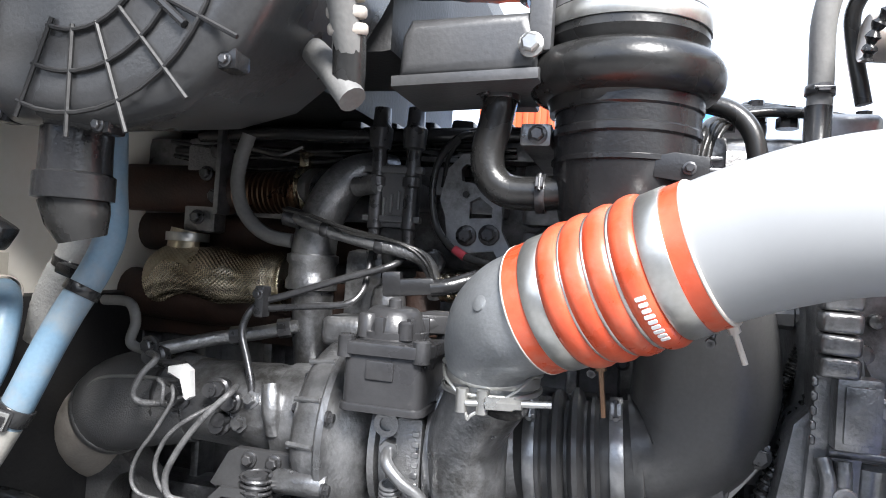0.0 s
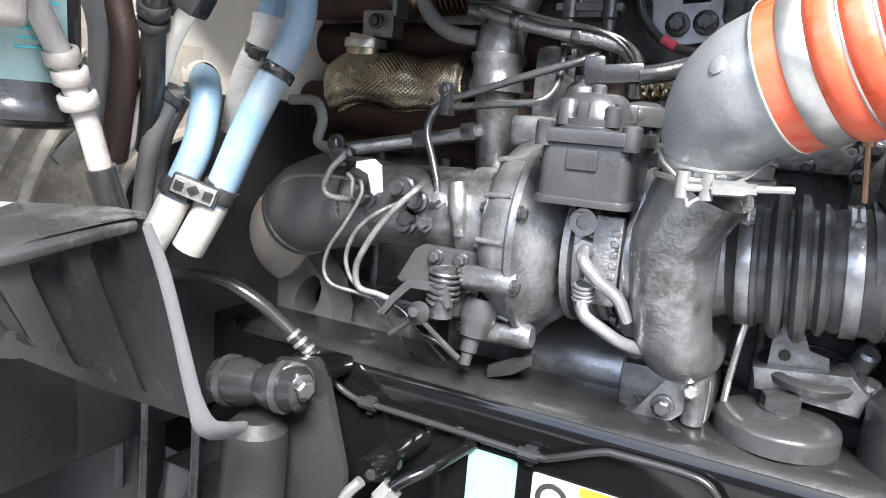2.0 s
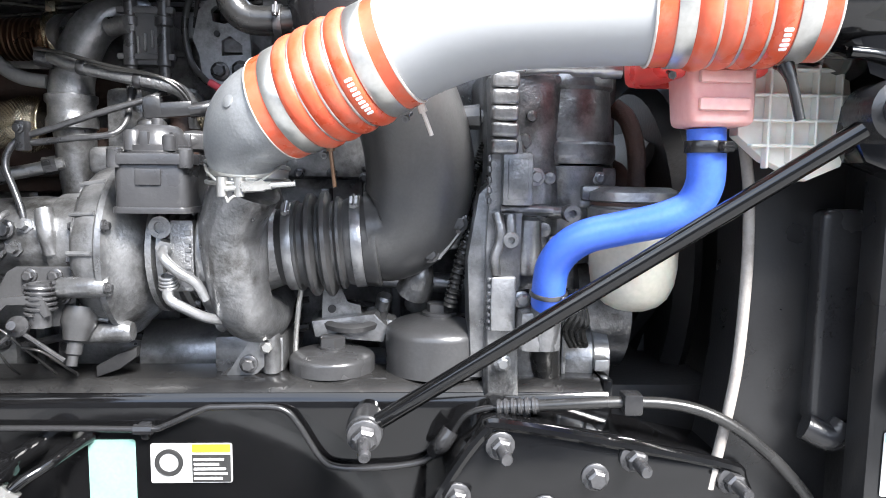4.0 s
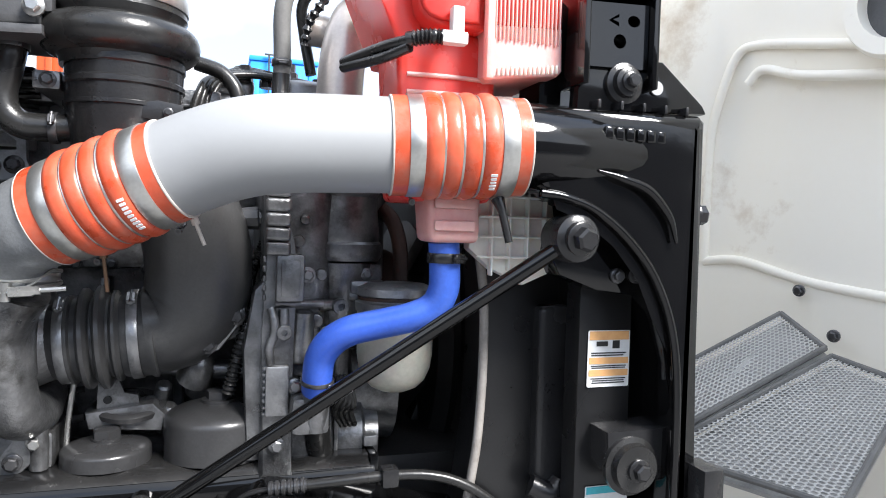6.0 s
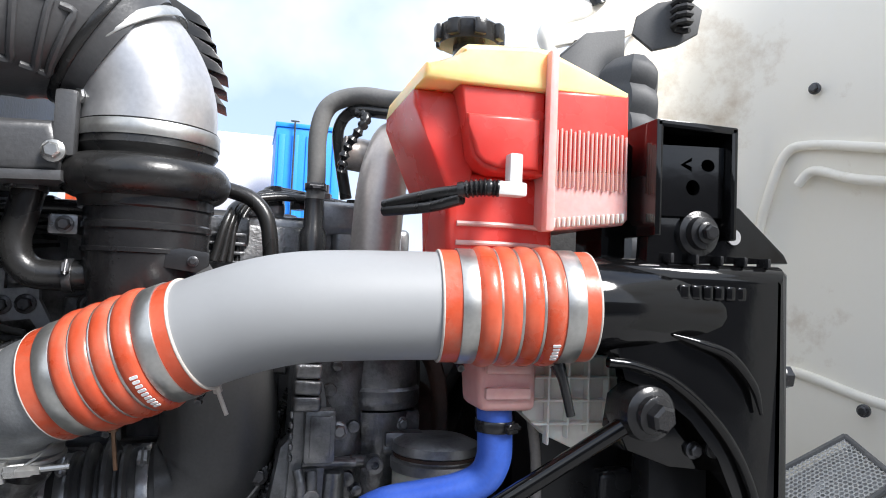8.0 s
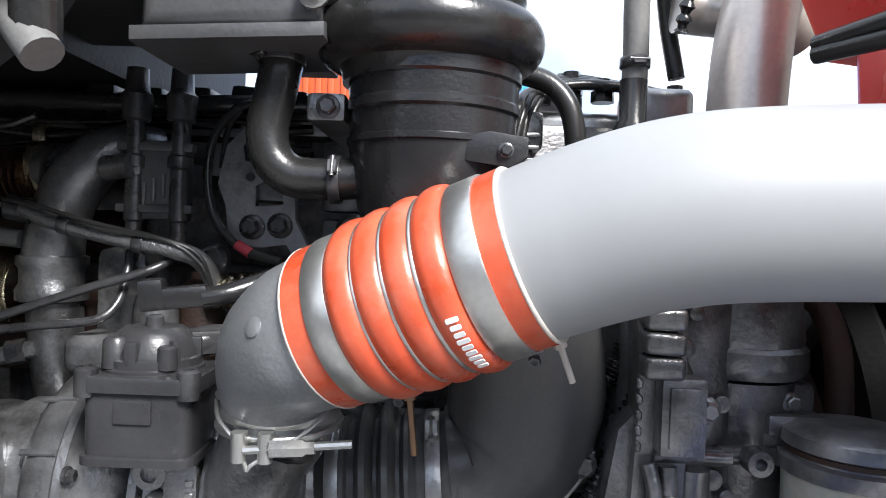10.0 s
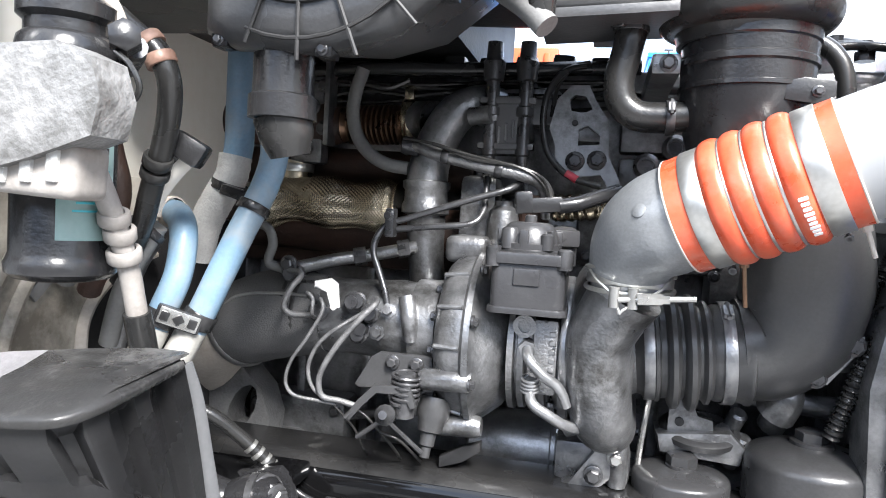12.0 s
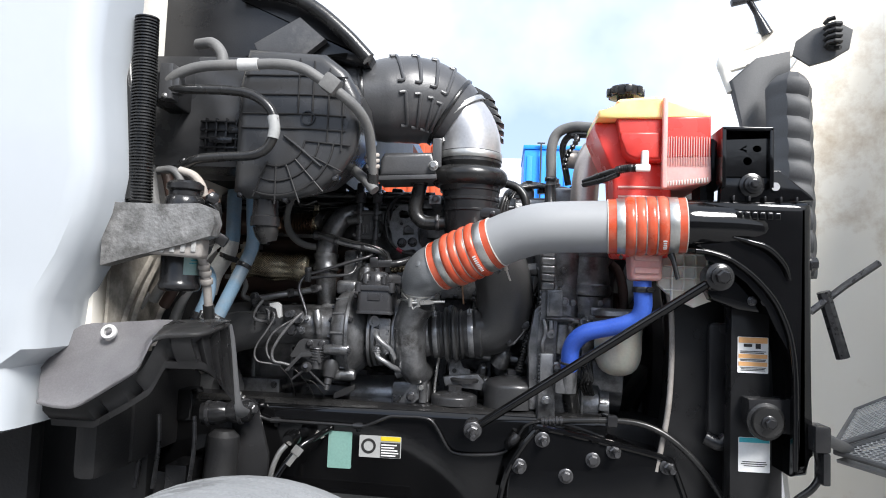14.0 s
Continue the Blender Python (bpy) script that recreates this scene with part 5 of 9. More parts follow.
def print_row(hose, c, d, r, start, n):
    """White printed bars round a rib, from start degrees below its front."""
    front = (Vector((0, -1, 0)) - d * d.dot(Vector((0, -1, 0)))).normalized()
    down = front.cross(d)
    for i in range(n):
        ang = radians(start + 4.6 * i)
        out = front * math.cos(ang) + down * math.sin(ang) * (1 if down.z < 0 else -1)
        bm = B()
        prism(bm, rounded(0.0066 if i % 3 else 0.0078, 0.0030, 0.0006, 1), c + out * r, d, out.cross(d), 0.0008)
        part("print_bar", bm, PRINTWHITE, hose)


def hose_band(hose, center, d, r, width, down):
    bm = B()
    ringband(bm, center, d, r, width, 0.0016, 48)
    band = part("band_clamp", bm, STEEL, hose, "flat steel band clamp")
    s = Vector(down)
    s = (s - d * s.dot(d)).normalized()
    c = center + s * (r + 0.006)
    bm = B()
    side = d.cross(s)
    lathe(bm, [(-0.014, 0.002), (0.014, 0.002)], c, side, 8)
    lathe(bm, [(-0.014, 0.004), (-0.009, 0.004)], c, side, 6)
    part("clamp_bolt", bm, BOLT, band)


a, d, L, hose = silicone_hose((0.3125, 0.5275, 1.4597), (0.4636, 0.506, 1.4644), 0.0545, (0.295, 0.425, 0.56, 0.70), 0.0045)
hose_band(hose, a + d * 0.1725 * L, d, 0.0558, 0.0165, (0, 0.3, -1))
hose_band(hose, a + d * 0.835 * L, d, 0.0558, 0.0185, (0, 0.3, -1))
print_row(hose, a + d * 0.715 * L, d, 0.0605, 36, 5)
a, d, L, hose = silicone_hose((-0.0415, 0.616, 1.369), (0.088, 0.568, 1.424), 0.0545, (0.295, 0.425, 0.56, 0.70), 0.0048)
hose_band(hose, a + d * 0.1725 * L, d, 0.0558, 0.0165, (0.1, 0.35, -1))
hose_band(hose, a + d * 0.835 * L, d, 0.0558, 0.0185, (0.1, 0.3, -1))
print_row(hose, a + d * 0.715 * L, d, 0.0608, 14, 9)
bm = B()
tube(bm, [(-0.020, 0.608, 1.378), (-0.0415, 0.616, 1.369), (-0.058, 0.623, 1.3605), (-0.072, 0.633, 1.349), (-0.081, 0.645, 1.331), (-0.084, 0.654, 1.310), (-0.084, 0.658, 1.288)], [0.0525, 0.0525, 0.0525, 0.050, 0.046, 0.0415, 0.0385], 38, 6)
elbow = part("cast_elbow", bm, ALU_CAST, charge, "cast aluminium elbow with raised marks")
mark_at, mark_d = Vector((-0.076, 0.640, 1.337)), Vector((-0.35, 0.42, -0.84)).normalized()
for i, (lean, n) in enumerate(((12, 4), (-6, 5))):
    side_ = mark_d.cross(Vector((0, 0, 1))).normalized()
    if side_.y > 0:
        side_ = -side_
    out_ = Matrix.Rotation(radians(lean), 3, mark_d) @ side_
    across = mark_d.cross(out_)
    for k in range(n):
        bm = B()
        box(bm, (0, 0, 0), (0.0055, 0.0065, 0.003), (0, 0, 0), 0.0008, 1)
        m = Matrix((mark_d, across, out_)).transposed().to_4x4()
        m.translation = mark_at + mark_d * (0.0085 * (k - 1.5)) + out_ * (0.0462 - 0.0018 * (k - 1.5))
        bm.transform(m)
        part("cast_letter", bm, ALU_CAST, elbow)
bm = B()
lathe(bm, [(0, 0.008), (0.004, 0.007), (0.005, 0.004)], (-0.082, 0.582, 1.371), (-0.55, -0.75, 0.3), 14)
part("cast_pip", bm, ALU_CAST, elbow)
VB = Vector((-0.084, 0.657, 1.301))
bm = B()
ringband(bm, VB, (0.03, 0.03, 1), 0.0400, 0.010, 0.004, 40)
ringband(bm, VB + Vector((0, 0, 0.0085)), (0.06, 0.10, 1), 0.0425, 0.0042, 0.004, 40)
ringband(bm, VB - Vector((0, 0, 0.0085)), (0.0, -0.05, 1), 0.0425, 0.0042, 0.004, 40)
vb = part("v_band_clamp", bm, STEEL, charge, "bright steel V-band clamp")
bm = B()
tube(bm, [VB + Vector((-0.012, -0.050, -0.016)), VB + Vector((0.018, -0.050, -0.013)), VB + Vector((0.060, -0.047, -0.010))], 0.0030, 8, 1)
lathe(bm, [(0, 0.0062), (0.022, 0.0062), (0.024, 0.0045), (0.030, 0.0045)], VB + Vector((0.006, -0.050, -0.0142)), (1, 0, 0.06), 6)
part("t_bolt", bm, ZINC, vb)
for dx in (-0.016, 0.002):
    bm = B()
    lathe(bm, [(-0.010, 0.0052), (0.010, 0.0052)], VB + Vector((dx, -0.0485, -0.014)), (0, 0, 1), 12)
    box(bm, VB + Vector((dx, -0.045, -0.012)), (0.010, 0.006, 0.016), (0, 0, 0), 0.0015)
    part("trunnion", bm, ZINC, vb)
for sgn in (-1, 1):
    bm = B()
    tube(bm, [VB + Vector((sgn * 0.041, -0.020, 0.010)), VB + Vector((sgn * 0.034, -0.036, 0.001)), VB + Vector((sgn * 0.020, -0.046, -0.010)), VB + Vector((sgn * 0.004 - 0.008, -0.049, -0.024)), VB + Vector((-0.010, -0.049, -0.030))], 0.0015, 8)
    part("safety_wire", bm, STEEL, vb)
for p, q, mat_ in (((0.013, 0.600, 1.335), (0.018, 0.602, 1.288), BRONZE), ((0.1055, 0.586, 1.374), (0.118, 0.591, 1.342), PALEEDGE)):
    p, q = Vector(p), Vector(q)
    bm = B()
    tube(bm, [p, q], 0.0022, 8, 1)
    lathe(bm, [(0, 0.0045), (0.010, 0.0045)], p, q - p, 8)
    part("clamp_stud", bm, mat_, charge)

# ---- fresh air intake ----
intake = thing("air_intake_duct", (0.015, 0.70, 1.46), "black moulded intake duct with aluminium and ribbed rubber elbows", "air intake")
bm = B()
lathe(bm, [(-0.03, 0.050), (-0.005, 0.058), (0.015, 0.0625), (0.035, 0.065), (0.042, 0.0655), (0.043, 0.0675), (0.047, 0.0675), (0.048, 0.0655), (0.066, 0.066), (0.068, 0.0685), (0.074, 0.0685), (0.076, 0.0665), (0.090, 0.067), (0.092, 0.069), (0.104, 0.069)], (0.020, 0.70, 1.458), (0, 0, 1), 44)
low_ = part("lower_duct", bm, PLASTIC, intake)
bm = B()
lathe(bm, [(0.0, 0.067), (0.008, 0.068)] + [(0.034 - 0.022 * math.cos(radians(a)), 0.070 + 0.021 * math.sin(radians(a))) for a in range(0, 181, 15)] + [(0.060, 0.0715), (0.066, 0.0755), (0.072, 0.0748), (0.092, 0.0748), (0.093, 0.072)], (0.015, 0.70, 1.548), (0, 0, 1), 48)
part("rubber_hump", bm, RUBBER, intake, "black rubber hump coupling")
bm = B()
ringband(bm, (0.0148, 0.70, 1.630), (0, 0, 1), 0.0750, 0.016, 0.0018, 48)
part("band_clamp", bm, STEEL, intake, "flat steel band clamp")
bm = B()
prism(bm, [(0.045, 1.486), (0.078, 1.482), (0.090, 1.490), (0.090, 1.504), (0.062, 1.508), (0.045, 1.504)], (0, 0.650, 0), (1, 0, 0), (0, 0, 1), 0.010, 0.002)
tab = part("mount_tab", bm, PLASTIC, intake)
bolt(tab, (0.074, 0.639, 1.494), (0, -1, 0), 0.004)
bm = B()
box(bm, (0.055, 0.67, 1.495), (0.03, 0.04, 0.02), (0, 0, 0), 0.003)
part("tab_rib", bm, PLASTIC, intake)
bm = B()
tube(bm, [(0.0145, 0.70, 1.634), (0.0125, 0.70, 1.665), (0.002, 0.70, 1.695), (-0.018, 0.70, 1.722), (-0.045, 0.698, 1.742)], 0.0735, 40, 5)
part("aluminium_elbow", bm, ALU_BRIGHT, intake, "bright aluminium elbow")
bm = B()
pth = [(-0.015, 0.70, 1.722), (-0.05, 0.695, 1.745), (-0.09, 0.685, 1.758), (-0.14, 0.67, 1.760), (-0.19, 0.655, 1.752), (-0.24, 0.64, 1.745), (-0.30, 0.63, 1.74)]
tube(bm, pth, [0.079, 0.090, 0.099, 0.101, 0.096, 0.085, 0.078], 36, 6)
flex = part("rubber_elbow", bm, GREYPL, intake, "black rubber elbow with moulded ribs")
path_ = smooth_path(pth, 6)
for k in (4, 30):
    p, q = path_[k], path_[k + 1]
    rr = float(np.interp(k / 6, range(7), [0.079, 0.090, 0.099, 0.101, 0.096, 0.085, 0.078]))
    bm = B()
    ringband(bm, p, q - p, rr - 0.002, 0.012 if k > 4 else 0.010, 0.006, 40)
    part("rib", bm, RUBBER, flex)
for k in (8, 12, 16, 20):
    p, q = path_[k], path_[k + 1]
    dd = (q - p).normalized()
    rr = float(np.interp(k / 6, range(7), [0.079, 0.090, 0.099, 0.101, 0.096, 0.085, 0.078]))
    front = (Vector((0, -1, 0)) - dd * dd.dot(Vector((0, -1, 0)))).normalized()
    up_ = front.cross(dd)
    up_ = up_ if up_.z > 0 else -up_
    for a0, a1 in ((8, 62), (72, 120), (-52, -8)):
        arc_ = [radians(a0 + (a1 - a0) * i / 6) for i in range(7)]
        row = [p + (front * math.cos(a) + up_ * math.sin(a)) * (rr + 0.0015) for a in arc_]
        loop_ = [row[0] + dd * 0.013, *row, row[-1] + dd * 0.013]
        bm = B()
        tube(bm, loop_, 0.0042, 8, 3)
        part("moulded_rib", bm, GREYPL, flex)
bm = B()
ringband(bm, (-0.020, 0.70, 1.724), (-0.62, 0.0, 0.78), 0.0795, 0.012, 0.0025, 44)
part("band_clamp", bm, STEEL, intake)
for k in range(6):
    bm = B()
    prism(bm, [(-0.055, -0.004), (-0.01, 0.010), (0.030, 0.006), (0.048, -0.004), (0.02, -0.006)], (0.026 + 0.008 * min(k, 3), 0.80, 1.806 - 0.019 * k), (0.92, 0, -0.38), (0.38, 0, 0.92), 0.05, 0.001)
    part("rear_fin", bm, RUBBER, intake, "black rubber fin behind the elbow")

# grey-black cover box beside the intake
cbox = thing("control_box", (-0.12, 0.68, 1.565), "dark grey plastic control box with bolted lugs", "control box")
bm = B()
prism(bm, [(-0.190, 1.572), (-0.060, 1.578), (-0.058, 1.606), (-0.068, 1.632), (-0.180, 1.628), (-0.188, 1.612)], (0, 0.735, 0), (1, 0, 0), (0, 0, 1), 0.095, 0.012, 3)
part("housing", bm, GREYPL, cbox)
bm = B()
prism(bm, [(-0.194, 1.562), (-0.056, 1.569), (-0.056, 1.580), (-0.194, 1.573)], (0, 0.74, 0), (1, 0, 0), (0, 0, 1), 0.105, 0.003)
part("base_lip", bm, GREYPL, cbox)
bm = B()
box(bm, (-0.12, 0.83, 1.612), (0.05, 0.20, 0.016), (0, 0, 0), 0.004)
part("mounting_arm", bm, DARK, cbox)
bolt(cbox, (-0.064, 0.632, 1.598), (0, -1, 0), 0.008, ZINC)
bolt(cbox, (-0.045, 0.66, 1.662), (-0.5, -0.8, 0), 0.008, ZINC)
bm = B()
box(bm, (-0.058, 0.65, 1.63), (0.022, 0.02, 0.07), (0, 0, 0), 0.005)
part("lug", bm, GREYPL, cbox)

# breather hose
br = thing("breather_hose", (-0.08, 0.69, 1.47), "black rubber breather hose with two clamps", "hose")
bm = B()
tube(bm, [(-0.098, 0.70, 1.580), (-0.099, 0.69, 1.562), (-0.104, 0.69, 1.535), (-0.109, 0.69, 1.510), (-0.104, 0.69, 1.488), (-0.088, 0.69, 1.475), (-0.062, 0.69, 1.473), (-0.036, 0.69, 1.475)], 0.0165, 20)
part("hose", bm, RUBBER, br)
clamp(br, (-0.0995, 0.691, 1.566), (0, 0.1, 1), 0.0172, 0.010, BOLT, (-0.6, -0.8, 0))
clamp(br, (-0.054, 0.69, 1.473), (1, 0, 0.02), 0.0172, 0.009, BOLT, (0, -0.9, 0.4))
bm = B()
lathe(bm, [(0, 0.014), (0.006, 0.017), (0.016, 0.017), (0.018, 0.013), (0.032, 0.013)], (-0.042, 0.69, 1.4745), (1, 0, 0), 8)
part("elbow_fitting", bm, PLASTIC, br)
bolt(br, (-0.060, 0.68, 1.528), (0, -1, 0), 0.0065, BOLT, "plug")
bm = B()
box(bm, (-0.062, 0.78, 1.528), (0.03, 0.20, 0.022), (0, 0, 0), 0.004)
part("support", bm, ENGINE, br)

# ---- fuel dosing module and pipes ----
fuel = thing("dosing_module", (-0.24, 0.80, 1.43), "dark grey dosing valve block with two threaded lines", "valve block")
bm = B()
box(bm, (-0.243, 0.812, 1.475), (0.052, 0.03, 0.075), (0, 0, 0), 0.004)
part("block", bm, GREYPL, fuel)
for i in range(3):
    bm = B()
    box(bm, (-0.252 + 0.009 * i, 0.795, 1.462 + 0.004 * i), (0.0028, 0.004, 0.022), (0, 0, 0), 0.0008, 1)
    part("cast_rib", bm, ENGINE_LIGHT, fuel)
for x in (-0.2635, -0.221):
    bm = B()
    lathe(bm, [(-0.055, 0.0055), (-0.045, 0.0055), (-0.044, 0.0075), (-0.02, 0.0075), (-0.018, 0.0095), (0.03, 0.0085), (0.032, 0.0115), (0.042, 0.0115), (0.044, 0.009), (0.075, 0.009), (0.077, 0.013), (0.10, 0.0145), (0.104, 0.011), (0.125, 0.010)], (x, 0.80, 1.455), (0, 0.02, 1), 12)
    rod = part("line_fitting", bm, BOLT, fuel)
    bm = B()
    lathe(bm, [(0, 0.0068), (0.016, 0.0068)], (x, 0.799, 1.408), (0, 0, 1), 8)
    part("ferrule", bm, ZINC, rod)
for z in (1.448, 1.506):
    bm = B()
    box(bm, (-0.243, 0.80, z), (0.072, 0.012, 0.008), (0, 0, 0), 0.002)
    part("strap", bm, GREYPL, fuel)
bm = B()
box(bm, (-0.243, 0.86, 1.48), (0.05, 0.09, 0.03), (0, 0, 0), 0.004)
part("carrier", bm, ENGINE, fuel)
lines = thing("fuel_pipes", (-0.3, 0.76, 1.35), "bare steel fuel pipes clipped together above the turbocharger", "fuel pipes")
for pts in ([(-0.2635, 0.797, 1.41), (-0.262, 0.785, 1.385), (-0.262, 0.77, 1.362), (-0.275, 0.758, 1.347), (-0.32, 0.752, 1.341), (-0.375, 0.748, 1.334)],
            [(-0.221, 0.797, 1.41), (-0.220, 0.785, 1.402), (-0.235, 0.768, 1.391), (-0.285, 0.758, 1.374), (-0.345, 0.75, 1.352), (-0.376, 0.745, 1.341), (-0.388, 0.738, 1.325), (-0.390, 0.733, 1.305), (-0.379, 0.728, 1.280), (-0.367, 0.722, 1.252), (-0.366, 0.72, 1.232), (-0.382, 0.718, 1.218), (-0.398, 0.715, 1.208)]):
    bm = B()
    tube(bm, pts, 0.0042, 10)
    part("pipe", bm, BOLT, lines)
bm = B()
box(bm, (-0.372, 0.742, 1.343), (0.012, 0.018, 0.036), (0, 0, 0), 0.003)
part("clip", bm, BOLT, lines)
bolt(lines, (-0.372, 0.731, 1.352), (0, -1, 0), 0.0045)
for x, y, z in ((-0.397, 0.713, 1.205), (-0.383, 0.71, 1.232), (-0.40, 0.712, 1.245)):
    bm = B()
    lathe(bm, [(-0.008, 0.012), (0.004, 0.012), (0.006, 0.009), (0.014, 0.0085)], (x, y, z), (0.2, -1, 0.1), 10)
    part("union_nut", bm, BOLT, lines)
lines = thing("coolant_pipe", (-0.28, 0.79, 1.42), "grey coated coolant pipe crossing behind the actuator", "coolant pipe")
bm = B()
tube(bm, [(-0.375, 0.80, 1.440), (-0.355, 0.785, 1.443), (-0.33, 0.78, 1.434), (-0.27, 0.775, 1.421), (-0.215, 0.775, 1.411), (-0.193, 0.78, 1.402), (-0.184, 0.79, 1.384), (-0.184, 0.80, 1.36)], 0.0085, 12)
part("pipe", bm, CAST, lines)
for p in ((-0.315, 0.778, 1.431), (-0.245, 0.775, 1.4165)):
    bm = B()
    ringband(bm, p, (1, 0, -0.2), 0.0085, 0.010, 0.002, 16)
    part("p_clip", bm, BOLT, lines)
for k in range(2):
    bm = B()
    tube(bm, [(-0.372 + 0.004 * k, 0.775, 1.452), (-0.33, 0.768 - 0.004 * k, 1.445), (-0.28, 0.765, 1.428 + 0.004 * k), (-0.22, 0.765, 1.420), (-0.19, 0.772, 1.400 + 0.006 * k), (-0.178, 0.78, 1.37)], 0.0022, 8)
    part("taped_wire", bm, RUBBER, lines)
bm = B()
lathe(bm, [(-0.01, 0.012), (0.012, 0.012), (0.014, 0.008)], (-0.364, 0.79, 1.443), (-1, -0.2, 0.2), 10)
part("banjo", bm, BOLT, lines)
lines = thing("sensor_cable", (-0.17, 0.82, 1.4), "black cable with red tape beside the slotted bracket", "cable")
bm = B()
tube(bm, [(-0.150, 0.83, 1.558), (-0.175, 0.822, 1.549), (-0.194, 0.815, 1.520), (-0.198, 0.81, 1.483), (-0.190, 0.805, 1.445), (-0.172, 0.80, 1.422), (-0.150, 0.795, 1.409), (-0.120, 0.79, 1.402)], 0.0045, 10)
part("cable", bm, RUBBER, lines)
bm = B()
tube(bm, [(-0.164, 0.798, 1.417), (-0.150, 0.795, 1.409)], 0.0052, 10, 1)
part("tape", bm, RED, lines, "red tape wrap")
bm = B()
tube(bm, [(-0.145, 0.83, 1.562), (-0.165, 0.826, 1.555), (-0.183, 0.822, 1.53), (-0.188, 0.82, 1.49)], 0.003, 8)
part("second_cable", bm, RUBBER, lines)
shield2 = solid("foil_sleeve", tube(B(), [(-0.175, 0.80, 1.372), (-0.14, 0.795, 1.376), (-0.105, 0.79, 1.38), (-0.08, 0.785, 1.39)], lambda t: 0.017 + 0.0012 * math.sin(t * 120), 14, 10), GOLD, "crinkled foil heat sleeve behind the actuator", "heat sleeve")

# ---- exhaust side: manifold shield, bellows, EGR elbow ----
man = thing("exhaust_manifold", (-0.5, 0.86, 1.33), "rusty exhaust manifold wrapped in dimpled gold foil", "exhaust manifold")
bm = B()
segs_ = 160
secs = []
path_ = smooth_path([(-0.598, 0.85, 1.355), (-0.56, 0.847, 1.366), (-0.50, 0.845, 1.364), (-0.45, 0.843, 1.362), (-0.41, 0.842, 1.364), (-0.392, 0.842, 1.364)], 32)
for i, p in enumerate(path_):
    r0 = 0.033 + 0.003 * math.sin(i * 0.117)
    ring = []
    for k in range(segs_):
        a = 2 * math.pi * k / segs_
        e = 0.00034 * (math.cos(math.pi * (k + i) / 2) + math.cos(math.pi * (k - i) / 2))
        ring.append((p.x, p.y + (r0 + e) * math.cos(a), p.z + (r0 + e) * math.sin(a) * 1.05))
    secs.append(ring)
rings(bm, secs)
part("foil_shield", bm, GOLD, man, "dimpled gold foil heat shield", 5)
bm = B()
tube(bm, [(-0.565, 0.86, 1.375), (-0.563, 0.86, 1.40), (-0.560, 0.862, 1.42)], 0.026, 20)
part("riser_foil", bm, GOLD, man)
bm = B()
ringband(bm, (-0.5625, 0.86, 1.412), (0, 0, 1), 0.027, 0.012, 0.002, 28)
part("band", bm, STEEL, man)
bm = B()
tube(bm, [(-0.70, 0.90, 1.33), (-0.60, 0.885, 1.327), (-0.48, 0.88, 1.325), (-0.38, 0.88, 1.328), (-0.30, 0.885, 1.33)], 0.034, 18)
tube(bm, [(-0.72, 0.93, 1.42), (-0.56, 0.92, 1.42), (-0.42, 0.92, 1.418), (-0.30, 0.92, 1.42)], 0.030, 18)
box(bm, (-0.50, 0.93, 1.30), (0.40, 0.08, 0.06), (0, 0, 0), 0.01)
part("manifold_log", bm, COPPER, man)
bel = thing("egr_bellows", (-0.45, 0.88, 1.46), "heat-tinted metal bellows with a brass coloured clamp", "bellows pipe")
bm = B()
lathe(bm, [(0.0, 0.026)] + [(0.008 + 0.0075 * i + o, r) for i in range(11) for o, r in ((0, 0.022), (0.002, 0.0285), (0.0045, 0.0285), (0.0065, 0.022))] + [(0.098, 0.026)], (-0.490, 0.87, 1.478), (1, 0, 0.03), 28)
part("bellows", bm, BRONZE, bel)
bm = B()
ringband(bm, (-0.392, 0.88, 1.487), (1, 0, 0), 0.026, 0.018, 0.010, 28)
box(bm, (-0.392, 0.868, 1.525), (0.014, 0.02, 0.02), (0, 0, 0), 0.003)
part("clamp", bm, GOLD, bel, "brass coloured clamp")
bm = B()
lathe(bm, [(-0.20, 0.034), (-0.02, 0.034), (-0.012, 0.03), (0.0, 0.026)], (-0.495, 0.88, 1.480), (1, 0, 0), 24)
part("pipe", bm, COPPER, bel)
egr = thing("egr_pipe", (-0.34, 0.82, 1.25), "black cast elbow pipe rising beside the turbocharger", "exhaust gas pipe")
bm = B()
tube(bm, [(-0.385, 0.87, 1.487), (-0.365, 0.862, 1.487), (-0.35, 0.85, 1.485)], 0.027, 22)
tube(bm, [(-0.262, 0.85, 1.508), (-0.285, 0.83, 1.507), (-0.312, 0.818, 1.492), (-0.332, 0.815, 1.462), (-0.345, 0.815, 1.425), (-0.348, 0.815, 1.39), (-0.347, 0.818, 1.35), (-0.345, 0.82, 1.30), (-0.34, 0.825, 1.25)], [0.023, 0.024, 0.026, 0.027, 0.027, 0.028, 0.026, 0.024, 0.024], 26)
pipe_ = part("elbow", bm, ENGINE, egr)
bm = B()
lathe(bm, [(0, 0.027), (0.002, 0.032), (0.012, 0.032), (0.018, 0.029), (0.032, 0.029), (0.036, 0.032), (0.044, 0.032), (0.046, 0.027)], (-0.348, 0.815, 1.355), (0, 0, 1), 26)
part("flange", bm, ENGINE, egr)
bm = B()
lathe(bm, [(0, 0.012), (0.03, 0.012), (0.03, 0.008)], (-0.290, 0.80, 1.485), (1, -0.3, 0.1), 16)
box(bm, (-0.27, 0.798, 1.486), (0.03, 0.012, 0.014), (0, 0, 0), 0.003)
part("sensor_boss", bm, ENGINE, egr)
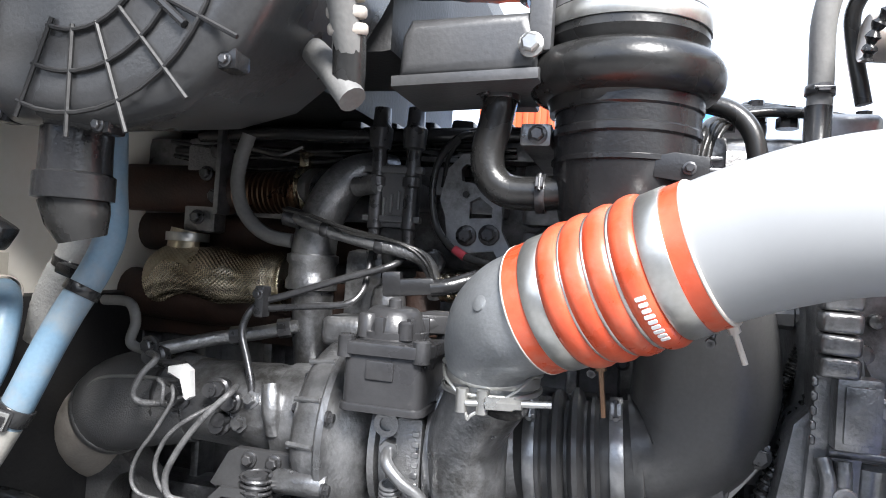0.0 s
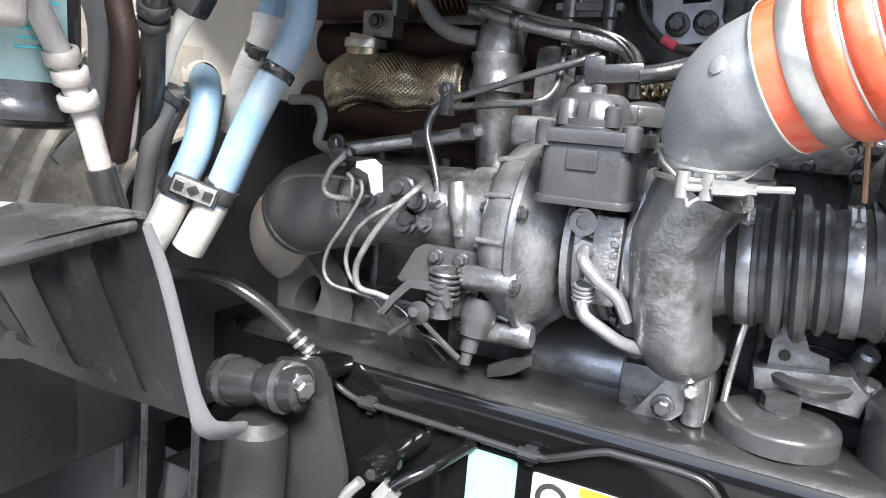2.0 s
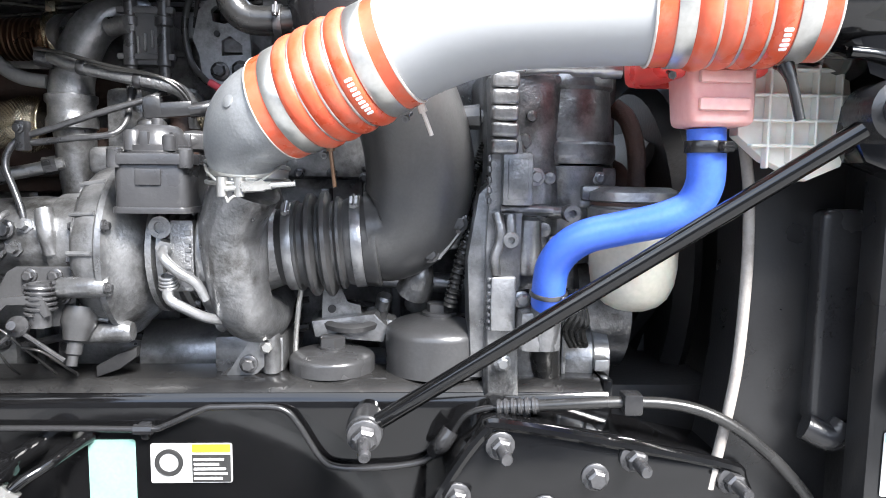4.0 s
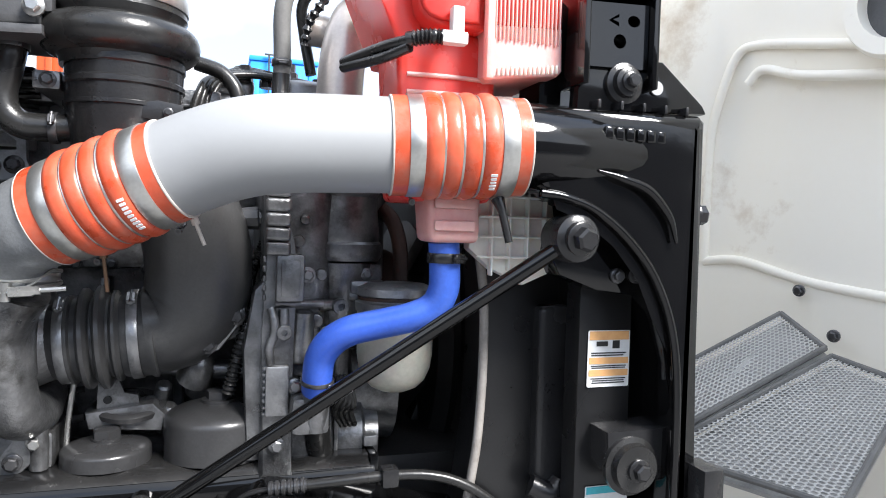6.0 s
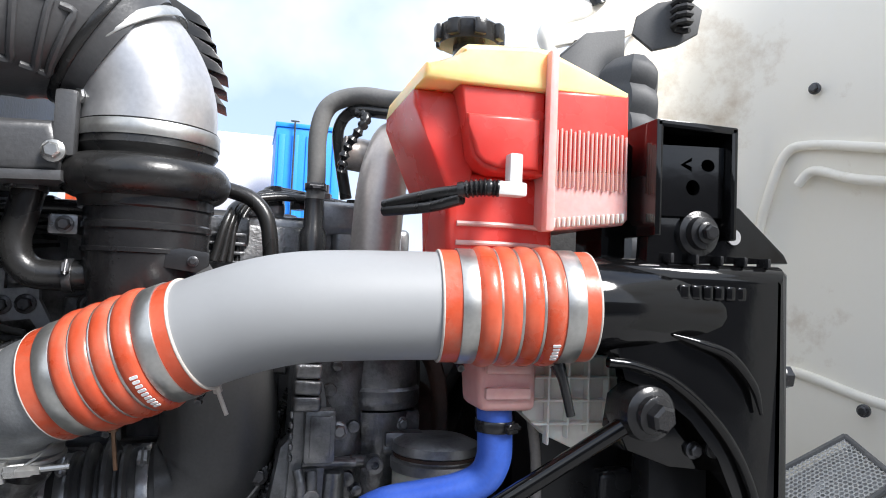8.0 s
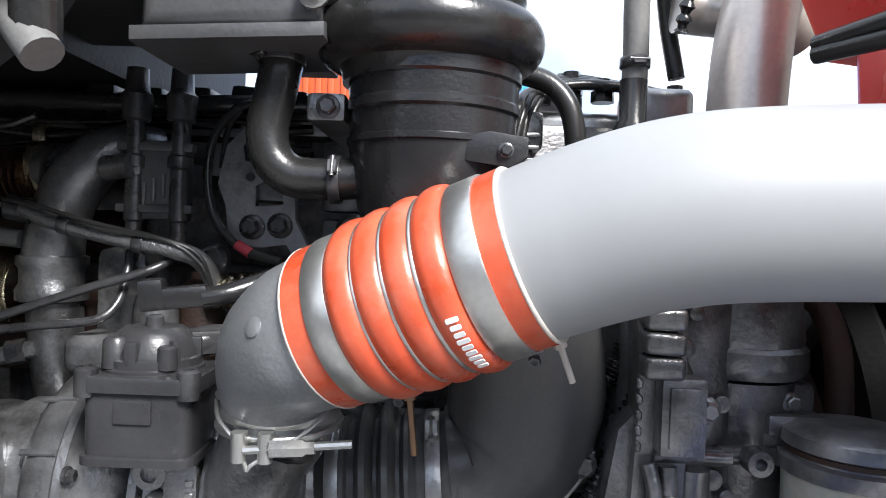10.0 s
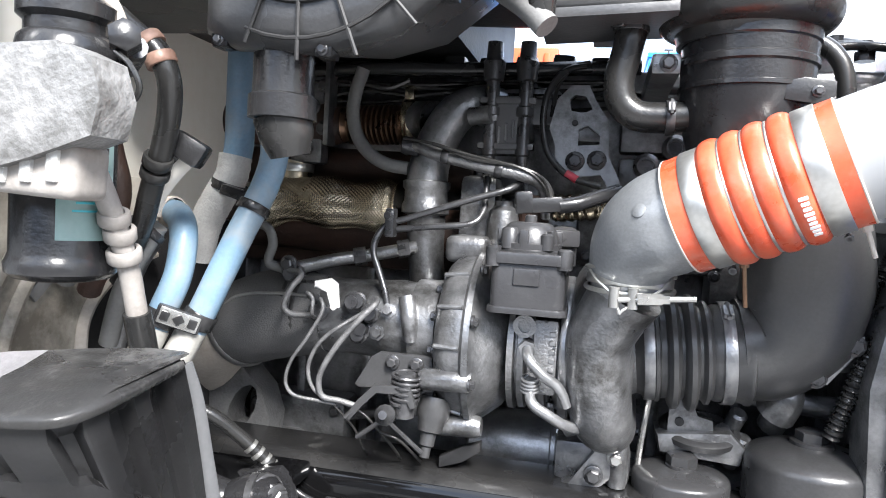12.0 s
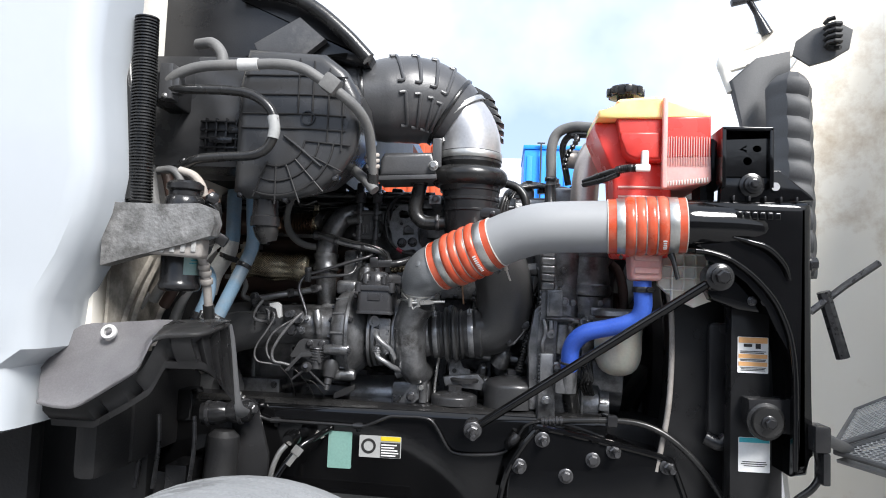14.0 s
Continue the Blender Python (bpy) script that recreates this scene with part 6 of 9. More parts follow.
hs = solid("small_rubber_hose", tube(B(), [(-0.440, 0.80, 1.545), (-0.449, 0.80, 1.515), (-0.452, 0.80, 1.485), (-0.444, 0.80, 1.455), (-0.425, 0.80, 1.432), (-0.40, 0.80, 1.419), (-0.372, 0.803, 1.415)], 0.009, 12), RUBBER_GREY, "thin grey rubber hose curving beside the bellows", "hose")
bar = thing("head_loom", (-0.40, 0.86, 1.55), "black cable duct along the cylinder head", "cable duct")
bm = B()
tube(bm, [(-0.55, 0.86, 1.553), (-0.42, 0.85, 1.556), (-0.30, 0.85, 1.555), (-0.20, 0.855, 1.558), (-0.08, 0.86, 1.562)], 0.010, 10)
part("duct", bm, PLASTIC, bar)
bm = B()
box(bm, (-0.506, 0.85, 1.505), (0.008, 0.03, 0.12), (0, 0, 0), 0.002)
part("bracket", bm, ENGINE, bar)
bm = B()
tube(bm, [(-0.50, 0.86, 1.54), (-0.46, 0.845, 1.535), (-0.42, 0.845, 1.528), (-0.39, 0.85, 1.54)], 0.004, 8)
part("wire", bm, RUBBER, bar)
for k, (y, z, r, sag) in enumerate(((0.872, 1.538, 0.005, 0.006), (0.866, 1.528, 0.0035, 0.010), (0.880, 1.568, 0.006, 0.004), (0.876, 1.518, 0.003, 0.012), (0.862, 1.546, 0.0028, 0.014))):
    bm = B()
    tube(bm, [(-0.60 + 0.07 * i, y + 0.004 * wobble(i + 3 * k), z - sag * abs(wobble(i * 1.3 + k))) for i in range(8)], r, 8)
    part("cable", bm, RUBBER, bar)
for x, z in ((-0.515, 1.53), (-0.515, 1.47), (-0.54, 1.44), (-0.53, 1.50)):
    bolt(bar, (x, 0.846, z), (0, -1, 0), 0.007)
bm = B()
box(bm, (-0.545, 0.872, 1.485), (0.05, 0.03, 0.13), (0, 0, 0), 0.006)
part("rear_bracket", bm, CAST, bar)
for k in range(5):
    bm = B()
    box(bm, (-0.33 + 0.05 * k, 0.88, 1.566 + 0.004 * wobble(k)), (0.03, 0.04, 0.020), (0, 5 * wobble(k), 0), 0.006)
    part("connector", bm, PLASTIC, bar)
orange = thing("orange_container", (-1.9, 12.6, 0), "orange painted container seen beyond the engine", "container")
bm = B()
box(bm, (-1.9, 12.6, 2.15), (1.70, 1.2, 4.30), (0, 0, 0), 0.03)
part("body", bm, ORANGEFAR, orange)
for k in range(7):
    bm = B()
    box(bm, (-2.56 + 0.22 * k, 11.98, 2.15), (0.10, 0.05, 4.1), (0, 0, 0), 0.015)
    part("corrugation", bm, ORANGEFAR, orange)

# ---- brake valve linkage, sensors and small pipes on the turbine outlet ----
brake = thing("exhaust_brake_linkage", (-0.33, 0.70, 1.1), "dark steel exhaust brake bracket with coil spring and rods", "linkage")
bm = B()
prism(bm, [(-0.392, 1.148), (-0.372, 1.184), (-0.362, 1.190), (-0.298, 1.190), (-0.294, 1.150), (-0.300, 1.120), (-0.345, 1.118), (-0.350, 1.150), (-0.384, 1.144)], (0, 0.700, 0), (1, 0, 0), (0, 0, 1), 0.008, 0.002)
plate_ = part("bracket", bm, FILTERCAP, brake)
for x, z in ((-0.345, 1.180), (-0.316, 1.180), (-0.308, 1.155)):
    bolt(plate_, (x, 0.690, z), (0, -1, 0), 0.006)
bm = B()
tube(bm, [(-0.320 + 0.0155 * math.cos(radians(30 * k)), 0.664 + 0.0155 * math.sin(radians(30 * k)), 1.176 - 0.0005 * k) for k in range(70)], 0.0021, 6, 1)
part("coil_spring", bm, BOLT, brake, "bright coil spring")
bm = B()
lathe(bm, [(0, 0.012), (0.05, 0.012)], (-0.320, 0.662, 1.126), (0, 0, 1), 14)
part("spring_core", bm, BOLT, brake)
bm = B()
prism(bm, [(-0.386, 1.122), (-0.372, 1.142), (-0.353, 1.162), (-0.311, 1.164), (-0.304, 1.141), (-0.310, 1.138), (-0.318, 1.155), (-0.350, 1.154), (-0.366, 1.136), (-0.380, 1.117)], (0, 0.655, 0), (1, 0, 0), (0, 0, 1), 0.006, 0.001)
part("lever", bm, FILTERCAP, brake)
bm = B()
lathe(bm, [(0, 0.012), (0.006, 0.012), (0.012, 0.007), (0.02, 0.005)], (-0.338, 0.652, 1.128), (0.1, -1, 0.3), 14)
part("ball_joint", bm, BOLT, brake)
for p, q in (((-0.336, 0.645, 1.126), (-0.298, 0.665, 1.086)), ((-0.340, 0.645, 1.124), (-0.370, 0.648, 1.100)), ((-0.352, 0.656, 1.158), (-0.386, 0.650, 1.120))):
    bm = B()
    tube(bm, [p, q], 0.0028, 8, 1)
    part("rod", bm, BOLT, brake)
bm = B()
lathe(bm, [(0, 0.018), (0.02, 0.020), (0.026, 0.017), (0.04, 0.014), (0.042, 0.009), (0.056, 0.009), (0.058, 0.006), (0.07, 0.006)], (-0.292, 0.70, 1.142), (-0.1, -0.25, -1), 18)
part("air_cylinder", bm, FILTERCAP, brake)
bm = B()
prism(bm, [(-0.29, 1.062), (-0.262, 1.078), (-0.24, 1.086), (-0.24, 1.074), (-0.262, 1.058), (-0.29, 1.048)], (0, 0.735, 0), (1, 0, 0), (0, 0, 1), 0.01, 0.002)
part("lower_arm", bm, DARK, brake)
sens = thing("temperature_sensor_group", (-0.43, 0.70, 1.2), "temperature sensors with grey braided leads on the turbine outlet", "sensors")
for pts, r in (([(-0.488, 0.70, 1.278), (-0.462, 0.682, 1.276), (-0.468, 0.668, 1.260), (-0.475, 0.665, 1.240), (-0.468, 0.668, 1.230), (-0.452, 0.69, 1.226)], 0.0050),
               ([(-0.446, 0.70, 1.236), (-0.432, 0.672, 1.250), (-0.426, 0.665, 1.236), (-0.443, 0.662, 1.203), (-0.460, 0.660, 1.176), (-0.466, 0.66, 1.151), (-0.456, 0.662, 1.135), (-0.427, 0.665, 1.131), (-0.405, 0.67, 1.128)], 0.0030),
               ([(-0.372, 0.70, 1.252), (-0.364, 0.675, 1.250), (-0.379, 0.665, 1.232), (-0.399, 0.660, 1.206), (-0.416, 0.660, 1.179), (-0.424, 0.660, 1.158), (-0.420, 0.662, 1.138), (-0.400, 0.668, 1.133), (-0.38, 0.672, 1.128)], 0.0048),
               ([(-0.384, 0.70, 1.236), (-0.399, 0.668, 1.224), (-0.419, 0.663, 1.208), (-0.432, 0.662, 1.191), (-0.439, 0.662, 1.168), (-0.433, 0.664, 1.146), (-0.415, 0.668, 1.130)], 0.0034),
               ([(-0.455, 0.70, 1.244), (-0.448, 0.67, 1.256), (-0.440, 0.668, 1.250), (-0.440, 0.668, 1.232), (-0.446, 0.69, 1.224)], 0.0032),
               ([(-0.395, 0.672, 1.128), (-0.372, 0.676, 1.118), (-0.355, 0.68, 1.10), (-0.342, 0.70, 1.075), (-0.338, 0.725, 1.052)], 0.0022),
               ([(-0.41, 0.67, 1.128), (-0.386, 0.68, 1.10), (-0.380, 0.70, 1.07), (-0.382, 0.725, 1.052)], 0.0020),
               ([(-0.352, 0.678, 1.098), (-0.33, 0.68, 1.092), (-0.316, 0.70, 1.07), (-0.312, 0.725, 1.052)], 0.0022)):
    bm = B()
    tube(bm, pts, r * 0.74, 10)
    part("lead", bm, RUBBER if pts[-1][2] < 1.06 else BRAID, sens)
for x, y, z in ((-0.452, 0.712, 1.228), (-0.404, 0.710, 1.244), (-0.393, 0.714, 1.212), (-0.487, 0.712, 1.272)):
    bm = B()
    lathe(bm, [(-0.012, 0.013), (0.0, 0.013), (0.002, 0.009), (0.016, 0.008)], (x, y, z), (0.1, -1, 0.1), 10)
    part("sensor_nut", bm, BOLT, sens)
bm = B()
prism(bm, [(-0.442, 1.262), (-0.442, 1.270), (-0.424, 1.274), (-0.415, 1.268), (-0.412, 1.240), (-0.417, 1.236), (-0.422, 1.240), (-0.424, 1.260)], (0, 0.685, 0), (1, 0, 0), (0, 0, 1), 0.010, 0.002)
part("white_clip", bm, WHITEPL, sens, "white plastic cable clip")
bm = B()
tube(bm, [(-0.47, 0.70, 1.268), (-0.43, 0.69, 1.270)], 0.005, 8, 1)
part("clip_stem", bm, BOLT, sens)
aux = thing("oil_return_pipe", (-0.45, 0.78, 1.29), "dark coated pipe running across behind the turbine outlet", "pipe")
bm = B()
tube(bm, [(-0.495, 0.715, 1.276), (-0.478, 0.74, 1.282), (-0.45, 0.77, 1.290), (-0.40, 0.79, 1.300), (-0.352, 0.80, 1.312)], 0.0085, 12)
part("pipe", bm, CAST, aux)
for p in ((-0.425, 0.782, 1.295), (-0.37, 0.797, 1.308)):
    bm = B()
    lathe(bm, [(-0.008, 0.012), (0.008, 0.012)], p, (1, 0.3, 0.2), 8)
    part("nut", bm, BOLT, aux)
bolt(aux, (-0.490, 0.705, 1.285), (0, -1, 0), 0.0075)
bm = B()
tube(bm, [(-0.57, 0.72, 1.33), (-0.53, 0.715, 1.33), (-0.515, 0.71, 1.31), (-0.52, 0.71, 1.285), (-0.50, 0.712, 1.277)], 0.006, 10)
part("branch", bm, RUBBER_GREY, aux)

# ---- coolant surge tank ----
tank = thing("coolant_tank", (0.40, 0.60, 1.35), "red translucent coolant tank with an amber upper half and black cap", "coolant tank")


def block(bm, x0, x1, z0, z1, y0, y1, taper=0.0, bev=0.012, skew=0.0):
    """A moulded block; taper pulls the lower left edge in, skew lowers the front of its top."""
    made = [bm.verts.new(p) for p in ((x0 + taper, y0, z0), (x1, y0, z0), (x1, y1, z0), (x0 + taper, y1, z0), (x0, y0, z1 - skew), (x1, y0, z1 - skew), (x1, y1, z1), (x0, y1, z1))]
    for f in ((3, 2, 1, 0), (4, 5, 6, 7), (0, 1, 5, 4), (1, 2, 6, 5), (2, 3, 7, 6), (3, 0, 4, 7)):
        bm.faces.new([made[i] for i in f])
    edges = {e for v in made for e in v.link_edges}
    bmesh.ops.bevel(bm, geom=list(edges), offset=bev, segments=3, affect="EDGES", profile=0.6)
    return bm


bm = B()
prism(bm, [(0.333, 1.655), (0.341, 1.612), (0.350, 1.602), (0.365, 1.597), (0.419, 1.597), (0.419, 1.687), (0.326, 1.6835)], (0, 0.70, 0), (1, 0, 0), (0, 0, 1), 0.182, 0.005, 3)
part("filled_body", bm, TANKRED, tank, "red coolant filled body")
bm = B()
prism(bm, [(0.335, 1.642), (0.344, 1.613), (0.352, 1.606), (0.366, 1.602), (0.412, 1.602), (0.412, 1.656), (0.333, 1.654)], (0, 0.519, 0), (1, 0, 0), (0, 0, 1), 0.006, 0.004, 3)
part("pressed_panel", bm, TANKRED, tank)
bm = B()
prism(bm, [(0.4215, 1.604), (0.5135, 1.608), (0.5125, 1.6905), (0.4215, 1.6875)], (0, 0.70, 0), (1, 0, 0), (0, 0, 1), 0.190, 0.005, 3)
part("filled_side", bm, TANKRED, tank)
bm = B()
prism(bm, [(0.4215, 1.546), (0.428, 1.5415), (0.509, 1.5515), (0.515, 1.558), (0.5137, 1.607), (0.4215, 1.603)], (0, 0.70, 0), (1, 0, 0), (0, 0, 1), 0.190, 0.005, 3)
low_ = part("lower_side", bm, TANKPINK, tank, "pale pink translucent lower box")
for k in range(15):
    bm = B()
    box(bm, (0.4275 + 0.0056 * k, 0.5085, 1.5487 + 0.0007 * k), (0.0022, 0.006, 0.010), (0, 0, 0), 0.0007, 1)
    part("bottom_tooth", bm, TANKCLEAR, low_)
bm = B()
prism(bm, [(0.285, 1.668), (0.300, 1.632), (0.324, 1.578), (0.352, 1.575), (0.352, 1.682), (0.285, 1.682)], (0, 0.695, 0), (1, 0, 0), (0, 0, 1), 0.150, 0.008, 3)
part("filled_end", bm, TANKRED, tank)
bm = B()
prism(bm, [(0.285, 1.6825), (0.326, 1.6845), (0.5125, 1.6840), (0.513, 1.6945), (0.418, 1.7285), (0.404, 1.7305), (0.330, 1.7235), (0.3235, 1.719), (0.3215, 1.7025), (0.288, 1.700)], (0, 0.698, 0), (1, 0, 0), (0, 0, 1), 0.187, 0.006, 3)
part("upper_shell", bm, TANKTOP, tank, "amber translucent upper shell")
bm = B()
lathe(bm, [(0, 0.018), (0.02, 0.018), (0.021, 0.033), (0.026, 0.035), (0.040, 0.035), (0.044, 0.030)], (0.352, 0.580, 1.724), (0, 0, 1), 22)
cap = part("cap", bm, PLASTIC, tank, "black ribbed screw cap")
for k in range(8):
    a0 = 2 * math.pi * k / 8
    bm = B()
    box(bm, (0.352 + 0.035 * math.cos(a0), 0.580 + 0.035 * math.sin(a0), 1.756), (0.010, 0.014, 0.018), (0, 0, math.degrees(a0)), 0.003, 2)
    part("grip_rib", bm, PLASTIC, cap)
bm = B()
box(bm, (0.4195, 0.505, 1.632), (0.0095, 0.014, 0.186), (0, 0, 0), 0.003)
part("seam", bm, TANKPINK, tank, "pale moulded seam")
for k in range(17):
    bm = B()
    box(bm, (0.4285 + 0.0050 * k, 0.5085, 1.616), (0.0016, 0.005, 0.058 + 0.004 * (k % 2)), (0, 0, 0), 0.0006, 1)
    part("level_rib", bm, TANKPINK, tank)
bm = B()
block(bm, 0.322, 0.446, 1.40, 1.600, 0.545, 0.66, 0.012, 0.012)
part("leg", bm, TANKRED, tank)
for z in (1.545, 1.525):
    bm = B()
    tube(bm, [(0.335, 0.544, z), (0.39, 0.5435, z + 0.001), (0.440, 0.544, z)], 0.0028, 8)
    part("leg_ridge", bm, TANKPINK, tank)
bm = B()
block(bm, 0.360, 0.428, 1.352, 1.42, 0.535, 0.60, 0.006, 0.010)
part("sump", bm, TANKPINK, tank, "pale red lower sump")
for k in range(2):
    bm = B()
    box(bm, (0.394, 0.532, 1.372 + 0.026 * k), (0.05, 0.008, 0.012), (0, 0, 0), 0.003)
    part("sump_rib", bm, TANKPINK, tank)
# clear webbed side pocket
bm = B()
prism(bm, [(0.425, 1.44), (0.425, 1.345), (0.455, 1.32), (0.50, 1.30), (0.535, 1.315), (0.545, 1.36), (0.535, 1.42), (0.50, 1.44)], (0, 0.585, 0), (1, 0, 0), (0, 0, 1), 0.018, 0.004)
web = part("side_pocket", bm, TANKCLEAR, tank, "milky webbed side pocket")
for k in range(4):
    bm = B()
    box(bm, (0.452 + 0.024 * k, 0.562, 1.375), (0.003, 0.012, 0.125 - 0.012 * k), (0, 0, 0), 0.001, 1)
    part("web_rib", bm, TANKCLEAR, web)
    bm = B()
    box(bm, (0.485, 0.562, 1.335 + 0.025 * k), (0.10, 0.012, 0.003), (0, 0, 0), 0.001, 1)
    part("web_rib", bm, TANKCLEAR, web)
# level sensor fitting with its leads
bm = B()
box(bm, (0.380, 0.503, 1.594), (0.014, 0.016, 0.040), (0, 0, 0), 0.003)
box(bm, (0.374, 0.495, 1.577), (0.030, 0.016, 0.014), (0, 0, 0), 0.003)
part("sensor_elbow", bm, WHITEPL, tank, "white sensor elbow")
bm = B()
tube(bm, [(0.362, 0.495, 1.577), (0.345, 0.50, 1.577), (0.325, 0.51, 1.574)], lambda t: 0.0085 + 0.0012 * math.sin(t * 60), 10, 10)
part("sensor_plug", bm, PLASTIC, tank)
for dz in (0.0, -0.008):
    bm = B()
    tube(bm, [(0.328, 0.508, 1.574 + dz), (0.305, 0.545, 1.572 + dz * 1.5), (0.272, 0.610, 1.566 + dz * 0.8)], 0.0062, 10)
    part("lead_sleeve", bm, RUBBER, tank)
bm = B()
tube(bm, [(0.436, 0.505, 1.405), (0.440, 0.50, 1.39), (0.448, 0.496, 1.355)], [0.008, 0.005, 0.0045], 10)
part("drain_stub", bm, PLASTIC, tank)
# brackets behind
bm = B()
box(bm, (0.500, 0.72, 1.50), (0.12, 0.02, 0.26), (0, 0, 0), 0.006)
part("mount_plate", bm, DARK, tank)
# hoses to the tank
th = thing("tank_vent_hoses", (0.25, 0.84, 1.6), "black rubber vent hoses arching from the engine to the tank", "hoses")
bm = B()
tube(bm, [(0.216, 0.85, 1.56), (0.217, 0.85, 1.62), (0.216, 0.845, 1.69), (0.230, 0.84, 1.73), (0.268, 0.82, 1.742), (0.31, 0.77, 1.728), (0.345, 0.68, 1.705)], 0.013, 14)
part("vent_hose", bm, RUBBER_GREY, th)
clamp(th, (0.2165, 0.85, 1.612), (0, 0, 1), 0.0135, 0.010, BOLT)
bm = B()
tube(bm, [(0.262, 0.86, 1.60), (0.250, 0.86, 1.66), (0.245, 0.85, 1.70), (0.262, 0.83, 1.722), (0.30, 0.78, 1.712), (0.34, 0.69, 1.69)], 0.0085, 12)
part("thin_hose", bm, RUBBER, th)
bm = B()
tube(bm, [(0.262, 0.83, 1.722), (0.275, 0.80, 1.71), (0.268, 0.78, 1.69), (0.25, 0.79, 1.66), (0.245, 0.80, 1.63)], lambda t: 0.006 + 0.002 * math.sin(t * 70), 10, 10)
part("loom", bm, PLASTIC, th)
bm = B()
lathe(bm, [(-0.05, 0.02), (0, 0.02), (0.01, 0.014), (0.05, 0.014)], (0.216, 0.85, 1.545), (0, 0, 1), 14)
part("stub", bm, PLASTIC, th)
# aluminium coolant pipe
ap = thing("coolant_outlet_pipe", (0.29, 0.76, 1.5), "bare aluminium coolant pipe bending behind the tank", "coolant pipe")
bm = B()
tube(bm, [(0.290, 0.76, 1.46), (0.291, 0.76, 1.54), (0.296, 0.762, 1.61), (0.308, 0.772, 1.655), (0.322, 0.80, 1.675), (0.345, 0.84, 1.67), (0.38, 0.86, 1.65)], 0.033, 26)
part("pipe", bm, PIPEWARM, ap)
bm = B()
lathe(bm, [(-0.02, 0.035), (0.012, 0.036), (0.014, 0.033)], (0.29, 0.76, 1.475), (0, 0, 1), 26)
part("blue_collar", bm, BLUE, ap, "blue silicone collar")
bm = B()
tube(bm, [(0.25, 0.83, 1.662), (0.275, 0.83, 1.66), (0.30, 0.82, 1.655)], 0.024, 16)
part("side_stub", bm, PIPEWARM, ap)
# engine top behind the pipe
top = thing("intake_manifold", (0.18, 0.95, 1.5), "dark grey intake manifold with fittings on the engine top", "intake manifold")
for c, s in (((0.20, 0.98, 1.545), (0.20, 0.12, 0.06)), ((0.26, 0.93, 1.575), (0.07, 0.07, 0.05)), ((0.15, 0.96, 1.585), (0.06, 0.08, 0.03)), ((0.31, 0.95, 1.54), (0.12, 0.10, 0.05))):
    bm = B()
    box(bm, c, s, (0, 0, 0), 0.012, 3)
    part("casting", bm, ENGINE_LIGHT, top)
for k, (x, z) in enumerate(((0.13, 1.60), (0.165, 1.612), (0.20, 1.605), (0.235, 1.62), (0.28, 1.60))):
    bm = B()
    lathe(bm, [(0, 0.013), (0.012, 0.013), (0.014, 0.009), (0.026, 0.009)], (x, 0.92, z - 0.02), (0, 0, 1), 8)
    part("fitting", bm, BOLT if k % 2 else PLASTIC, top)
for k in range(4):
    bm = B()
    y = 0.90 + 0.01 * k
    tube(bm, [(0.085 + 0.01 * k, y - 0.06, 1.50), (0.100 + 0.006 * k, y - 0.05, 1.56), (0.115 + 0.01 * k, y - 0.02, 1.585 + 0.006 * k), (0.17, y, 1.60 + 0.005 * k), (0.23 + 0.02 * k, y, 1.598)], 0.006 - 0.0006 * k, 10)
    part("fuel_line", bm, RUBBER, top)
bm = B()
tube(bm, [(0.095, 0.85, 1.60), (0.13, 0.845, 1.588), (0.152, 0.84, 1.56), (0.160, 0.84, 1.51), (0.165, 0.85, 1.46)], 0.011, 12)
part("hose", bm, RUBBER, top)

# blue lower radiator hose
bh = thing("blue_coolant_hose", (0.32, 0.6, 1.18), "bright blue silicone coolant hose from the tank sump", "coolant hose")
bm = B()
tube(bm, [(0.393, 0.567, 1.352), (0.395, 0.568, 1.325), (0.396, 0.572, 1.295), (0.386, 0.580, 1.272), (0.360, 0.590, 1.258), (0.325, 0.605, 1.248), (0.290, 0.618, 1.238), (0.269, 0.632, 1.222), (0.258, 0.645, 1.200), (0.256, 0.655, 1.172), (0.257, 0.665, 1.155)], [0.019, 0.019, 0.019, 0.0188, 0.0185, 0.0185, 0.019, 0.0195, 0.0195, 0.0195, 0.0195], 26)
part("hose", bm, BLUE, bh)
clamp(bh, (0.394, 0.5675, 1.333), (0, 0, 1), 0.0195, 0.012, PLASTIC, (0.5, -0.9, 0))
clamp(bh, (0.2565, 0.658, 1.168), (0, 0.2, -1), 0.0200, 0.006, BOLT, (0.6, -0.8, 0))
bm = B()
lathe(bm, [(-0.06, 0.018), (0, 0.018)], (0.257, 0.665, 1.160), (0, -0.2, 1), 18)
box(bm, (0.250, 0.69, 1.12), (0.05, 0.06, 0.05), (0, 0, 0), 0.01)
part("pipe_stub", bm, ENGINE, bh)

# ---- radiator and charge cooler ----
rad = thing("radiator_assembly", (0.6, 0.55, 0.8), "black radiator and charge cooler pack with glossy moulded end tank", "radiator")
bm = B()
outline = [(0.470, 1.512), (0.688, 1.516), (0.697, 1.508), (0.697, 1.03), (0.690, 0.99), (0.662, 0.985), (0.664, 1.13), (0.660, 1.21), (0.648, 1.27), (0.622, 1.325), (0.585, 1.368), (0.540, 1.400), (0.500, 1.414), (0.470, 1.418)]
prism(bm, outline, (0, 0.60, 0), (1, 0, 0), (0, 0, 1), 0.125, 0.020, 5)
side_tank = part("end_tank", bm, GLOSS, rad, "glossy black moulded charge air end tank")
bm = B()
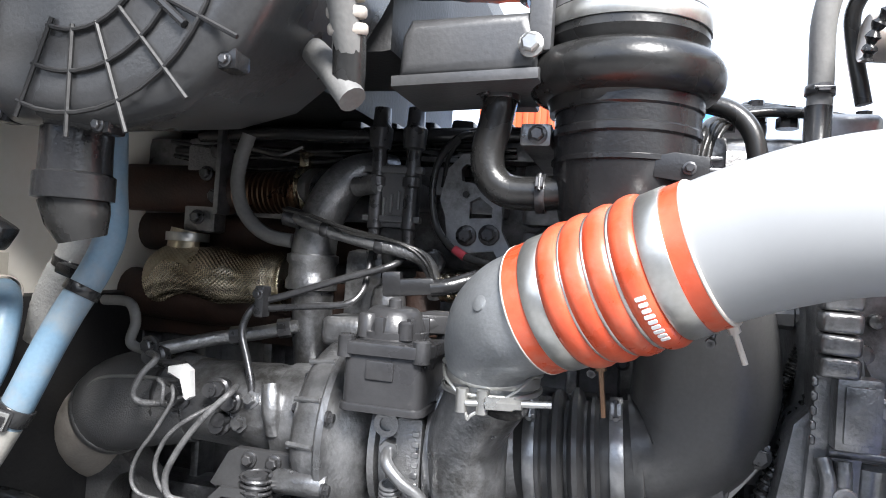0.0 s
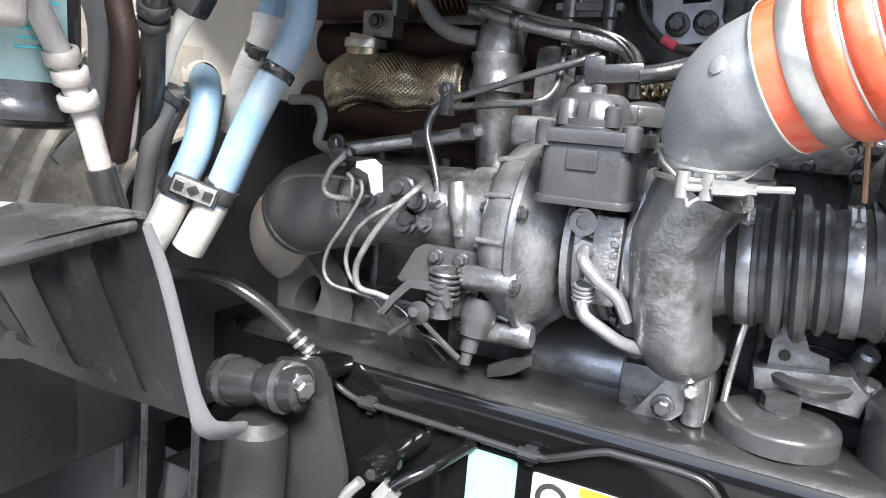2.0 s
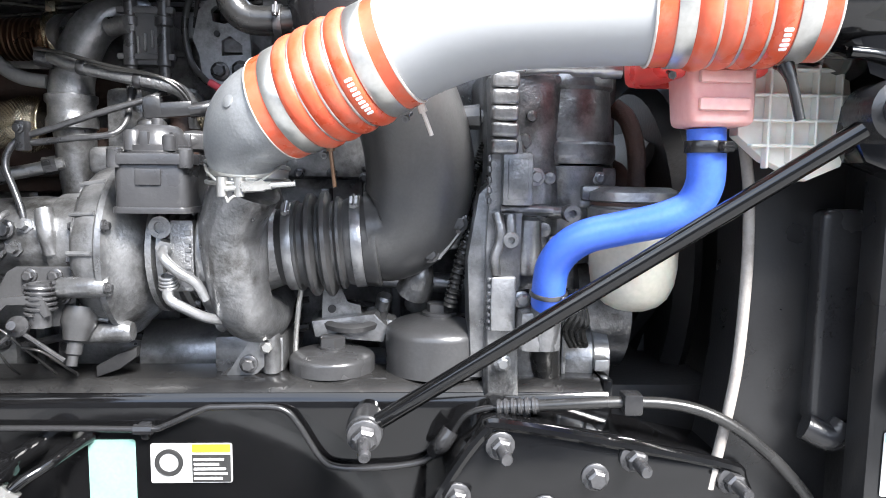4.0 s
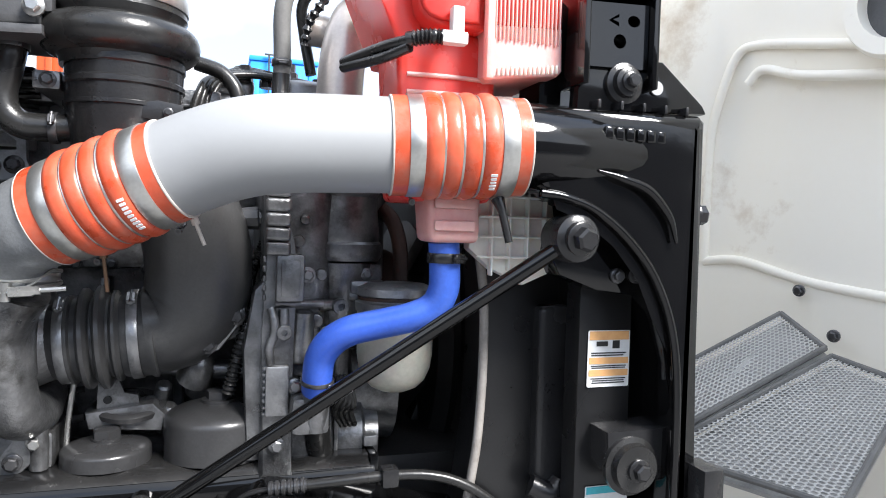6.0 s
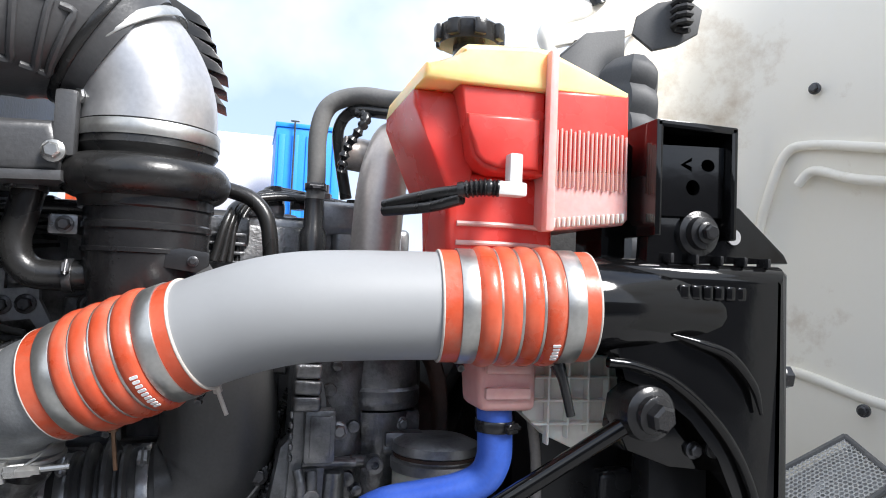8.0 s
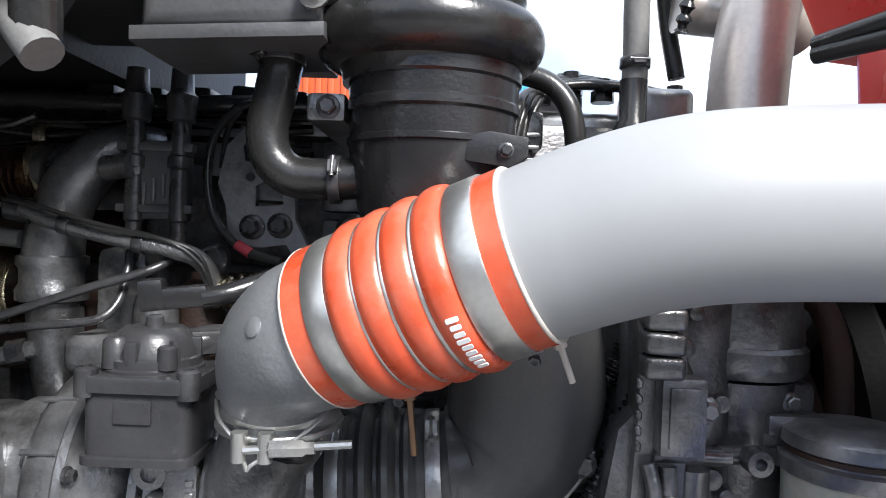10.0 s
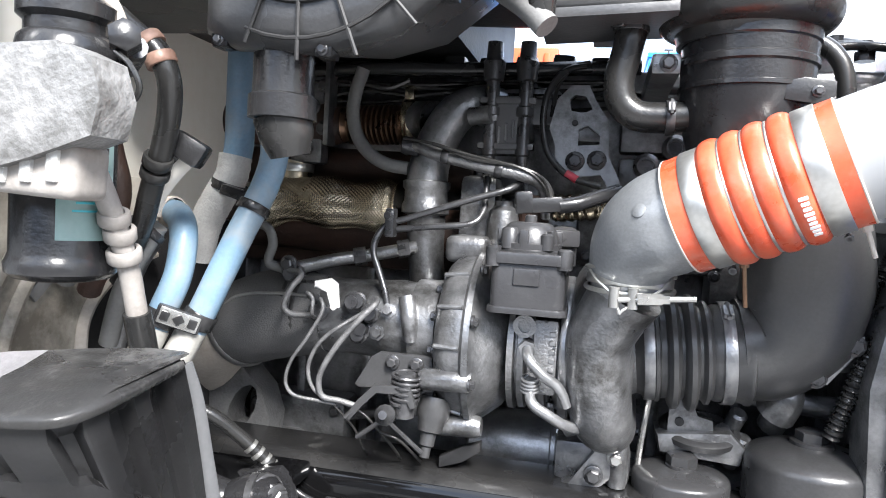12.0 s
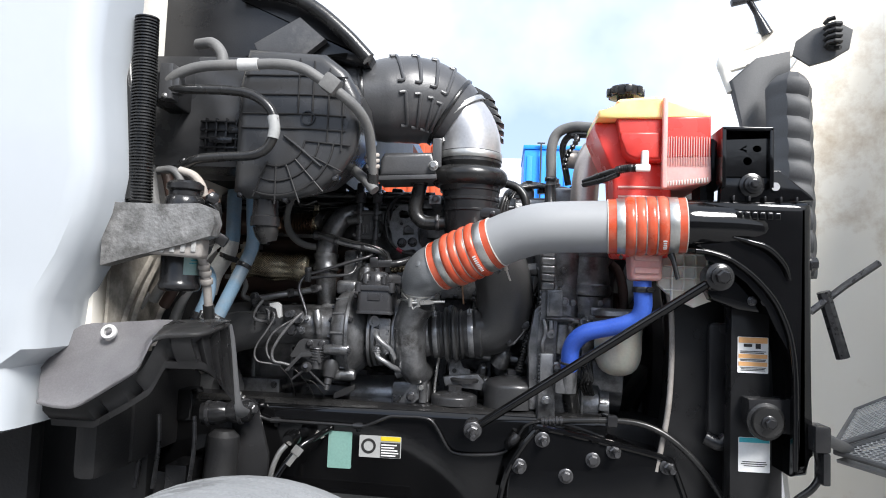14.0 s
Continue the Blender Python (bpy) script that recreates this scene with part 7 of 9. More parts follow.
tube(bm, [(0.425, 0.511, 1.4625), (0.464, 0.508, 1.4645), (0.50, 0.511, 1.465), (0.55, 0.518, 1.465), (0.60, 0.525, 1.462), (0.65, 0.532, 1.454), (0.690, 0.540, 1.440)], [0.052, 0.0522, 0.0525, 0.053, 0.052, 0.047, 0.030], 34, 6)
part("inlet_neck", bm, GLOSS, rad, "smooth black inlet neck")
bm = B()
tube(bm, [(0.475, 0.474, 1.412), (0.505, 0.472, 1.408), (0.545, 0.471, 1.394), (0.588, 0.470, 1.362), (0.625, 0.470, 1.318), (0.650, 0.470, 1.262), (0.661, 0.470, 1.20), (0.664, 0.470, 1.12), (0.663, 0.470, 1.0)], 0.0055, 10)
part("arch_rib", bm, GLOSS, rad)
bm = B()
tube(bm, [(0.545, 0.470, 1.44), (0.575, 0.466, 1.432), (0.610, 0.466, 1.420), (0.640, 0.467, 1.39), (0.652, 0.468, 1.36)], [0.002, 0.005, 0.006, 0.005, 0.002], 10)
part("swoosh_rib", bm, GLOSS, rad, "raised curved moulding")
# brand plate as plain raised bars
for k in range(6):
    bm = B()
    box(bm, (0.556 + 0.0150 * k, 0.4690 + 0.0016 * k, 1.484), (0.0115, 0.006, 0.015), (0, 0, 0), 0.0028, 3)
    part("moulded_bar", bm, GLOSS, side_tank)
# core with fins behind and shroud
bm = B()
box(bm, (0.648, 1.13, 1.12), (0.075, 1.10, 0.74), (0, 0, 0), 0.01)
part("core", bm, DARK, rad)
bm = B()
prism(bm, [(0.565, 0.60), (0.565, 1.325), (0.640, 1.325), (0.645, 0.60)], (0, 0.572, 0), (1, 0, 0), (0, 0, 1), 0.035, 0.004)
strip = part("side_strip", bm, WALLPL, rad, "flat black side strip")
bm = B()
pts = [(0.452, 1.40), (0.458, 1.36), (0.470, 1.28), (0.472, 1.20), (0.468, 1.10), (0.458, 1.02), (0.440, 0.92), (0.42, 0.80), (0.58, 0.80), (0.58, 1.40)]
prism(bm, pts, (0, 0.70, 0), (1, 0, 0), (0, 0, 1), 0.08, 0.01)
shroud = part("fan_shroud", bm, WALLPL, rad, "black plastic fan shroud")
bm = B()
tube(bm, [(0.450, 0.622, 1.37), (0.459, 0.618, 1.33), (0.466, 0.617, 1.28), (0.468, 0.616, 1.20), (0.464, 0.616, 1.10), (0.455, 0.617, 1.03), (0.440, 0.618, 0.95)], 0.0062, 10)
part("edge_seal", bm, DUSTPIPE, shroud, "pale beige edge seal")
bm = B()
prism(bm, rounded(0.062, 0.24, 0.010), (0.572 - 0.0, 0.62, 1.15), (1, 0, 0), (0, 0, 1), 0.022, 0.008, 3)
part("shroud_pad", bm, PLASTIC, shroud)
bm = B()
tube(bm, [(0.535, 0.60, 1.03), (0.56, 0.592, 1.02), (0.575, 0.595, 1.03)], 0.016, 14)
part("shroud_boss", bm, PLASTIC, shroud)
bm = B()
lathe(bm, [(-0.02, 0.05), (-0.02, 0.28), (0.0, 0.30), (0.02, 0.28), (0.02, 0.05)], (0.50, 1.13, 1.17), (1, 0, 0), 44)
fan_ = part("fan", bm, DARK, rad)
for k in range(7):
    a0 = 2 * math.pi * k / 7
    bm = B()
    box(bm, (0.47, 1.13 + 0.17 * math.cos(a0), 1.17 + 0.17 * math.sin(a0)), (0.02, 0.10, 0.26), (math.degrees(a0), 25, 0), 0.004)
    part("blade", bm, DARK, fan_)
# plate added above the fan to shut out light from the sky
bm = B()
box(bm, (0.490, 1.20, 1.497), (0.235, 0.86, 0.012), (0, 0, 0), 0.004)
part("shroud_light_block", bm, DARK, shroud)
# strut bracket
bm = B()
prism(bm, [(0.505, 1.338), (0.515, 1.318), (0.565, 1.300), (0.632, 1.292), (0.634, 1.352), (0.60, 1.392), (0.535, 1.392), (0.510, 1.372)], (0, 0.535, 0), (1, 0, 0), (0, 0, 1), 0.035, 0.005)
brk = part("strut_bracket", bm, GLOSS, rad)
for x, z in ((0.592, 1.318), (0.618, 1.318), (0.592, 1.362), (0.62, 1.352)):
    bolt(brk, (x, 0.498, z), (0, -1, 0), 0.0065)
# lower mount
bm = B()
prism(bm, [(0.585, 1.128), (0.666, 1.130), (0.666, 1.062), (0.60, 1.068), (0.588, 1.085)], (0, 0.545, 0), (1, 0, 0), (0, 0, 1), 0.05, 0.006)
mnt = part("mount_bracket", bm, PLASTIC, rad)
bm = B()
lathe(bm, [(0, 0.036), (0.008, 0.036), (0.010, 0.030), (0.02, 0.028), (0.022, 0.014)], (0.617, 0.498, 1.086), (0, -1, 0), 30)
part("rubber_mount", bm, RUBBER, mnt)
bolt(mnt, (0.617, 0.474, 1.086), (0, -1, 0), 0.010, PLASTIC)
# upper bracket box
for c, s in (((0.528, 0.52, 1.60), (0.008, 0.09, 0.12)), ((0.619, 0.52, 1.60), (0.008, 0.09, 0.12)), ((0.5735, 0.52, 1.6565), (0.098, 0.09, 0.008))):
    bm = B()
    box(bm, c, s, (0, 0, 0), 0.002)
    part("bracket_wall", bm, GLOSS, rad)
bm = B()
box(bm, (0.5735, 0.5452, 1.60), (0.083, 0.008, 0.112), (0, 0, 0), 0.002)
hold_ = part("bracket_back", bm, GLOSS, rad)
bm = B()
plate_holes(bm, [(0.533, 1.562), (0.614, 1.564), (0.614, 1.640), (0.533, 1.636)], ([(0.576 + x, 1.594 + y) for x, y in arc(0, 0, 0.0085, 0, 330, 11)], [(0.594 + x, 1.619 + y * 0.8) for x, y in arc(0, 0, 0.0085, 0, 330, 11)], [(0.560, 1.617), (0.574, 1.611), (0.574, 1.616), (0.566, 1.6185), (0.574, 1.622), (0.574, 1.626)]), (0, 0.494, 0), (1, 0, 0), (0, 0, 1), 0.008)
part("punched_plate", bm, GLOSS, hold_, "black punched plate")
bm = B()
prism(bm, [(0.526, 1.512), (0.706, 1.520), (0.700, 1.530), (0.640, 1.578), (0.545, 1.574), (0.528, 1.556)], (0, 0.512, 0), (1, 0, 0), (0, 0, 1), 0.02, 0.003)
low_ = part("bracket_foot", bm, GLOSS, rad)
bm = B()
lathe(bm, [(0, 0.024), (0.008, 0.024), (0.010, 0.018), (0.018, 0.017), (0.02, 0.010)], (0.585, 0.494, 1.546), (0, -1, 0), 26)
part("isolator", bm, PLASTIC, low_)
bolt(low_, (0.585, 0.473, 1.546), (0, -1, 0), 0.008, PLASTIC)
bm = B()
lathe(bm, [(0, 0.0085), (0.002, 0.0085)], (0.631, 0.4905, 1.545), (0, -1, 0), 16)
part("hole_plug", bm, ALU_BRIGHT, low_)
for k in range(5):
    bm = B()
    box(bm, (0.548 + 0.030 * k, 0.487, 1.5185), (0.004, 0.018, 0.010), (0, 0, 0), 0.001)
    part("clip_tab", bm, PLASTIC, low_)
bolt(hold_, (0.624, 0.50, 1.634), (1, -0.2, 0), 0.006)
bolt(rad, (0.700, 0.50, 1.395), (1, -0.2, 0), 0.012, PLASTIC)
bm = B()
prism(bm, [(0.50, 1.50), (0.53, 1.50), (0.53, 1.655), (0.50, 1.64)], (0, 0.60, 0), (1, 0, 0), (0, 0, 1), 0.06, 0.003)
part("bracket_side", bm, GLOSS, rad)
# bottom fittings
bm = B()
box(bm, (0.703, 0.47, 1.065), (0.03, 0.05, 0.05), (0, 0, 0), 0.006)
box(bm, (0.712, 0.47, 1.01), (0.014, 0.04, 0.06), (0, 0, 0), 0.004)
part("hood_hinge_bump", bm, PLASTIC, rad)
bm = B()
tube(bm, [(0.705, 0.48, 1.045), (0.712, 0.48, 1.0), (0.70, 0.48, 0.97), (0.672, 0.49, 0.94), (0.64, 0.50, 0.90)], 0.007, 10)
part("cable", bm, RUBBER, rad)


# printed labels on the side strip
def sticker(at, w, h, rows_, label):
    """A sheet with printed bands; rows_: height from the top, thickness, width and ink."""
    ob = thing("caution_label", (at[0], at[1], at[2] - h / 2), label, "label", "labels on the radiator strip")
    bm = B()
    prism(bm, rounded(w, h, 0.002, 2), at, (1, 0, 0), (0, 0, 1), 0.0008)
    part("sheet", bm, LABELWHITE, ob)
    for top_, t_, w_, ink, off in rows_:
        bm = B()
        box(bm, (at[0] + off, at[1] - 0.0012, at[2] + h / 2 - top_ - t_ / 2), (w_, 0.0009, t_), (0, 0, 0), 0)
        part("printed_band", bm, ink, ob)


sticker((0.607, 0.5355, 1.210), 0.060, 0.072, [(0.001, 0.011, 0.056, AMBERPRINT, 0), (0.014, 0.006, 0.016, INK, -0.010), (0.013, 0.010, 0.010, INK, 0.010), (0.028, 0.0014, 0.050, INK, 0), (0.031, 0.0014, 0.046, INK, -0.002), (0.0345, 0.008, 0.056, AMBERPRINT, 0), (0.0445, 0.0012, 0.05, INK, 0), (0.047, 0.0012, 0.048, INK, 0), (0.050, 0.008, 0.056, AMBERPRINT, 0), (0.0605, 0.0012, 0.05, INK, 0), (0.0632, 0.0012, 0.045, INK, 0), (0.066, 0.0012, 0.047, INK, 0)], "white caution label with orange bands and black print")
sticker((0.611, 0.5355, 1.013), 0.061, 0.068, [(0.001, 0.009, 0.058, TEAL, 0), (0.047, 0.0016, 0.045, INK, 0), (0.051, 0.0016, 0.05, INK, 0), (0.055, 0.0014, 0.04, INK, 0)], "white service label with a teal header")

# ---- tilted hood beyond the radiator ----
hood = thing("tilted_hood", (1.4, 1.2, 0.3), "open white hood seen from its dusty inner side", "hood")
plan = [(0.985, 1.475), (1.06, 1.51), (1.18, 1.53), (1.30, 1.49), (1.40, 1.36), (1.45, 1.22), (1.48, 1.05), (1.50, 0.75), (1.50, 0.35), (1.46, -0.05), (1.38, -0.40)]
levels = [(0.55, 0.10), (0.85, 0.06), (1.10, 0.02), (1.25, 0.0), (1.62, 0.0), (1.70, -0.01), (1.95, -0.01), (2.15, 0.0), (2.30, 0.0), (2.42, 0.03), (2.60, 0.10)]
bm = B()
grid = []
pth = smooth_path([(x, y, 0) for x, y in plan], 4)
for z, dx in levels:
    row = []
    for p in pth:
        top_ = float(np.interp(p.x, [0.985, 1.06, 1.12, 1.20, 1.32], [2.13, 2.25, 2.36, 2.46, 2.62])) if p.y > 1.2 else 2.62
        zz = min(z, 1.6 + (z - 1.6) * (top_ - 1.6) / 1.02) if z > 1.6 else z
        dent = 0.035 if (1.27 < z < 1.76 and 0.5 < p.y < 1.33) else 0.0
        row.append(bm.verts.new((p.x + dx + dent, p.y, zz)))
    grid.append(row)
for a, b in zip(grid, grid[1:]):
    for i in range(len(a) - 1):
        bm.faces.new((a[i], a[i + 1], b[i + 1], b[i]))
bmesh.ops.recalc_face_normals(bm, faces=bm.faces)
bmesh.ops.solidify(bm, geom=bm.faces[:], thickness=-0.02)
shell = part("inner_shell", bm, HOODIN, hood)
bm = B()
ringband(bm, (1.445, 0.83, 1.872), (1, 0.05, 0), 0.088, 0.05, 0.042, 40)
part("lamp_ring", bm, HOODIN, hood, "white round lamp housing")
bm = B()
lathe(bm, [(0, 0.096), (0.03, 0.09), (0.05, 0.02)], (1.45, 0.83, 1.872), (1, 0.05, 0), 30)
part("lamp_back", bm, GASKET, hood)
def hood_x(y, z):
    """The hood's inner surface at a depth and a height."""
    return float(np.interp(y, [p[1] for p in plan[::-1]], [p[0] for p in plan[::-1]]) + np.interp(z, [a for a, b in levels], [b for a, b in levels]))


for pts in ([(0.60, 1.74), (0.85, 1.785), (1.05, 1.83), (1.22, 1.865), (1.28, 1.85), (1.32, 1.75), (1.35, 1.64), (1.357, 1.45), (1.357, 1.30)], [(0.60, 1.68), (0.845, 1.72), (1.10, 1.765), (1.21, 1.80), (1.25, 1.77)], [(1.357, 1.30), (1.26, 1.307), (1.07, 1.265), (0.83, 1.245)]):
    bm = B()
    tube(bm, [(hood_x(y, z) + 0.005, y, z) for y, z in pts], 0.012, 12, 6)
    part("pressed_ridge", bm, HOODIN, shell)
for y, z in ((1.40, 1.74), (1.075, 1.245), (0.98, 1.15), (1.50, 1.70), (1.2, 2.0)):
    x = float(np.interp(y, [p[1] for p in plan[::-1]], [p[0] for p in plan[::-1]]))
    bolt(hood, (x - 0.02, y, z), (-1, -0.4, 0), 0.010, BOLT)
# gasket and intake seal along the edge
bm = B()
secs = []
for i in range(81):
    t = i / 80
    z = 2.035 - 0.62 * t
    x, y = 0.985 + 0.02 * t, 1.26
    e = 0.014 * abs(math.sin(t * math.pi * 9)) ** 0.7
    w = 0.052 if i > 3 else 0.030 + 0.006 * i
    secs.append([(x - w - e * 0.2, y + 0.06, z + 0.012), (x - w * 0.6, y - 0.005 - e, z + 0.006), (x, y - 0.02 - e, z), (x + w * 0.6, y - 0.015 - e, z - 0.008), (x + w + e * 0.3, y + 0.01, z - 0.014), (x + w, y + 0.06, z - 0.014), (x - w, y + 0.10, z + 0.01)])
rings(bm, secs)
part("corrugated_seal", bm, GASKET, hood, "dark grey corrugated rubber seal")
bm = B()
prism(bm, [(0.842, 2.062), (0.925, 2.140), (1.035, 2.165), (1.040, 1.60), (0.93, 1.60), (0.88, 1.92)], (0, 1.44, 0), (1, 0, 0), (0, 0, 1), 0.03, 0.006)
part("seal_flange", bm, GASKET, hood, "dark inner flange beside the seal")
bm = B()
tube(bm, [(0.855, 1.44, 2.03), (0.838, 1.45, 2.10), (0.835, 1.455, 2.135), (0.870, 1.455, 2.175), (0.930, 1.45, 2.205), (1.00, 1.46, 2.255), (1.06, 1.49, 2.315), (1.13, 1.515, 2.385)], [0.016, 0.020, 0.026, 0.030, 0.028, 0.024, 0.022, 0.020], 14, 5)
part("edge_roll", bm, HOODIN, hood, "rolled white hood edge")
bm = B()
prism(bm, [(0.838, 2.095), (0.835, 2.135), (0.870, 2.180), (0.93, 2.212), (1.00, 2.262), (1.06, 2.318), (1.13, 2.385), (1.20, 2.42), (1.16, 2.25), (1.08, 2.17), (1.02, 2.135), (0.95, 2.15), (0.90, 2.115)], (0, 1.452, 0), (1, 0, 0), (0, 0, 1), 0.022, 0.007, 3)
part("corner_panel", bm, HOODIN, hood, "white pressed hood corner with grimy edges")
bm = B()
tube(bm, [(0.965, 1.43, 2.225), (0.93, 1.43, 2.30), (0.905, 1.43, 2.345)], [0.022, 0.010, 0.010], 10)
box(bm, (0.905, 1.43, 2.350), (0.12, 0.028, 0.022), (0, -14, 0), 0.006)
part("mirror_stalk", bm, PLASTIC, hood, "black mirror stalk")
bm = B()
tube(bm, [(1.105 + 0.022 * math.cos(k * 0.9), 1.271 + 0.022 * math.sin(k * 0.9), 2.125 + 0.0026 * k) for k in range(34)], 0.007, 6, 1)
part("latch_spring", bm, DARK, hood, "black hood latch spring")
bm = B()
prism(bm, [(-0.10, -0.035), (-0.05, -0.075), (0.01, -0.06), (0.06, -0.03), (0.07, 0.03), (0.03, 0.06), (-0.04, 0.045), (-0.09, 0.01)], (1.105, 1.31, 2.155), (0.95, -0.30, 0), (0, 0, 1), 0.012, 0.005)
part("latch_pocket", bm, GASKET, hood, "grimy dark latch pocket")
bm = B()
tube(bm, [(1.00, 1.18, 1.30), (1.10, 1.19, 1.38), (1.20, 1.20, 1.45)], 0.011, 8, 1)
tube(bm, [(1.04, 1.19, 1.36), (1.10, 1.2, 1.17)], 0.02, 8, 1)
part("gas_strut", bm, BOLT, hood, "dark hood hinge arm")
bm = B()
tube(bm, [(0.665, 0.62, 1.09), (1.05, 0.95, 0.93), (1.35, 1.15, 0.80), (1.46, 1.22, 0.74)], 0.014, 10, 1)
part("prop_rod", bm, RUBBER_GREY, hood)


# honeycomb bug screens
def bug_screen(corners, nu, nv):
    """A framed honeycomb screen on four corners, its cells real hexagonal openings."""
    p00, p10, p11, p01 = [Vector(c) for c in corners]
    w = (p10 - p00).cross(p01 - p00).normalized()
    w = w if w.z > 0 else -w

    def at(a, b, lift=0.0):
        return (p00 * (1 - a) + p10 * a) * (1 - b) + (p01 * (1 - a) + p11 * a) * b + w * lift

    bm = B()
    for j in range(nv):
        for i in range(nu):
            ca, cb = (i + 0.5 + 0.5 * (j % 2)) / (nu + 0.5), (j + 0.66) / (nv + 0.33)
            ring = [(math.sin(math.pi / 3 * k), math.cos(math.pi / 3 * k)) for k in range(6)]
            outer = [bm.verts.new(at(ca + x * 0.577 / nu, cb + y * 0.66 / nv)) for x, y in ring]
            inner = [bm.verts.new(at(ca + x * 0.40 / nu, cb + y * 0.46 / nv, 0.002)) for x, y in ring]
            for k in range(6):
                bm.faces.new((outer[k], outer[(k + 1) % 6], inner[(k + 1) % 6], inner[k]))
    back = B()
    quad = [at(0, 0, -0.02), at(1, 0, -0.02), at(1, 1, -0.02), at(0, 1, -0.02)]
    rings(back, [quad, [v - w * 0.008 for v in quad]])
    ob = part("bug_screen", back, PALEGREY, hood, "grey honeycomb mesh screen in a dark frame")
    part("honeycomb", bm, MESHGREY, ob)
    bm = B()
    loop_ = [at(0, 0), at(1, 0), at(1, 1), at(0, 1)]
    for p, q in zip(loop_, loop_[1:] + loop_[:1]):
        tube(bm, [p, p.lerp(q, 0.5), q], 0.007, 8, 1)
    part("rim", bm, RUBBER_GREY, ob)


bug_screen([(1.100, 1.128, 1.031), (1.400, 1.071, 1.191), (1.400, 0.942, 1.131), (0.920, 0.866, 0.979)], 34, 18)
bug_screen([(0.920, 0.865, 0.964), (1.390, 0.914, 1.118), (1.400, 0.741, 1.094), (1.080, 0.598, 0.944)], 40, 24)

# ---- cab, firewall and the service panel ----
cab = thing("cab_side", (-1.4, 0.4, 1.0), "white painted cab side with a rounded front edge", "cab")
bm = B()
edge_ = [(-2.6, 0.20), (-0.665, 0.20), (-0.640, 0.206), (-0.627, 0.222), (-0.622, 0.25), (-0.622, 0.36), (-0.66, 0.37), (-0.68, 0.33), (-2.6, 0.33)]
secs = []
for z, dx in ((1.015, -0.20), (1.045, -0.11), (1.10, -0.112), (1.15, -0.115), (1.185, -0.068), (1.27, -0.062), (1.35, -0.02), (1.43, 0.01), (1.50, 0.02), (1.58, 0.01), (1.70, -0.005), (1.85, 0.0), (2.6, 0.0)):
    secs.append([(x + (dx if x > -1 else 0), y, z) for x, y in edge_])
rings(bm, secs)
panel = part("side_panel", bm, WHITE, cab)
bm = B()
lathe(bm, [(0, 0.006), (0.003, 0.006), (0.004, 0.004)], (-0.628, 0.272, 1.572), (0.6, -0.8, 0), 14)
part("rivet", bm, BOLT, cab)
bm = B()
tube(bm, [(-0.635, 0.36, 1.80), (-0.632, 0.345, 1.72), (-0.615, 0.335, 1.66), (-0.612, 0.335, 1.60), (-0.60, 0.33, 1.52), (-0.598, 0.325, 1.46)], 0.013, 12)
part("edge_seal", bm, RUBBER, cab, "black rubber edge seal")
fire = thing("firewall", (-0.70, 1.0, 1.0), "cream painted firewall with oily stains", "firewall", kind="structure")
bm = B()
box(bm, (-0.70, 1.2, 1.71), (0.05, 1.70, 1.07), (0, 0, 0), 0.01)
part("panel", bm, CREAM, fire)
bm = B()
box(bm, (-0.672, 0.92, 1.13), (0.03, 0.84, 0.40), (0, 0, 0), 0.01)
part("lower_skin", bm, DARK, fire)
roof = thing("cowl_panel", (-0.6, 0.7, 1.8), "black cowl panel with a rounded edge under the windscreen", "cowl")
bm = B()
prism(bm, [(-0.70, 1.80), (-0.48, 1.80), (-0.40, 1.84), (-0.33, 1.84), (-0.26, 1.81), (-0.205, 1.80), (-0.20, 1.825), (-0.245, 1.875), (-0.31, 1.93), (-0.37, 1.975), (-0.70, 2.05)], (0, 1.6, 0), (1, 0, 0), (0, 0, 1), 1.05, 0.02, 3)
part("panel", bm, PLASTIC, roof)
bm = B()
prism(bm, [(-0.46, 1.84), (-0.36, 1.90), (-0.30, 1.85), (-0.36, 1.80), (-0.44, 1.80)], (0, 0.545, 0), (1, 0, 0), (0, 0, 1), 0.02, 0.006)
part("cowl_plate", bm, GREYPL, roof)
bm = B()
tube(bm, [(-0.50, 0.53, 1.955), (-0.40, 0.525, 1.95), (-0.33, 0.525, 1.92), (-0.26, 0.53, 1.865), (-0.205, 0.535, 1.81)], 0.016, 10)
part("cowl_seal", bm, RUBBER, roof)

# ventilation housing with ribs
hvac = thing("hvac_housing", (-0.40, 0.6, 1.5), "black ribbed plastic ventilation housing on the firewall", "ventilation housing")
bm = B()
shape = [(-0.455, 1.500), (-0.430, 1.488), (-0.345, 1.484), (-0.285, 1.500), (-0.235, 1.540), (-0.205, 1.590), (-0.195, 1.645), (-0.200, 1.705), (-0.230, 1.755), (-0.275, 1.790), (-0.44, 1.80), (-0.455, 1.72)]
prism(bm, shape, (0, 0.63, 0), (1, 0, 0), (0, 0, 1), 0.190, 0.026, 4)
for v in bm.verts:
    if v.co.z < 1.62:
        v.co.z += max(0.0, v.co.y - 0.47) * 0.22
hbody = part("scroll_case", bm, HVACPL, hvac)
bm = B()
prism(bm, [(-0.70, 1.555), (-0.45, 1.555), (-0.45, 1.80), (-0.70, 1.80)], (0, 0.66, 0), (1, 0, 0), (0, 0, 1), 0.17, 0.015)
part("evaporator_case", bm, HVACPL, hvac)
bm = B()
prism(bm, [(0.65, 1.60), (0.80, 1.60), (1.29, 1.73), (1.29, 1.80), (0.65, 1.80)], (-0.345, 0, 0), (0, 1, 0), (0, 0, 1), 0.145, 0.01, 2)
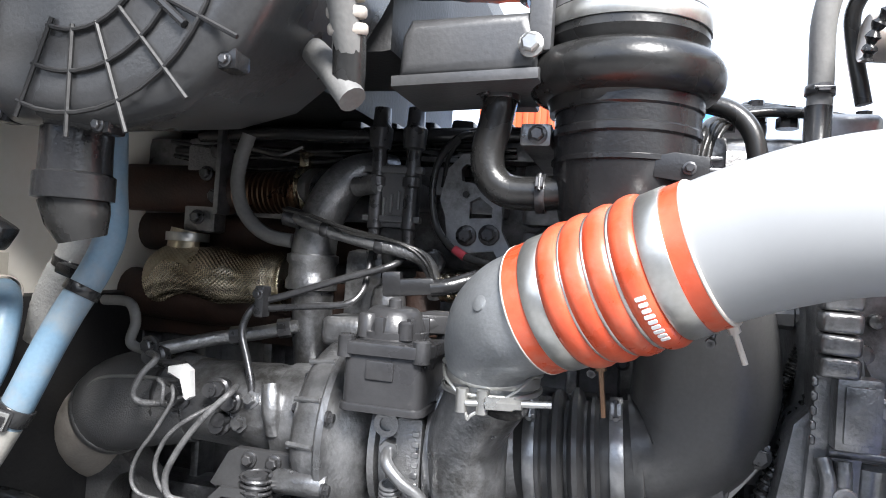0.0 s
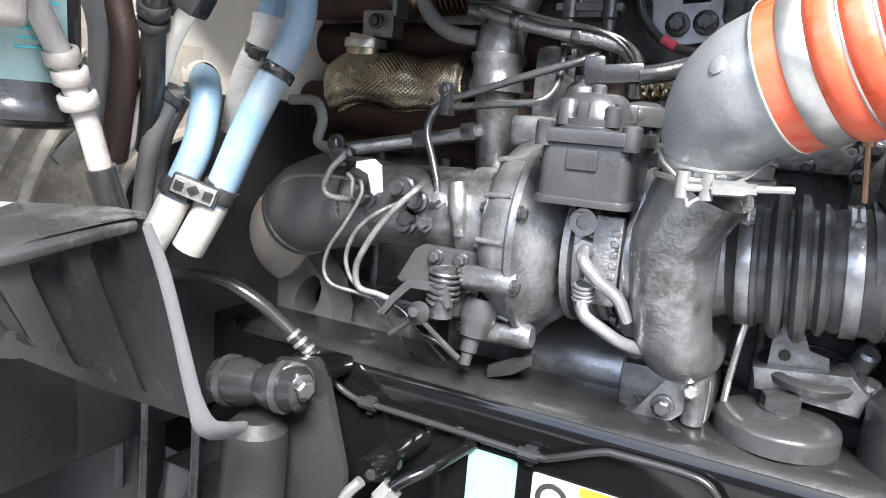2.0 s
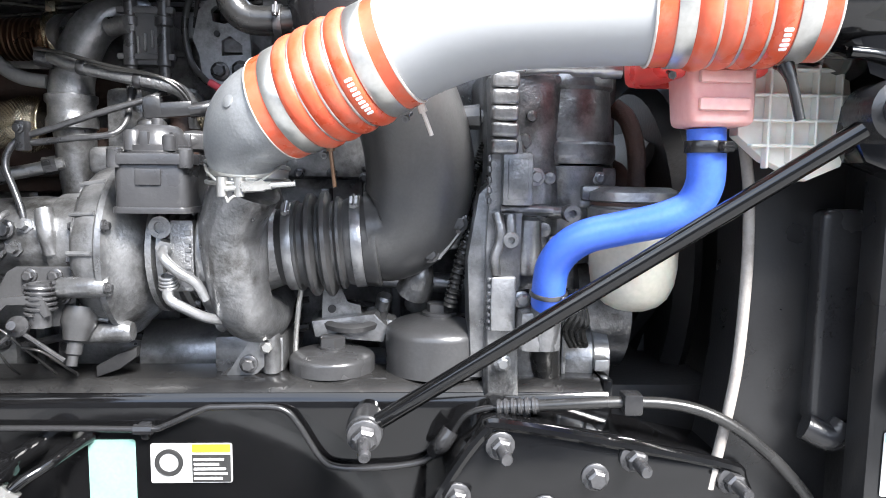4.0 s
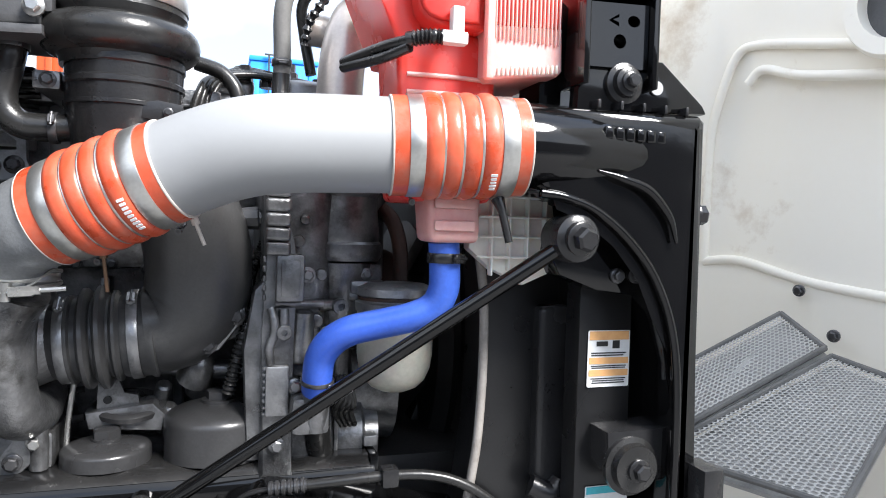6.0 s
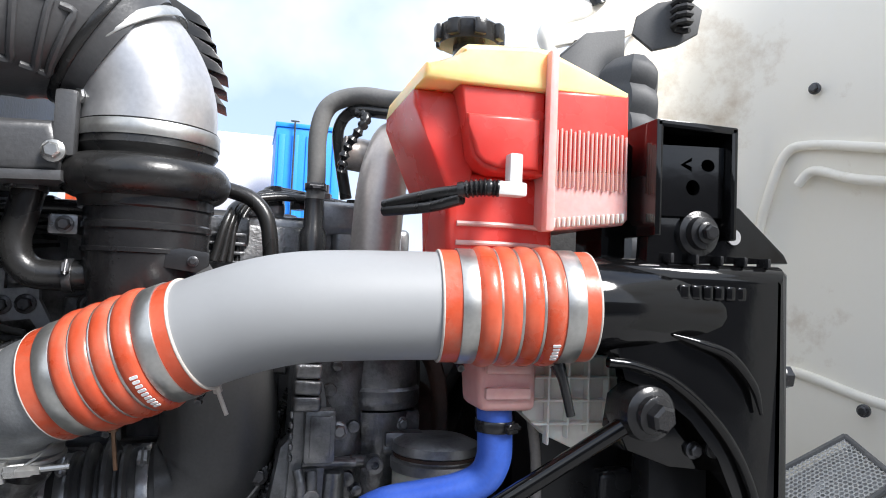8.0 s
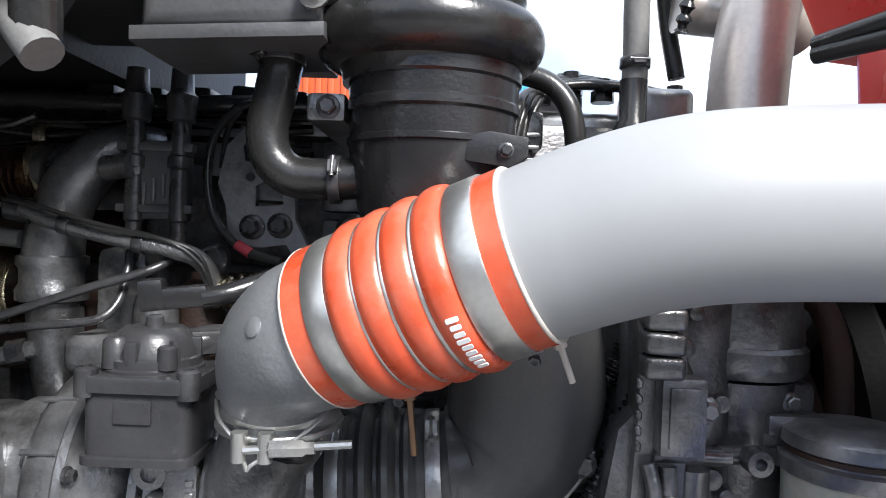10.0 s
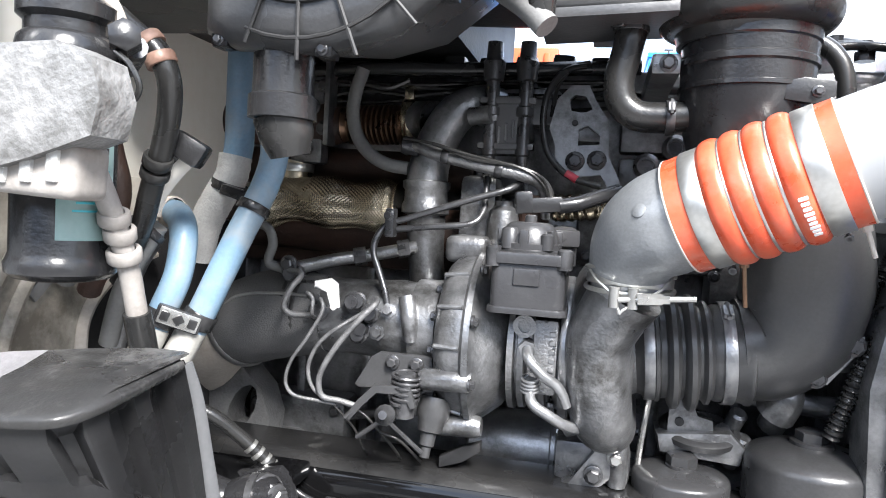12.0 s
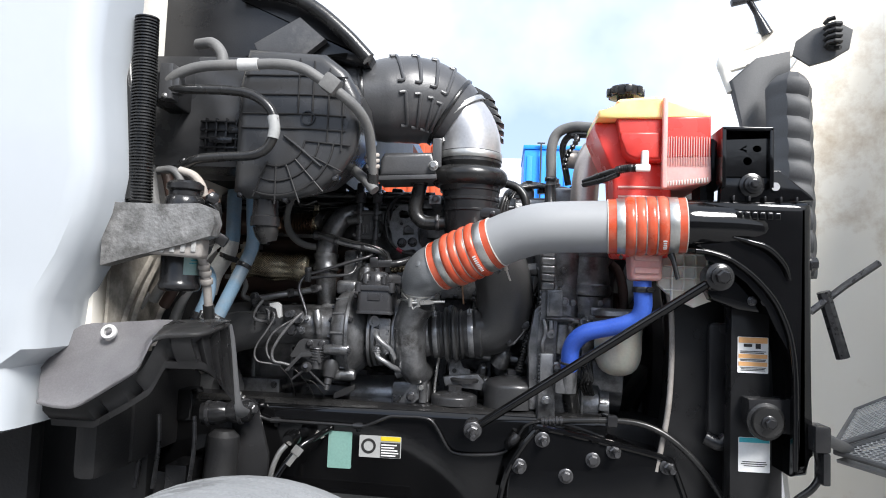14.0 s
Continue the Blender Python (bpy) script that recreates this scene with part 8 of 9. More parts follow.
box(bm, (-0.503, 0.97, 1.69), (0.394, 0.64, 0.22), (0, 0, 0), 0.02, 2)
part("plenum", bm, DARK, hvac, "black air plenum behind the housing")
HY = 0.4375
hub = Vector((-0.365, HY, 1.610))
for k in range(6):
    a0 = radians(-110 + 21 * k)
    far = hub + Vector((math.cos(a0), 0, math.sin(a0))) * (0.135 + 0.018 * math.cos(a0))
    bm = B()
    tube(bm, [hub + (far - hub) * 0.40, far], 0.0018, 6, 1)
    part("radial_rib", bm, DARK, hbody)
for rr in (0.058, 0.088, 0.118):
    bm = B()
    tube(bm, [hub + Vector((math.cos(radians(a)), 0, math.sin(radians(a)))) * rr for a in range(-112, 5, 9)], 0.0018, 6, 1)
    part("ring_rib", bm, DARK, hbody)
for x, z0, z1 in ((-0.325, 1.66, 1.775), (-0.295, 1.64, 1.770), (-0.262, 1.60, 1.755), (-0.232, 1.585, 1.735)):
    bm = B()
    tube(bm, [(x, HY, z0), (x, HY, z1)], 0.0018, 6, 1)
    part("cross_rib", bm, DARK, hbody)
for z in (1.63, 1.66, 1.70, 1.74):
    bm = B()
    tube(bm, [(-0.44, HY, z), (-0.30, HY, z), (-0.225, HY, z - 0.004)], 0.0018, 6, 1)
    part("cross_rib", bm, DARK, hbody)
bm = B()
ringband(bm, (-0.303, HY + 0.001, 1.652), (0, 1, 0), 0.013, 0.006, 0.002, 24)
part("moulded_circle", bm, PLASTIC, hbody)
bm = B()
tube(bm, [(-0.350, 0.437, 1.615), (-0.31, 0.437, 1.585), (-0.27, 0.437, 1.553)], 0.0032, 8, 1)
part("split_line", bm, PLASTIC, hbody)
for k in range(7):
    bm = B()
    box(bm, (-0.535 + 0.022 * k, 0.486, 1.625), (0.004, 0.012, 0.07), (0, 0, 0), 0.001)
    part("grid_rib", bm, PLASTIC, hvac)
for k in range(4):
    bm = B()
    box(bm, (-0.475, 0.486, 1.597 + 0.0185 * k), (0.145, 0.012, 0.004), (0, 0, 0), 0.001)
    part("grid_rib", bm, PLASTIC, hvac)
for k, z in ((0, 1.612), (1, 1.634), (2, 1.65)):
    bm = B()
    box(bm, (-0.50 + 0.04 * k, 0.482, z), (0.05, 0.014, 0.014), (0, 0, 0), 0.003)
    part("clip_block", bm, PLASTIC, hvac)
for x, z in ((-0.346, 1.474), (-0.44, 1.482), (-0.245, 1.52)):
    bm = B()
    box(bm, (x, 0.46, z + 0.014), (0.016, 0.02, 0.016), (0, 0, 0), 0.004)
    part("lug", bm, PLASTIC, hvac)
    bolt(hvac, (x, 0.449, z + 0.012), (0, -1, 0), 0.0034, BOLT)
bm = B()
lathe(bm, [(-0.050, 0.026), (-0.049, 0.030), (-0.030, 0.030), (-0.028, 0.027), (-0.012, 0.0265), (0.03, 0.0265)], (-0.395, 0.482, 1.482), (0, 0, 1), 26)
part("drain_cup", bm, PLASTIC, hvac, "black drain cup under the housing")
bm = B()
tube(bm, [(-0.395, 0.482, 1.436), (-0.391, 0.484, 1.418), (-0.388, 0.487, 1.402)], [0.026, 0.024, 0.018], 16)
part("drain_nose", bm, RUBBER, hvac)

# refrigerant pipes
ac = thing("refrigerant_pipes", (-0.4, 0.38, 1.55), "grey refrigerant pipes looping over the ventilation housing", "refrigerant pipes")
for pts, r, m in (([(-0.575, 0.385, 1.708), (-0.545, 0.38, 1.724), (-0.50, 0.38, 1.737), (-0.42, 0.38, 1.741), (-0.345, 0.38, 1.743), (-0.300, 0.38, 1.734), (-0.262, 0.385, 1.712), (-0.228, 0.395, 1.690), (-0.195, 0.42, 1.663), (-0.180, 0.45, 1.632), (-0.178, 0.48, 1.590), (-0.176, 0.50, 1.552)], 0.0105, RUBBER_GREY),
                  ([(-0.575, 0.385, 1.690), (-0.52, 0.38, 1.690), (-0.45, 0.38, 1.689), (-0.40, 0.38, 1.681), (-0.363, 0.38, 1.655), (-0.351, 0.382, 1.620), (-0.362, 0.385, 1.582), (-0.392, 0.385, 1.563), (-0.45, 0.385, 1.558), (-0.505, 0.385, 1.552), (-0.545, 0.40, 1.535)], 0.0095, RUBBER)):
    bm = B()
    tube(bm, pts, r, 14)
    part("pipe", bm, m, ac)
for p, q in (((-0.43, 0.38, 1.7405), (-0.39, 0.38, 1.742)),):
    bm = B()
    tube(bm, [p, q], 0.0125, 12, 1)
    part("sleeve", bm, WHITEPL, ac, "white sleeve")
bm = B()
tube(bm, [(-0.3555, 0.381, 1.640), (-0.3515, 0.382, 1.615), (-0.354, 0.383, 1.597)], 0.0112, 12)
part("sleeve", bm, PAPER, ac, "white paper sleeve")
bm = B()
box(bm, (-0.245, 0.385, 1.705), (0.036, 0.03, 0.034), (0, 35, 0), 0.006)
part("clip", bm, RUBBER_GREY, ac, "grey plastic pipe clip")
bm = B()
for k in range(3):
    ringband(bm, (-0.1775, 0.49 + 0.004 * k, 1.590 - 0.011 * k), (0, 0.25, -1), 0.009, 0.008, 0.006, 16)
part("crimp", bm, TAN, ac, "tan crimped ferrule")
bm = B()
tube(bm, [(-0.177, 0.50, 1.565), (-0.177, 0.503, 1.545), (-0.178, 0.506, 1.524)], 0.0125, 12)
part("lower_hose", bm, RUBBER, ac)
bm = B()
tube(bm, [(-0.225, 0.54, 1.566), (-0.200, 0.52, 1.546), (-0.183, 0.505, 1.530), (-0.171, 0.50, 1.517)], 0.011, 14)
part("marked_sleeve", bm, RUBBER_GREY, ac, "pale sleeve with a dark mark")
bm = B()
box(bm, (-0.575, 0.39, 1.706), (0.028, 0.03, 0.072), (0, 0, 0), 0.004)
box(bm, (-0.555, 0.388, 1.706), (0.016, 0.024, 0.05), (0, 0, 0), 0.003)
valve = part("expansion_valve", bm, GREYPL, ac, "grey expansion valve block")
bolt(valve, (-0.575, 0.374, 1.675), (0, -1, 0), 0.004, ZINC)
bm = B()
box(bm, (-0.60, 0.45, 1.70), (0.05, 0.12, 0.06), (0, 0, 0), 0.006)
part("valve_stub", bm, PLASTIC, ac)
bm = B()
tube(bm, [(-0.54, 0.43, 1.80), (-0.50, 0.41, 1.795), (-0.475, 0.40, 1.77), (-0.468, 0.395, 1.742)], 0.011, 12)
part("feed_pipe", bm, RUBBER_GREY, ac)

# corrugated drain conduit
con = thing("corrugated_conduit", (-0.59, 0.335, 1.45), "black corrugated conduit standing beside the cab edge", "conduit")
bm = B()
prof = []
for i in range(62):
    h = 0.006 * i
    prof += [(h, 0.0185), (h + 0.001, 0.0225), (h + 0.0035, 0.0225), (h + 0.0045, 0.0185)]
lathe(bm, prof, (-0.588, 0.335, 1.445), (-0.03, 0, 1), 22)
part("conduit", bm, RUBBER, con)
bm = B()
box(bm, (-0.64, 0.37, 1.62), (0.09, 0.02, 0.05), (0, 0, 0), 0.004)
part("bracket", bm, PLASTIC, con)

# fluid reservoir in a dusty bracket
res = thing("fluid_reservoir", (-0.55, 0.40, 1.3), "black cylindrical receiver with a mint label held in a dusty bracket", "reservoir")
bm = B()
RX, RY = -0.517, 0.370
lathe(bm, [(0, 0.026), (0.002, 0.034), (0.006, 0.0385), (0.013, 0.0395), (0.017, 0.0375), (0.021, 0.0362), (0.17, 0.0362), (0.18, 0.034), (0.184, 0.030), (0.192, 0.030), (0.196, 0.035), (0.206, 0.035), (0.212, 0.028)], (RX, RY, 1.292), (0, 0, 1), 40)
part("canister", bm, PLASTIC, res)


def wrapped(a0, a1, z0, z1, r, thick=0.0):
    """A thin sheet wrapped round the canister between two angles and heights."""
    bm = B()
    vs = [[bm.verts.new((RX + r * math.sin(radians(a)), RY - r * math.cos(radians(a)), z)) for z in (z0, z1)] for a in np.linspace(a0, a1, 10)]
    for a, b in zip(vs, vs[1:]):
        bm.faces.new((a[0], b[0], b[1], a[1]))
    if thick:
        bmesh.ops.solidify(bm, geom=bm.faces[:], thickness=thick)
    return bm


sheet = part("label", wrapped(34, 104, 1.324, 1.402, 0.0368, 0.0006), MINTLIGHT, res, "worn mint green label")
for k in range(6):
    part("text_bar", wrapped(50 + 4 * (k % 2), 84 + 5 * (k % 3), 1.345 + 0.006 * k, 1.3465 + 0.006 * k, 0.0375), TEAL, sheet)
part("arrow_bar", wrapped(80, 84, 1.384, 1.397, 0.0376), INK, sheet)
part("arrow_head", wrapped(74, 92, 1.389, 1.393, 0.0377), INK, sheet)
brk = thing("reservoir_bracket", (-0.54, 0.34, 1.37), "dusty silver bracket plate with flaking dirt", "bracket")
bm = B()
rows_ = []
nz = 3
for i in range(nz + 1):
    t = i / nz
    row = []
    for x, z in ((-0.66, 1.452), (-0.55, 1.450), (-0.482, 1.452), (-0.458, 1.444), (-0.450, 1.420), (-0.456, 1.394), (-0.50, 1.380), (-0.60, 1.352), (-0.66, 1.335)):
        row.append((x + 0.031, 0.288 + 0.034 * t, z + 0.002 * wobble(x * 70)))
    rows_.append(row)
rings(bm, rows_)
part("plate", bm, SILVERDIRT, brk)
bm = B()
box(bm, (-0.530, 0.314, 1.377), (0.172, 0.036, 0.038), (0, 3, 0), 0.008, 3)
low_ = part("lower_block", bm, DUSTPIPE, brk, "pale dusty clamp block")
for k in range(5):
    bm = B()
    box(bm, (-0.538 + 0.02 * k, 0.297, 1.376 + 0.001 * k), (0.009, 0.008, 0.030), (0, 3, 0), 0.002)
    part("block_rib", bm, PALEGREY, low_)
bm = B()
lathe(bm, [(-0.02, 0.008), (0, 0.008), (0.002, 0.0125), (0.018, 0.012), (0.020, 0.009)], (-0.461, 0.362, 1.470), (0.6, -0.8, 0.1), 6)
plug = part("valve_cap", bm, PLASTIC, brk, "black hexagonal valve cap")
bm = B()
tube(bm, [(-0.459, 0.35, 1.460), (-0.443, 0.345, 1.450), (-0.435, 0.345, 1.434), (-0.446, 0.348, 1.422), (-0.461, 0.352, 1.424)], 0.0022, 8)
part("tether", bm, RUBBER, plug)
bm = B()
tube(bm, [(-0.490, 0.40, 1.460), (-0.472, 0.385, 1.466), (-0.460, 0.372, 1.469)], 0.009, 10)
part("valve_stem", bm, BOLT, brk)

# heater hoses and lines
hoses = thing("heater_hoses", (-0.5, 0.6, 1.2), "pale blue heater hoses tied together below the housing", "heater hoses")
bm = B()
tube(bm, [(-0.470, 0.60, 1.53), (-0.465, 0.60, 1.46), (-0.463, 0.602, 1.41), (-0.469, 0.592, 1.372), (-0.481, 0.574, 1.33), (-0.495, 0.564, 1.29), (-0.515, 0.557, 1.24), (-0.528, 0.550, 1.21)], 0.0150, 16)
part("blue_hose", bm, BLUEPALE, hoses, "pale blue heater hose")
bm = B()
tube(bm, [(-0.605, 0.605, 1.332), (-0.580, 0.591, 1.342), (-0.554, 0.572, 1.338), (-0.540, 0.559, 1.318), (-0.538, 0.549, 1.28), (-0.546, 0.538, 1.245), (-0.556, 0.529, 1.212)], 0.0145, 16)
part("blue_hose", bm, BLUEPALE, hoses)
bm = B()
tube(bm, [(-0.530, 0.645, 1.53), (-0.527, 0.64, 1.47), (-0.524, 0.635, 1.425), (-0.526, 0.632, 1.40)], 0.0165, 16)
part("blue_hose", bm, BLUEPALE, hoses, "faded blue hose")
bm = B()
tube(bm, [(-0.526, 0.632, 1.41), (-0.530, 0.63, 1.385), (-0.545, 0.63, 1.36), (-0.563, 0.635, 1.33), (-0.575, 0.64, 1.29)], lambda t: 0.0185 + 0.0004 * math.sin(t * 90), 16, 10)
part("braided_sleeve", bm, PALEGREY, hoses, "grey braided sleeve")
bm = B()
tube(bm, [(-0.522, 0.553, 1.224), (-0.533, 0.547, 1.198), (-0.543, 0.541, 1.176)], 0.0158, 14)
part("hose_end", bm, HOSEMARK, hoses, "white marked hose end")
bm = B()
tube(bm, [(-0.5515, 0.533, 1.226), (-0.560, 0.525, 1.20), (-0.569, 0.517, 1.178)], 0.0152, 14)
part("hose_end", bm, HOSEMARK, hoses)
bm = B()
ringband(bm, (-0.4745, 0.583, 1.352), (-0.28, -0.35, -0.89), 0.0152, 0.010, 0.0025, 22)
ringband(bm, (-0.531, 0.63, 1.375), (-0.3, 0, -0.95), 0.019, 0.010, 0.0025, 22)
box(bm, (-0.510, 0.605, 1.368), (0.03, 0.014, 0.012), (0, 15, 0), 0.003)
part("tie_clip", bm, PLASTIC, hoses, "black tie clip")
bm = B()
ringband(bm, (-0.517, 0.556, 1.235), (-0.42, -0.2, -0.88), 0.0153, 0.016, 0.0025, 22)
ringband(bm, (-0.549, 0.5345, 1.236), (-0.3, -0.3, -0.9), 0.0150, 0.016, 0.0025, 22)
box(bm, (-0.525, 0.533, 1.237), (0.046, 0.010, 0.020), (0, 20, 35), 0.003)
twin = part("tie_clip", bm, PLASTIC, hoses)
bm = B()
box(bm, (-0.5216, 0.5282, 1.237), (0.040, 0.003, 0.0165), (0, 20, 35), 0.001)
part("face_plate", bm, ZINC, twin, "pale metal face plate")
for k in (-1, 0, 1):
    bm = B()
    box(bm, (-0.5208 + 0.0107 * k, 0.5268 + 0.0075 * k, 1.237 - 0.0046 * k), (0.0085, 0.003, 0.0095), (0, 20 + 45 * (k == 0), 35), 0.001)
    part("slot", bm, PLASTIC, twin)
clamp(hoses, (-0.574, 0.587, 1.343), (1, -0.3, 0), 0.0155, 0.010, TAN)
lines = thing("firewall_lines", (-0.55, 0.48, 1.25), "dusty brown and grey lines running down the firewall", "lines")
for pts, r, m in (([(-0.487, 0.340, 1.43), (-0.476, 0.347, 1.387), (-0.470, 0.362, 1.35), (-0.467, 0.374, 1.32), (-0.466, 0.383, 1.295), (-0.466, 0.390, 1.272), (-0.466, 0.405, 1.225), (-0.466, 0.415, 1.19)], 0.0082, DUSTPIPE),
                  ([(-0.56, 0.44, 1.56), (-0.545, 0.44, 1.525), (-0.52, 0.44, 1.502), (-0.497, 0.445, 1.485), (-0.487, 0.45, 1.462), (-0.492, 0.46, 1.436), (-0.508, 0.475, 1.405), (-0.530, 0.49, 1.365), (-0.555, 0.51, 1.325), (-0.60, 0.54, 1.27)], 0.0105, RUBBER),
                  ([(-0.495, 0.50, 1.402), (-0.515, 0.505, 1.386), (-0.535, 0.51, 1.366), (-0.550, 0.515, 1.345), (-0.575, 0.52, 1.315), (-0.62, 0.53, 1.27)], 0.0095, CREAM),
                  ([(-0.655, 0.53, 1.60), (-0.625, 0.51, 1.53), (-0.60, 0.50, 1.46), (-0.575, 0.49, 1.40), (-0.565, 0.49, 1.36), (-0.585, 0.50, 1.31), (-0.62, 0.52, 1.26)], 0.012, COPPER),
                  ([(-0.665, 0.50, 1.58), (-0.65, 0.49, 1.52), (-0.63, 0.48, 1.46), (-0.60, 0.475, 1.42), (-0.585, 0.48, 1.38), (-0.60, 0.49, 1.33), (-0.64, 0.51, 1.27)], 0.011, RUBBER_GREY),
                  ([(-0.55, 0.53, 1.33), (-0.575, 0.53, 1.29), (-0.60, 0.54, 1.25), (-0.62, 0.55, 1.20)], 0.010, RUBBER_GREY),
                  ([(-0.565, 0.55, 1.32), (-0.59, 0.55, 1.28), (-0.61, 0.56, 1.23), (-0.63, 0.57, 1.18)], 0.010, CAST),
                  ([(-0.59, 0.40, 1.53), (-0.555, 0.39, 1.53), (-0.537, 0.39, 1.51), (-0.535, 0.395, 1.48)], 0.008, RUBBER_GREY),
                  ([(-0.54, 0.39, 1.53), (-0.51, 0.385, 1.52), (-0.492, 0.385, 1.50), (-0.487, 0.39, 1.48)], 0.008, TAN)):
    bm = B()
    tube(bm, pts, r, 12)
    part("line", bm, m, lines)
for c, d_, r in (((-0.469, 0.366, 1.342), (0.2, -0.4, 1.0), 0.0098), ((-0.4675, 0.371, 1.330), (0.2, -0.4, 1.0), 0.0100), ((-0.467, 0.376, 1.314), (0.1, -0.4, 1.0), 0.0110), ((-0.503, 0.445, 1.490), (0.7, 0.1, -0.7), 0.0115), ((-0.493, 0.447, 1.476), (0.4, 0.1, -0.9), 0.0115), ((-0.515, 0.478, 1.392), (-0.5, 0.4, -0.8), 0.0115), ((-0.521, 0.483, 1.381), (-0.5, 0.4, -0.8), 0.0115)):
    bm = B()
    ringband(bm, c, d_, r - 0.002, 0.010, 0.004, 18)
    part("crimp", bm, CRIMPBROWN if c[2] > 1.40 else (DUSTPIPE if c[1] < 0.45 else RUBBER), lines)
bm = B()
tube(bm, [(-0.466, 0.391, 1.268), (-0.466, 0.405, 1.225), (-0.466, 0.418, 1.18)], 0.0108, 12)
part("black_sleeve", bm, RUBBER, lines)
bm = B()
box(bm, (-0.498, 0.50, 1.405), (0.034, 0.03, 0.024), (0, 30, 20), 0.005)
ringband(bm, (-0.515, 0.50, 1.402), (0.8, 0, 0.5), 0.010, 0.012, 0.004, 16)
part("quick_connector", bm, PLASTIC, lines, "black quick connector")
bm = B()
tube(bm, [(-0.56, 0.51, 1.335), (-0.55, 0.53, 1.318), (-0.575, 0.55, 1.312), (-0.59, 0.52, 1.325), (-0.56, 0.51, 1.335)], 0.006, 10)
part("p_clip", bm, BOLT, lines)

# black splash panel above the wheel
def smooth_step(a, b, v):
    k = min(1.0, max(0.0, (v - a) / (b - a)))
    return k * k * (3 - 2 * k)


fen = thing("splash_panel", (-0.45, 0.3, 1.05), "black moulded splash panel with recessed ribs and dusty top", "splash panel")
# columns: front lip, fold line, rear edge
cols = [((-0.692, 0.235, 1.099), (-0.730, 0.295, 1.139), (-0.735, 0.300, 1.143)),
        ((-0.655, 0.234, 1.094), (-0.700, 0.298, 1.156), (-0.706, 0.312, 1.188)),
        ((-0.618, 0.235, 1.099), (-0.668, 0.300, 1.170), (-0.676, 0.320, 1.222)),
        ((-0.560, 0.240, 1.136), (-0.607, 0.300, 1.186), (-0.620, 0.330, 1.230)),
        ((-0.524, 0.245, 1.162), (-0.546, 0.300, 1.204), (-0.556, 0.335, 1.236)),
        ((-0.511, 0.250, 1.188), (-0.530, 0.305, 1.216), (-0.540, 0.345, 1.238)),
        ((-0.504, 0.256, 1.209), (-0.515, 0.310, 1.225), (-0.520, 0.362, 1.238)),
        ((-0.488, 0.262, 1.219), (-0.490, 0.315, 1.229), (-0.492, 0.380, 1.239)),
        ((-0.468, 0.267, 1.221), (-0.468, 0.320, 1.232), (-0.468, 0.388, 1.240)),
        ((-0.449, 0.270, 1.222), (-0.452, 0.325, 1.234), (-0.455, 0.391, 1.241)),
        ((-0.433, 0.277, 1.223), (-0.440, 0.330, 1.235), (-0.446, 0.392, 1.241)),
        ((-0.422, 0.295, 1.226), (-0.432, 0.340, 1.236), (-0.438, 0.393, 1.241)),
        ((-0.417, 0.325, 1.231), (-0.426, 0.355, 1.237), (-0.431, 0.393, 1.241)),
        ((-0.415, 0.357, 1.236), (-0.420, 0.373, 1.239), (-0.424, 0.393, 1.241)),
        ((-0.417, 0.382, 1.238), (-0.418, 0.387, 1.239), (-0.419, 0.392, 1.240))]
lip = smooth_path([c[0] for c in cols], 5)
fold = smooth_path([c[1] for c in cols], 5)
rear = smooth_path([c[2] for c in cols], 5)
lines_ = []
for i, (f, m, r) in enumerate(zip(lip, fold, rear)):
    t = (lip[min(i + 1, len(lip) - 1)] - lip[max(i - 1, 0)]).normalized()
    o = Vector((t.y, -t.x, 0))
    o = o.normalized() if o.length > 0.05 else Vector((0, -1, 0))
    sec = [f - o * 0.006 - Vector((0, 0, 0.010)), f - o * 0.001 - Vector((0, 0, 0.009)), f + o * 0.001 - Vector((0, 0, 0.005)), f - Vector((0, 0, 0.002)), f - o * 0.005, f.lerp(m, 0.3) + Vector((0, 0, 0.001)),
           f.lerp(m, 0.7) + Vector((0, 0, 0.001)), m, m.lerp(r, 0.12) + Vector((0, 0, 0.002)), m.lerp(r, 0.5), r]
    lines_.append(sec)
def deck_piece(name, i0, i1, mat, label):
    bm = B()
    grid_ = [[bm.verts.new(v) for v in sec] for sec in lines_[i0:i1]]
    for a, b in zip(grid_, grid_[1:]):
        for i in range(len(a) - 1):
            bm.faces.new((a[i], b[i], b[i + 1], a[i + 1]))
    bmesh.ops.solidify(bm, geom=bm.faces[:], thickness=-0.003)
    part(name, bm, mat, fen, label, 50)


turn_ = next(i for i, p in enumerate(lip) if p.x > -0.505)
deck_piece("side_ledge", 0, turn_ + 1, DUSTSHEEN, "dusty sloping ledge, its colour paled for sky sheen")
deck_piece("top_deck", turn_, len(lines_), DECKDUST, "dusty top deck")
bm = B()
front = smooth_path([(-0.70, 0.262, 0), (-0.62, 0.262, 0), (-0.50, 0.272, 0), (-0.452, 0.279, 0), (-0.436, 0.289, 0), (-0.427, 0.312, 0), (-0.423, 0.350, 0), (-0.421, 0.392, 0)], 20)
topz = [float(np.interp(p.x, [-0.70, -0.62, -0.56, -0.524, -0.511, -0.50, -0.488, -0.44, -0.42, -0.412], [1.090, 1.090, 1.127, 1.153, 1.179, 1.203, 1.214, 1.217, 1.220, 1.223])) + 0.016 * smooth_step(0.29, 0.39, p.y) for p in front]
grooves = [(-0.602, 0.263, 0), (-0.545, 0.268, 0), (-0.490, 0.273, 0), (-0.4375, 0.288, 0), (-0.4245, 0.325, 0), (-0.422, 0.362, 0)]
rows_ = []
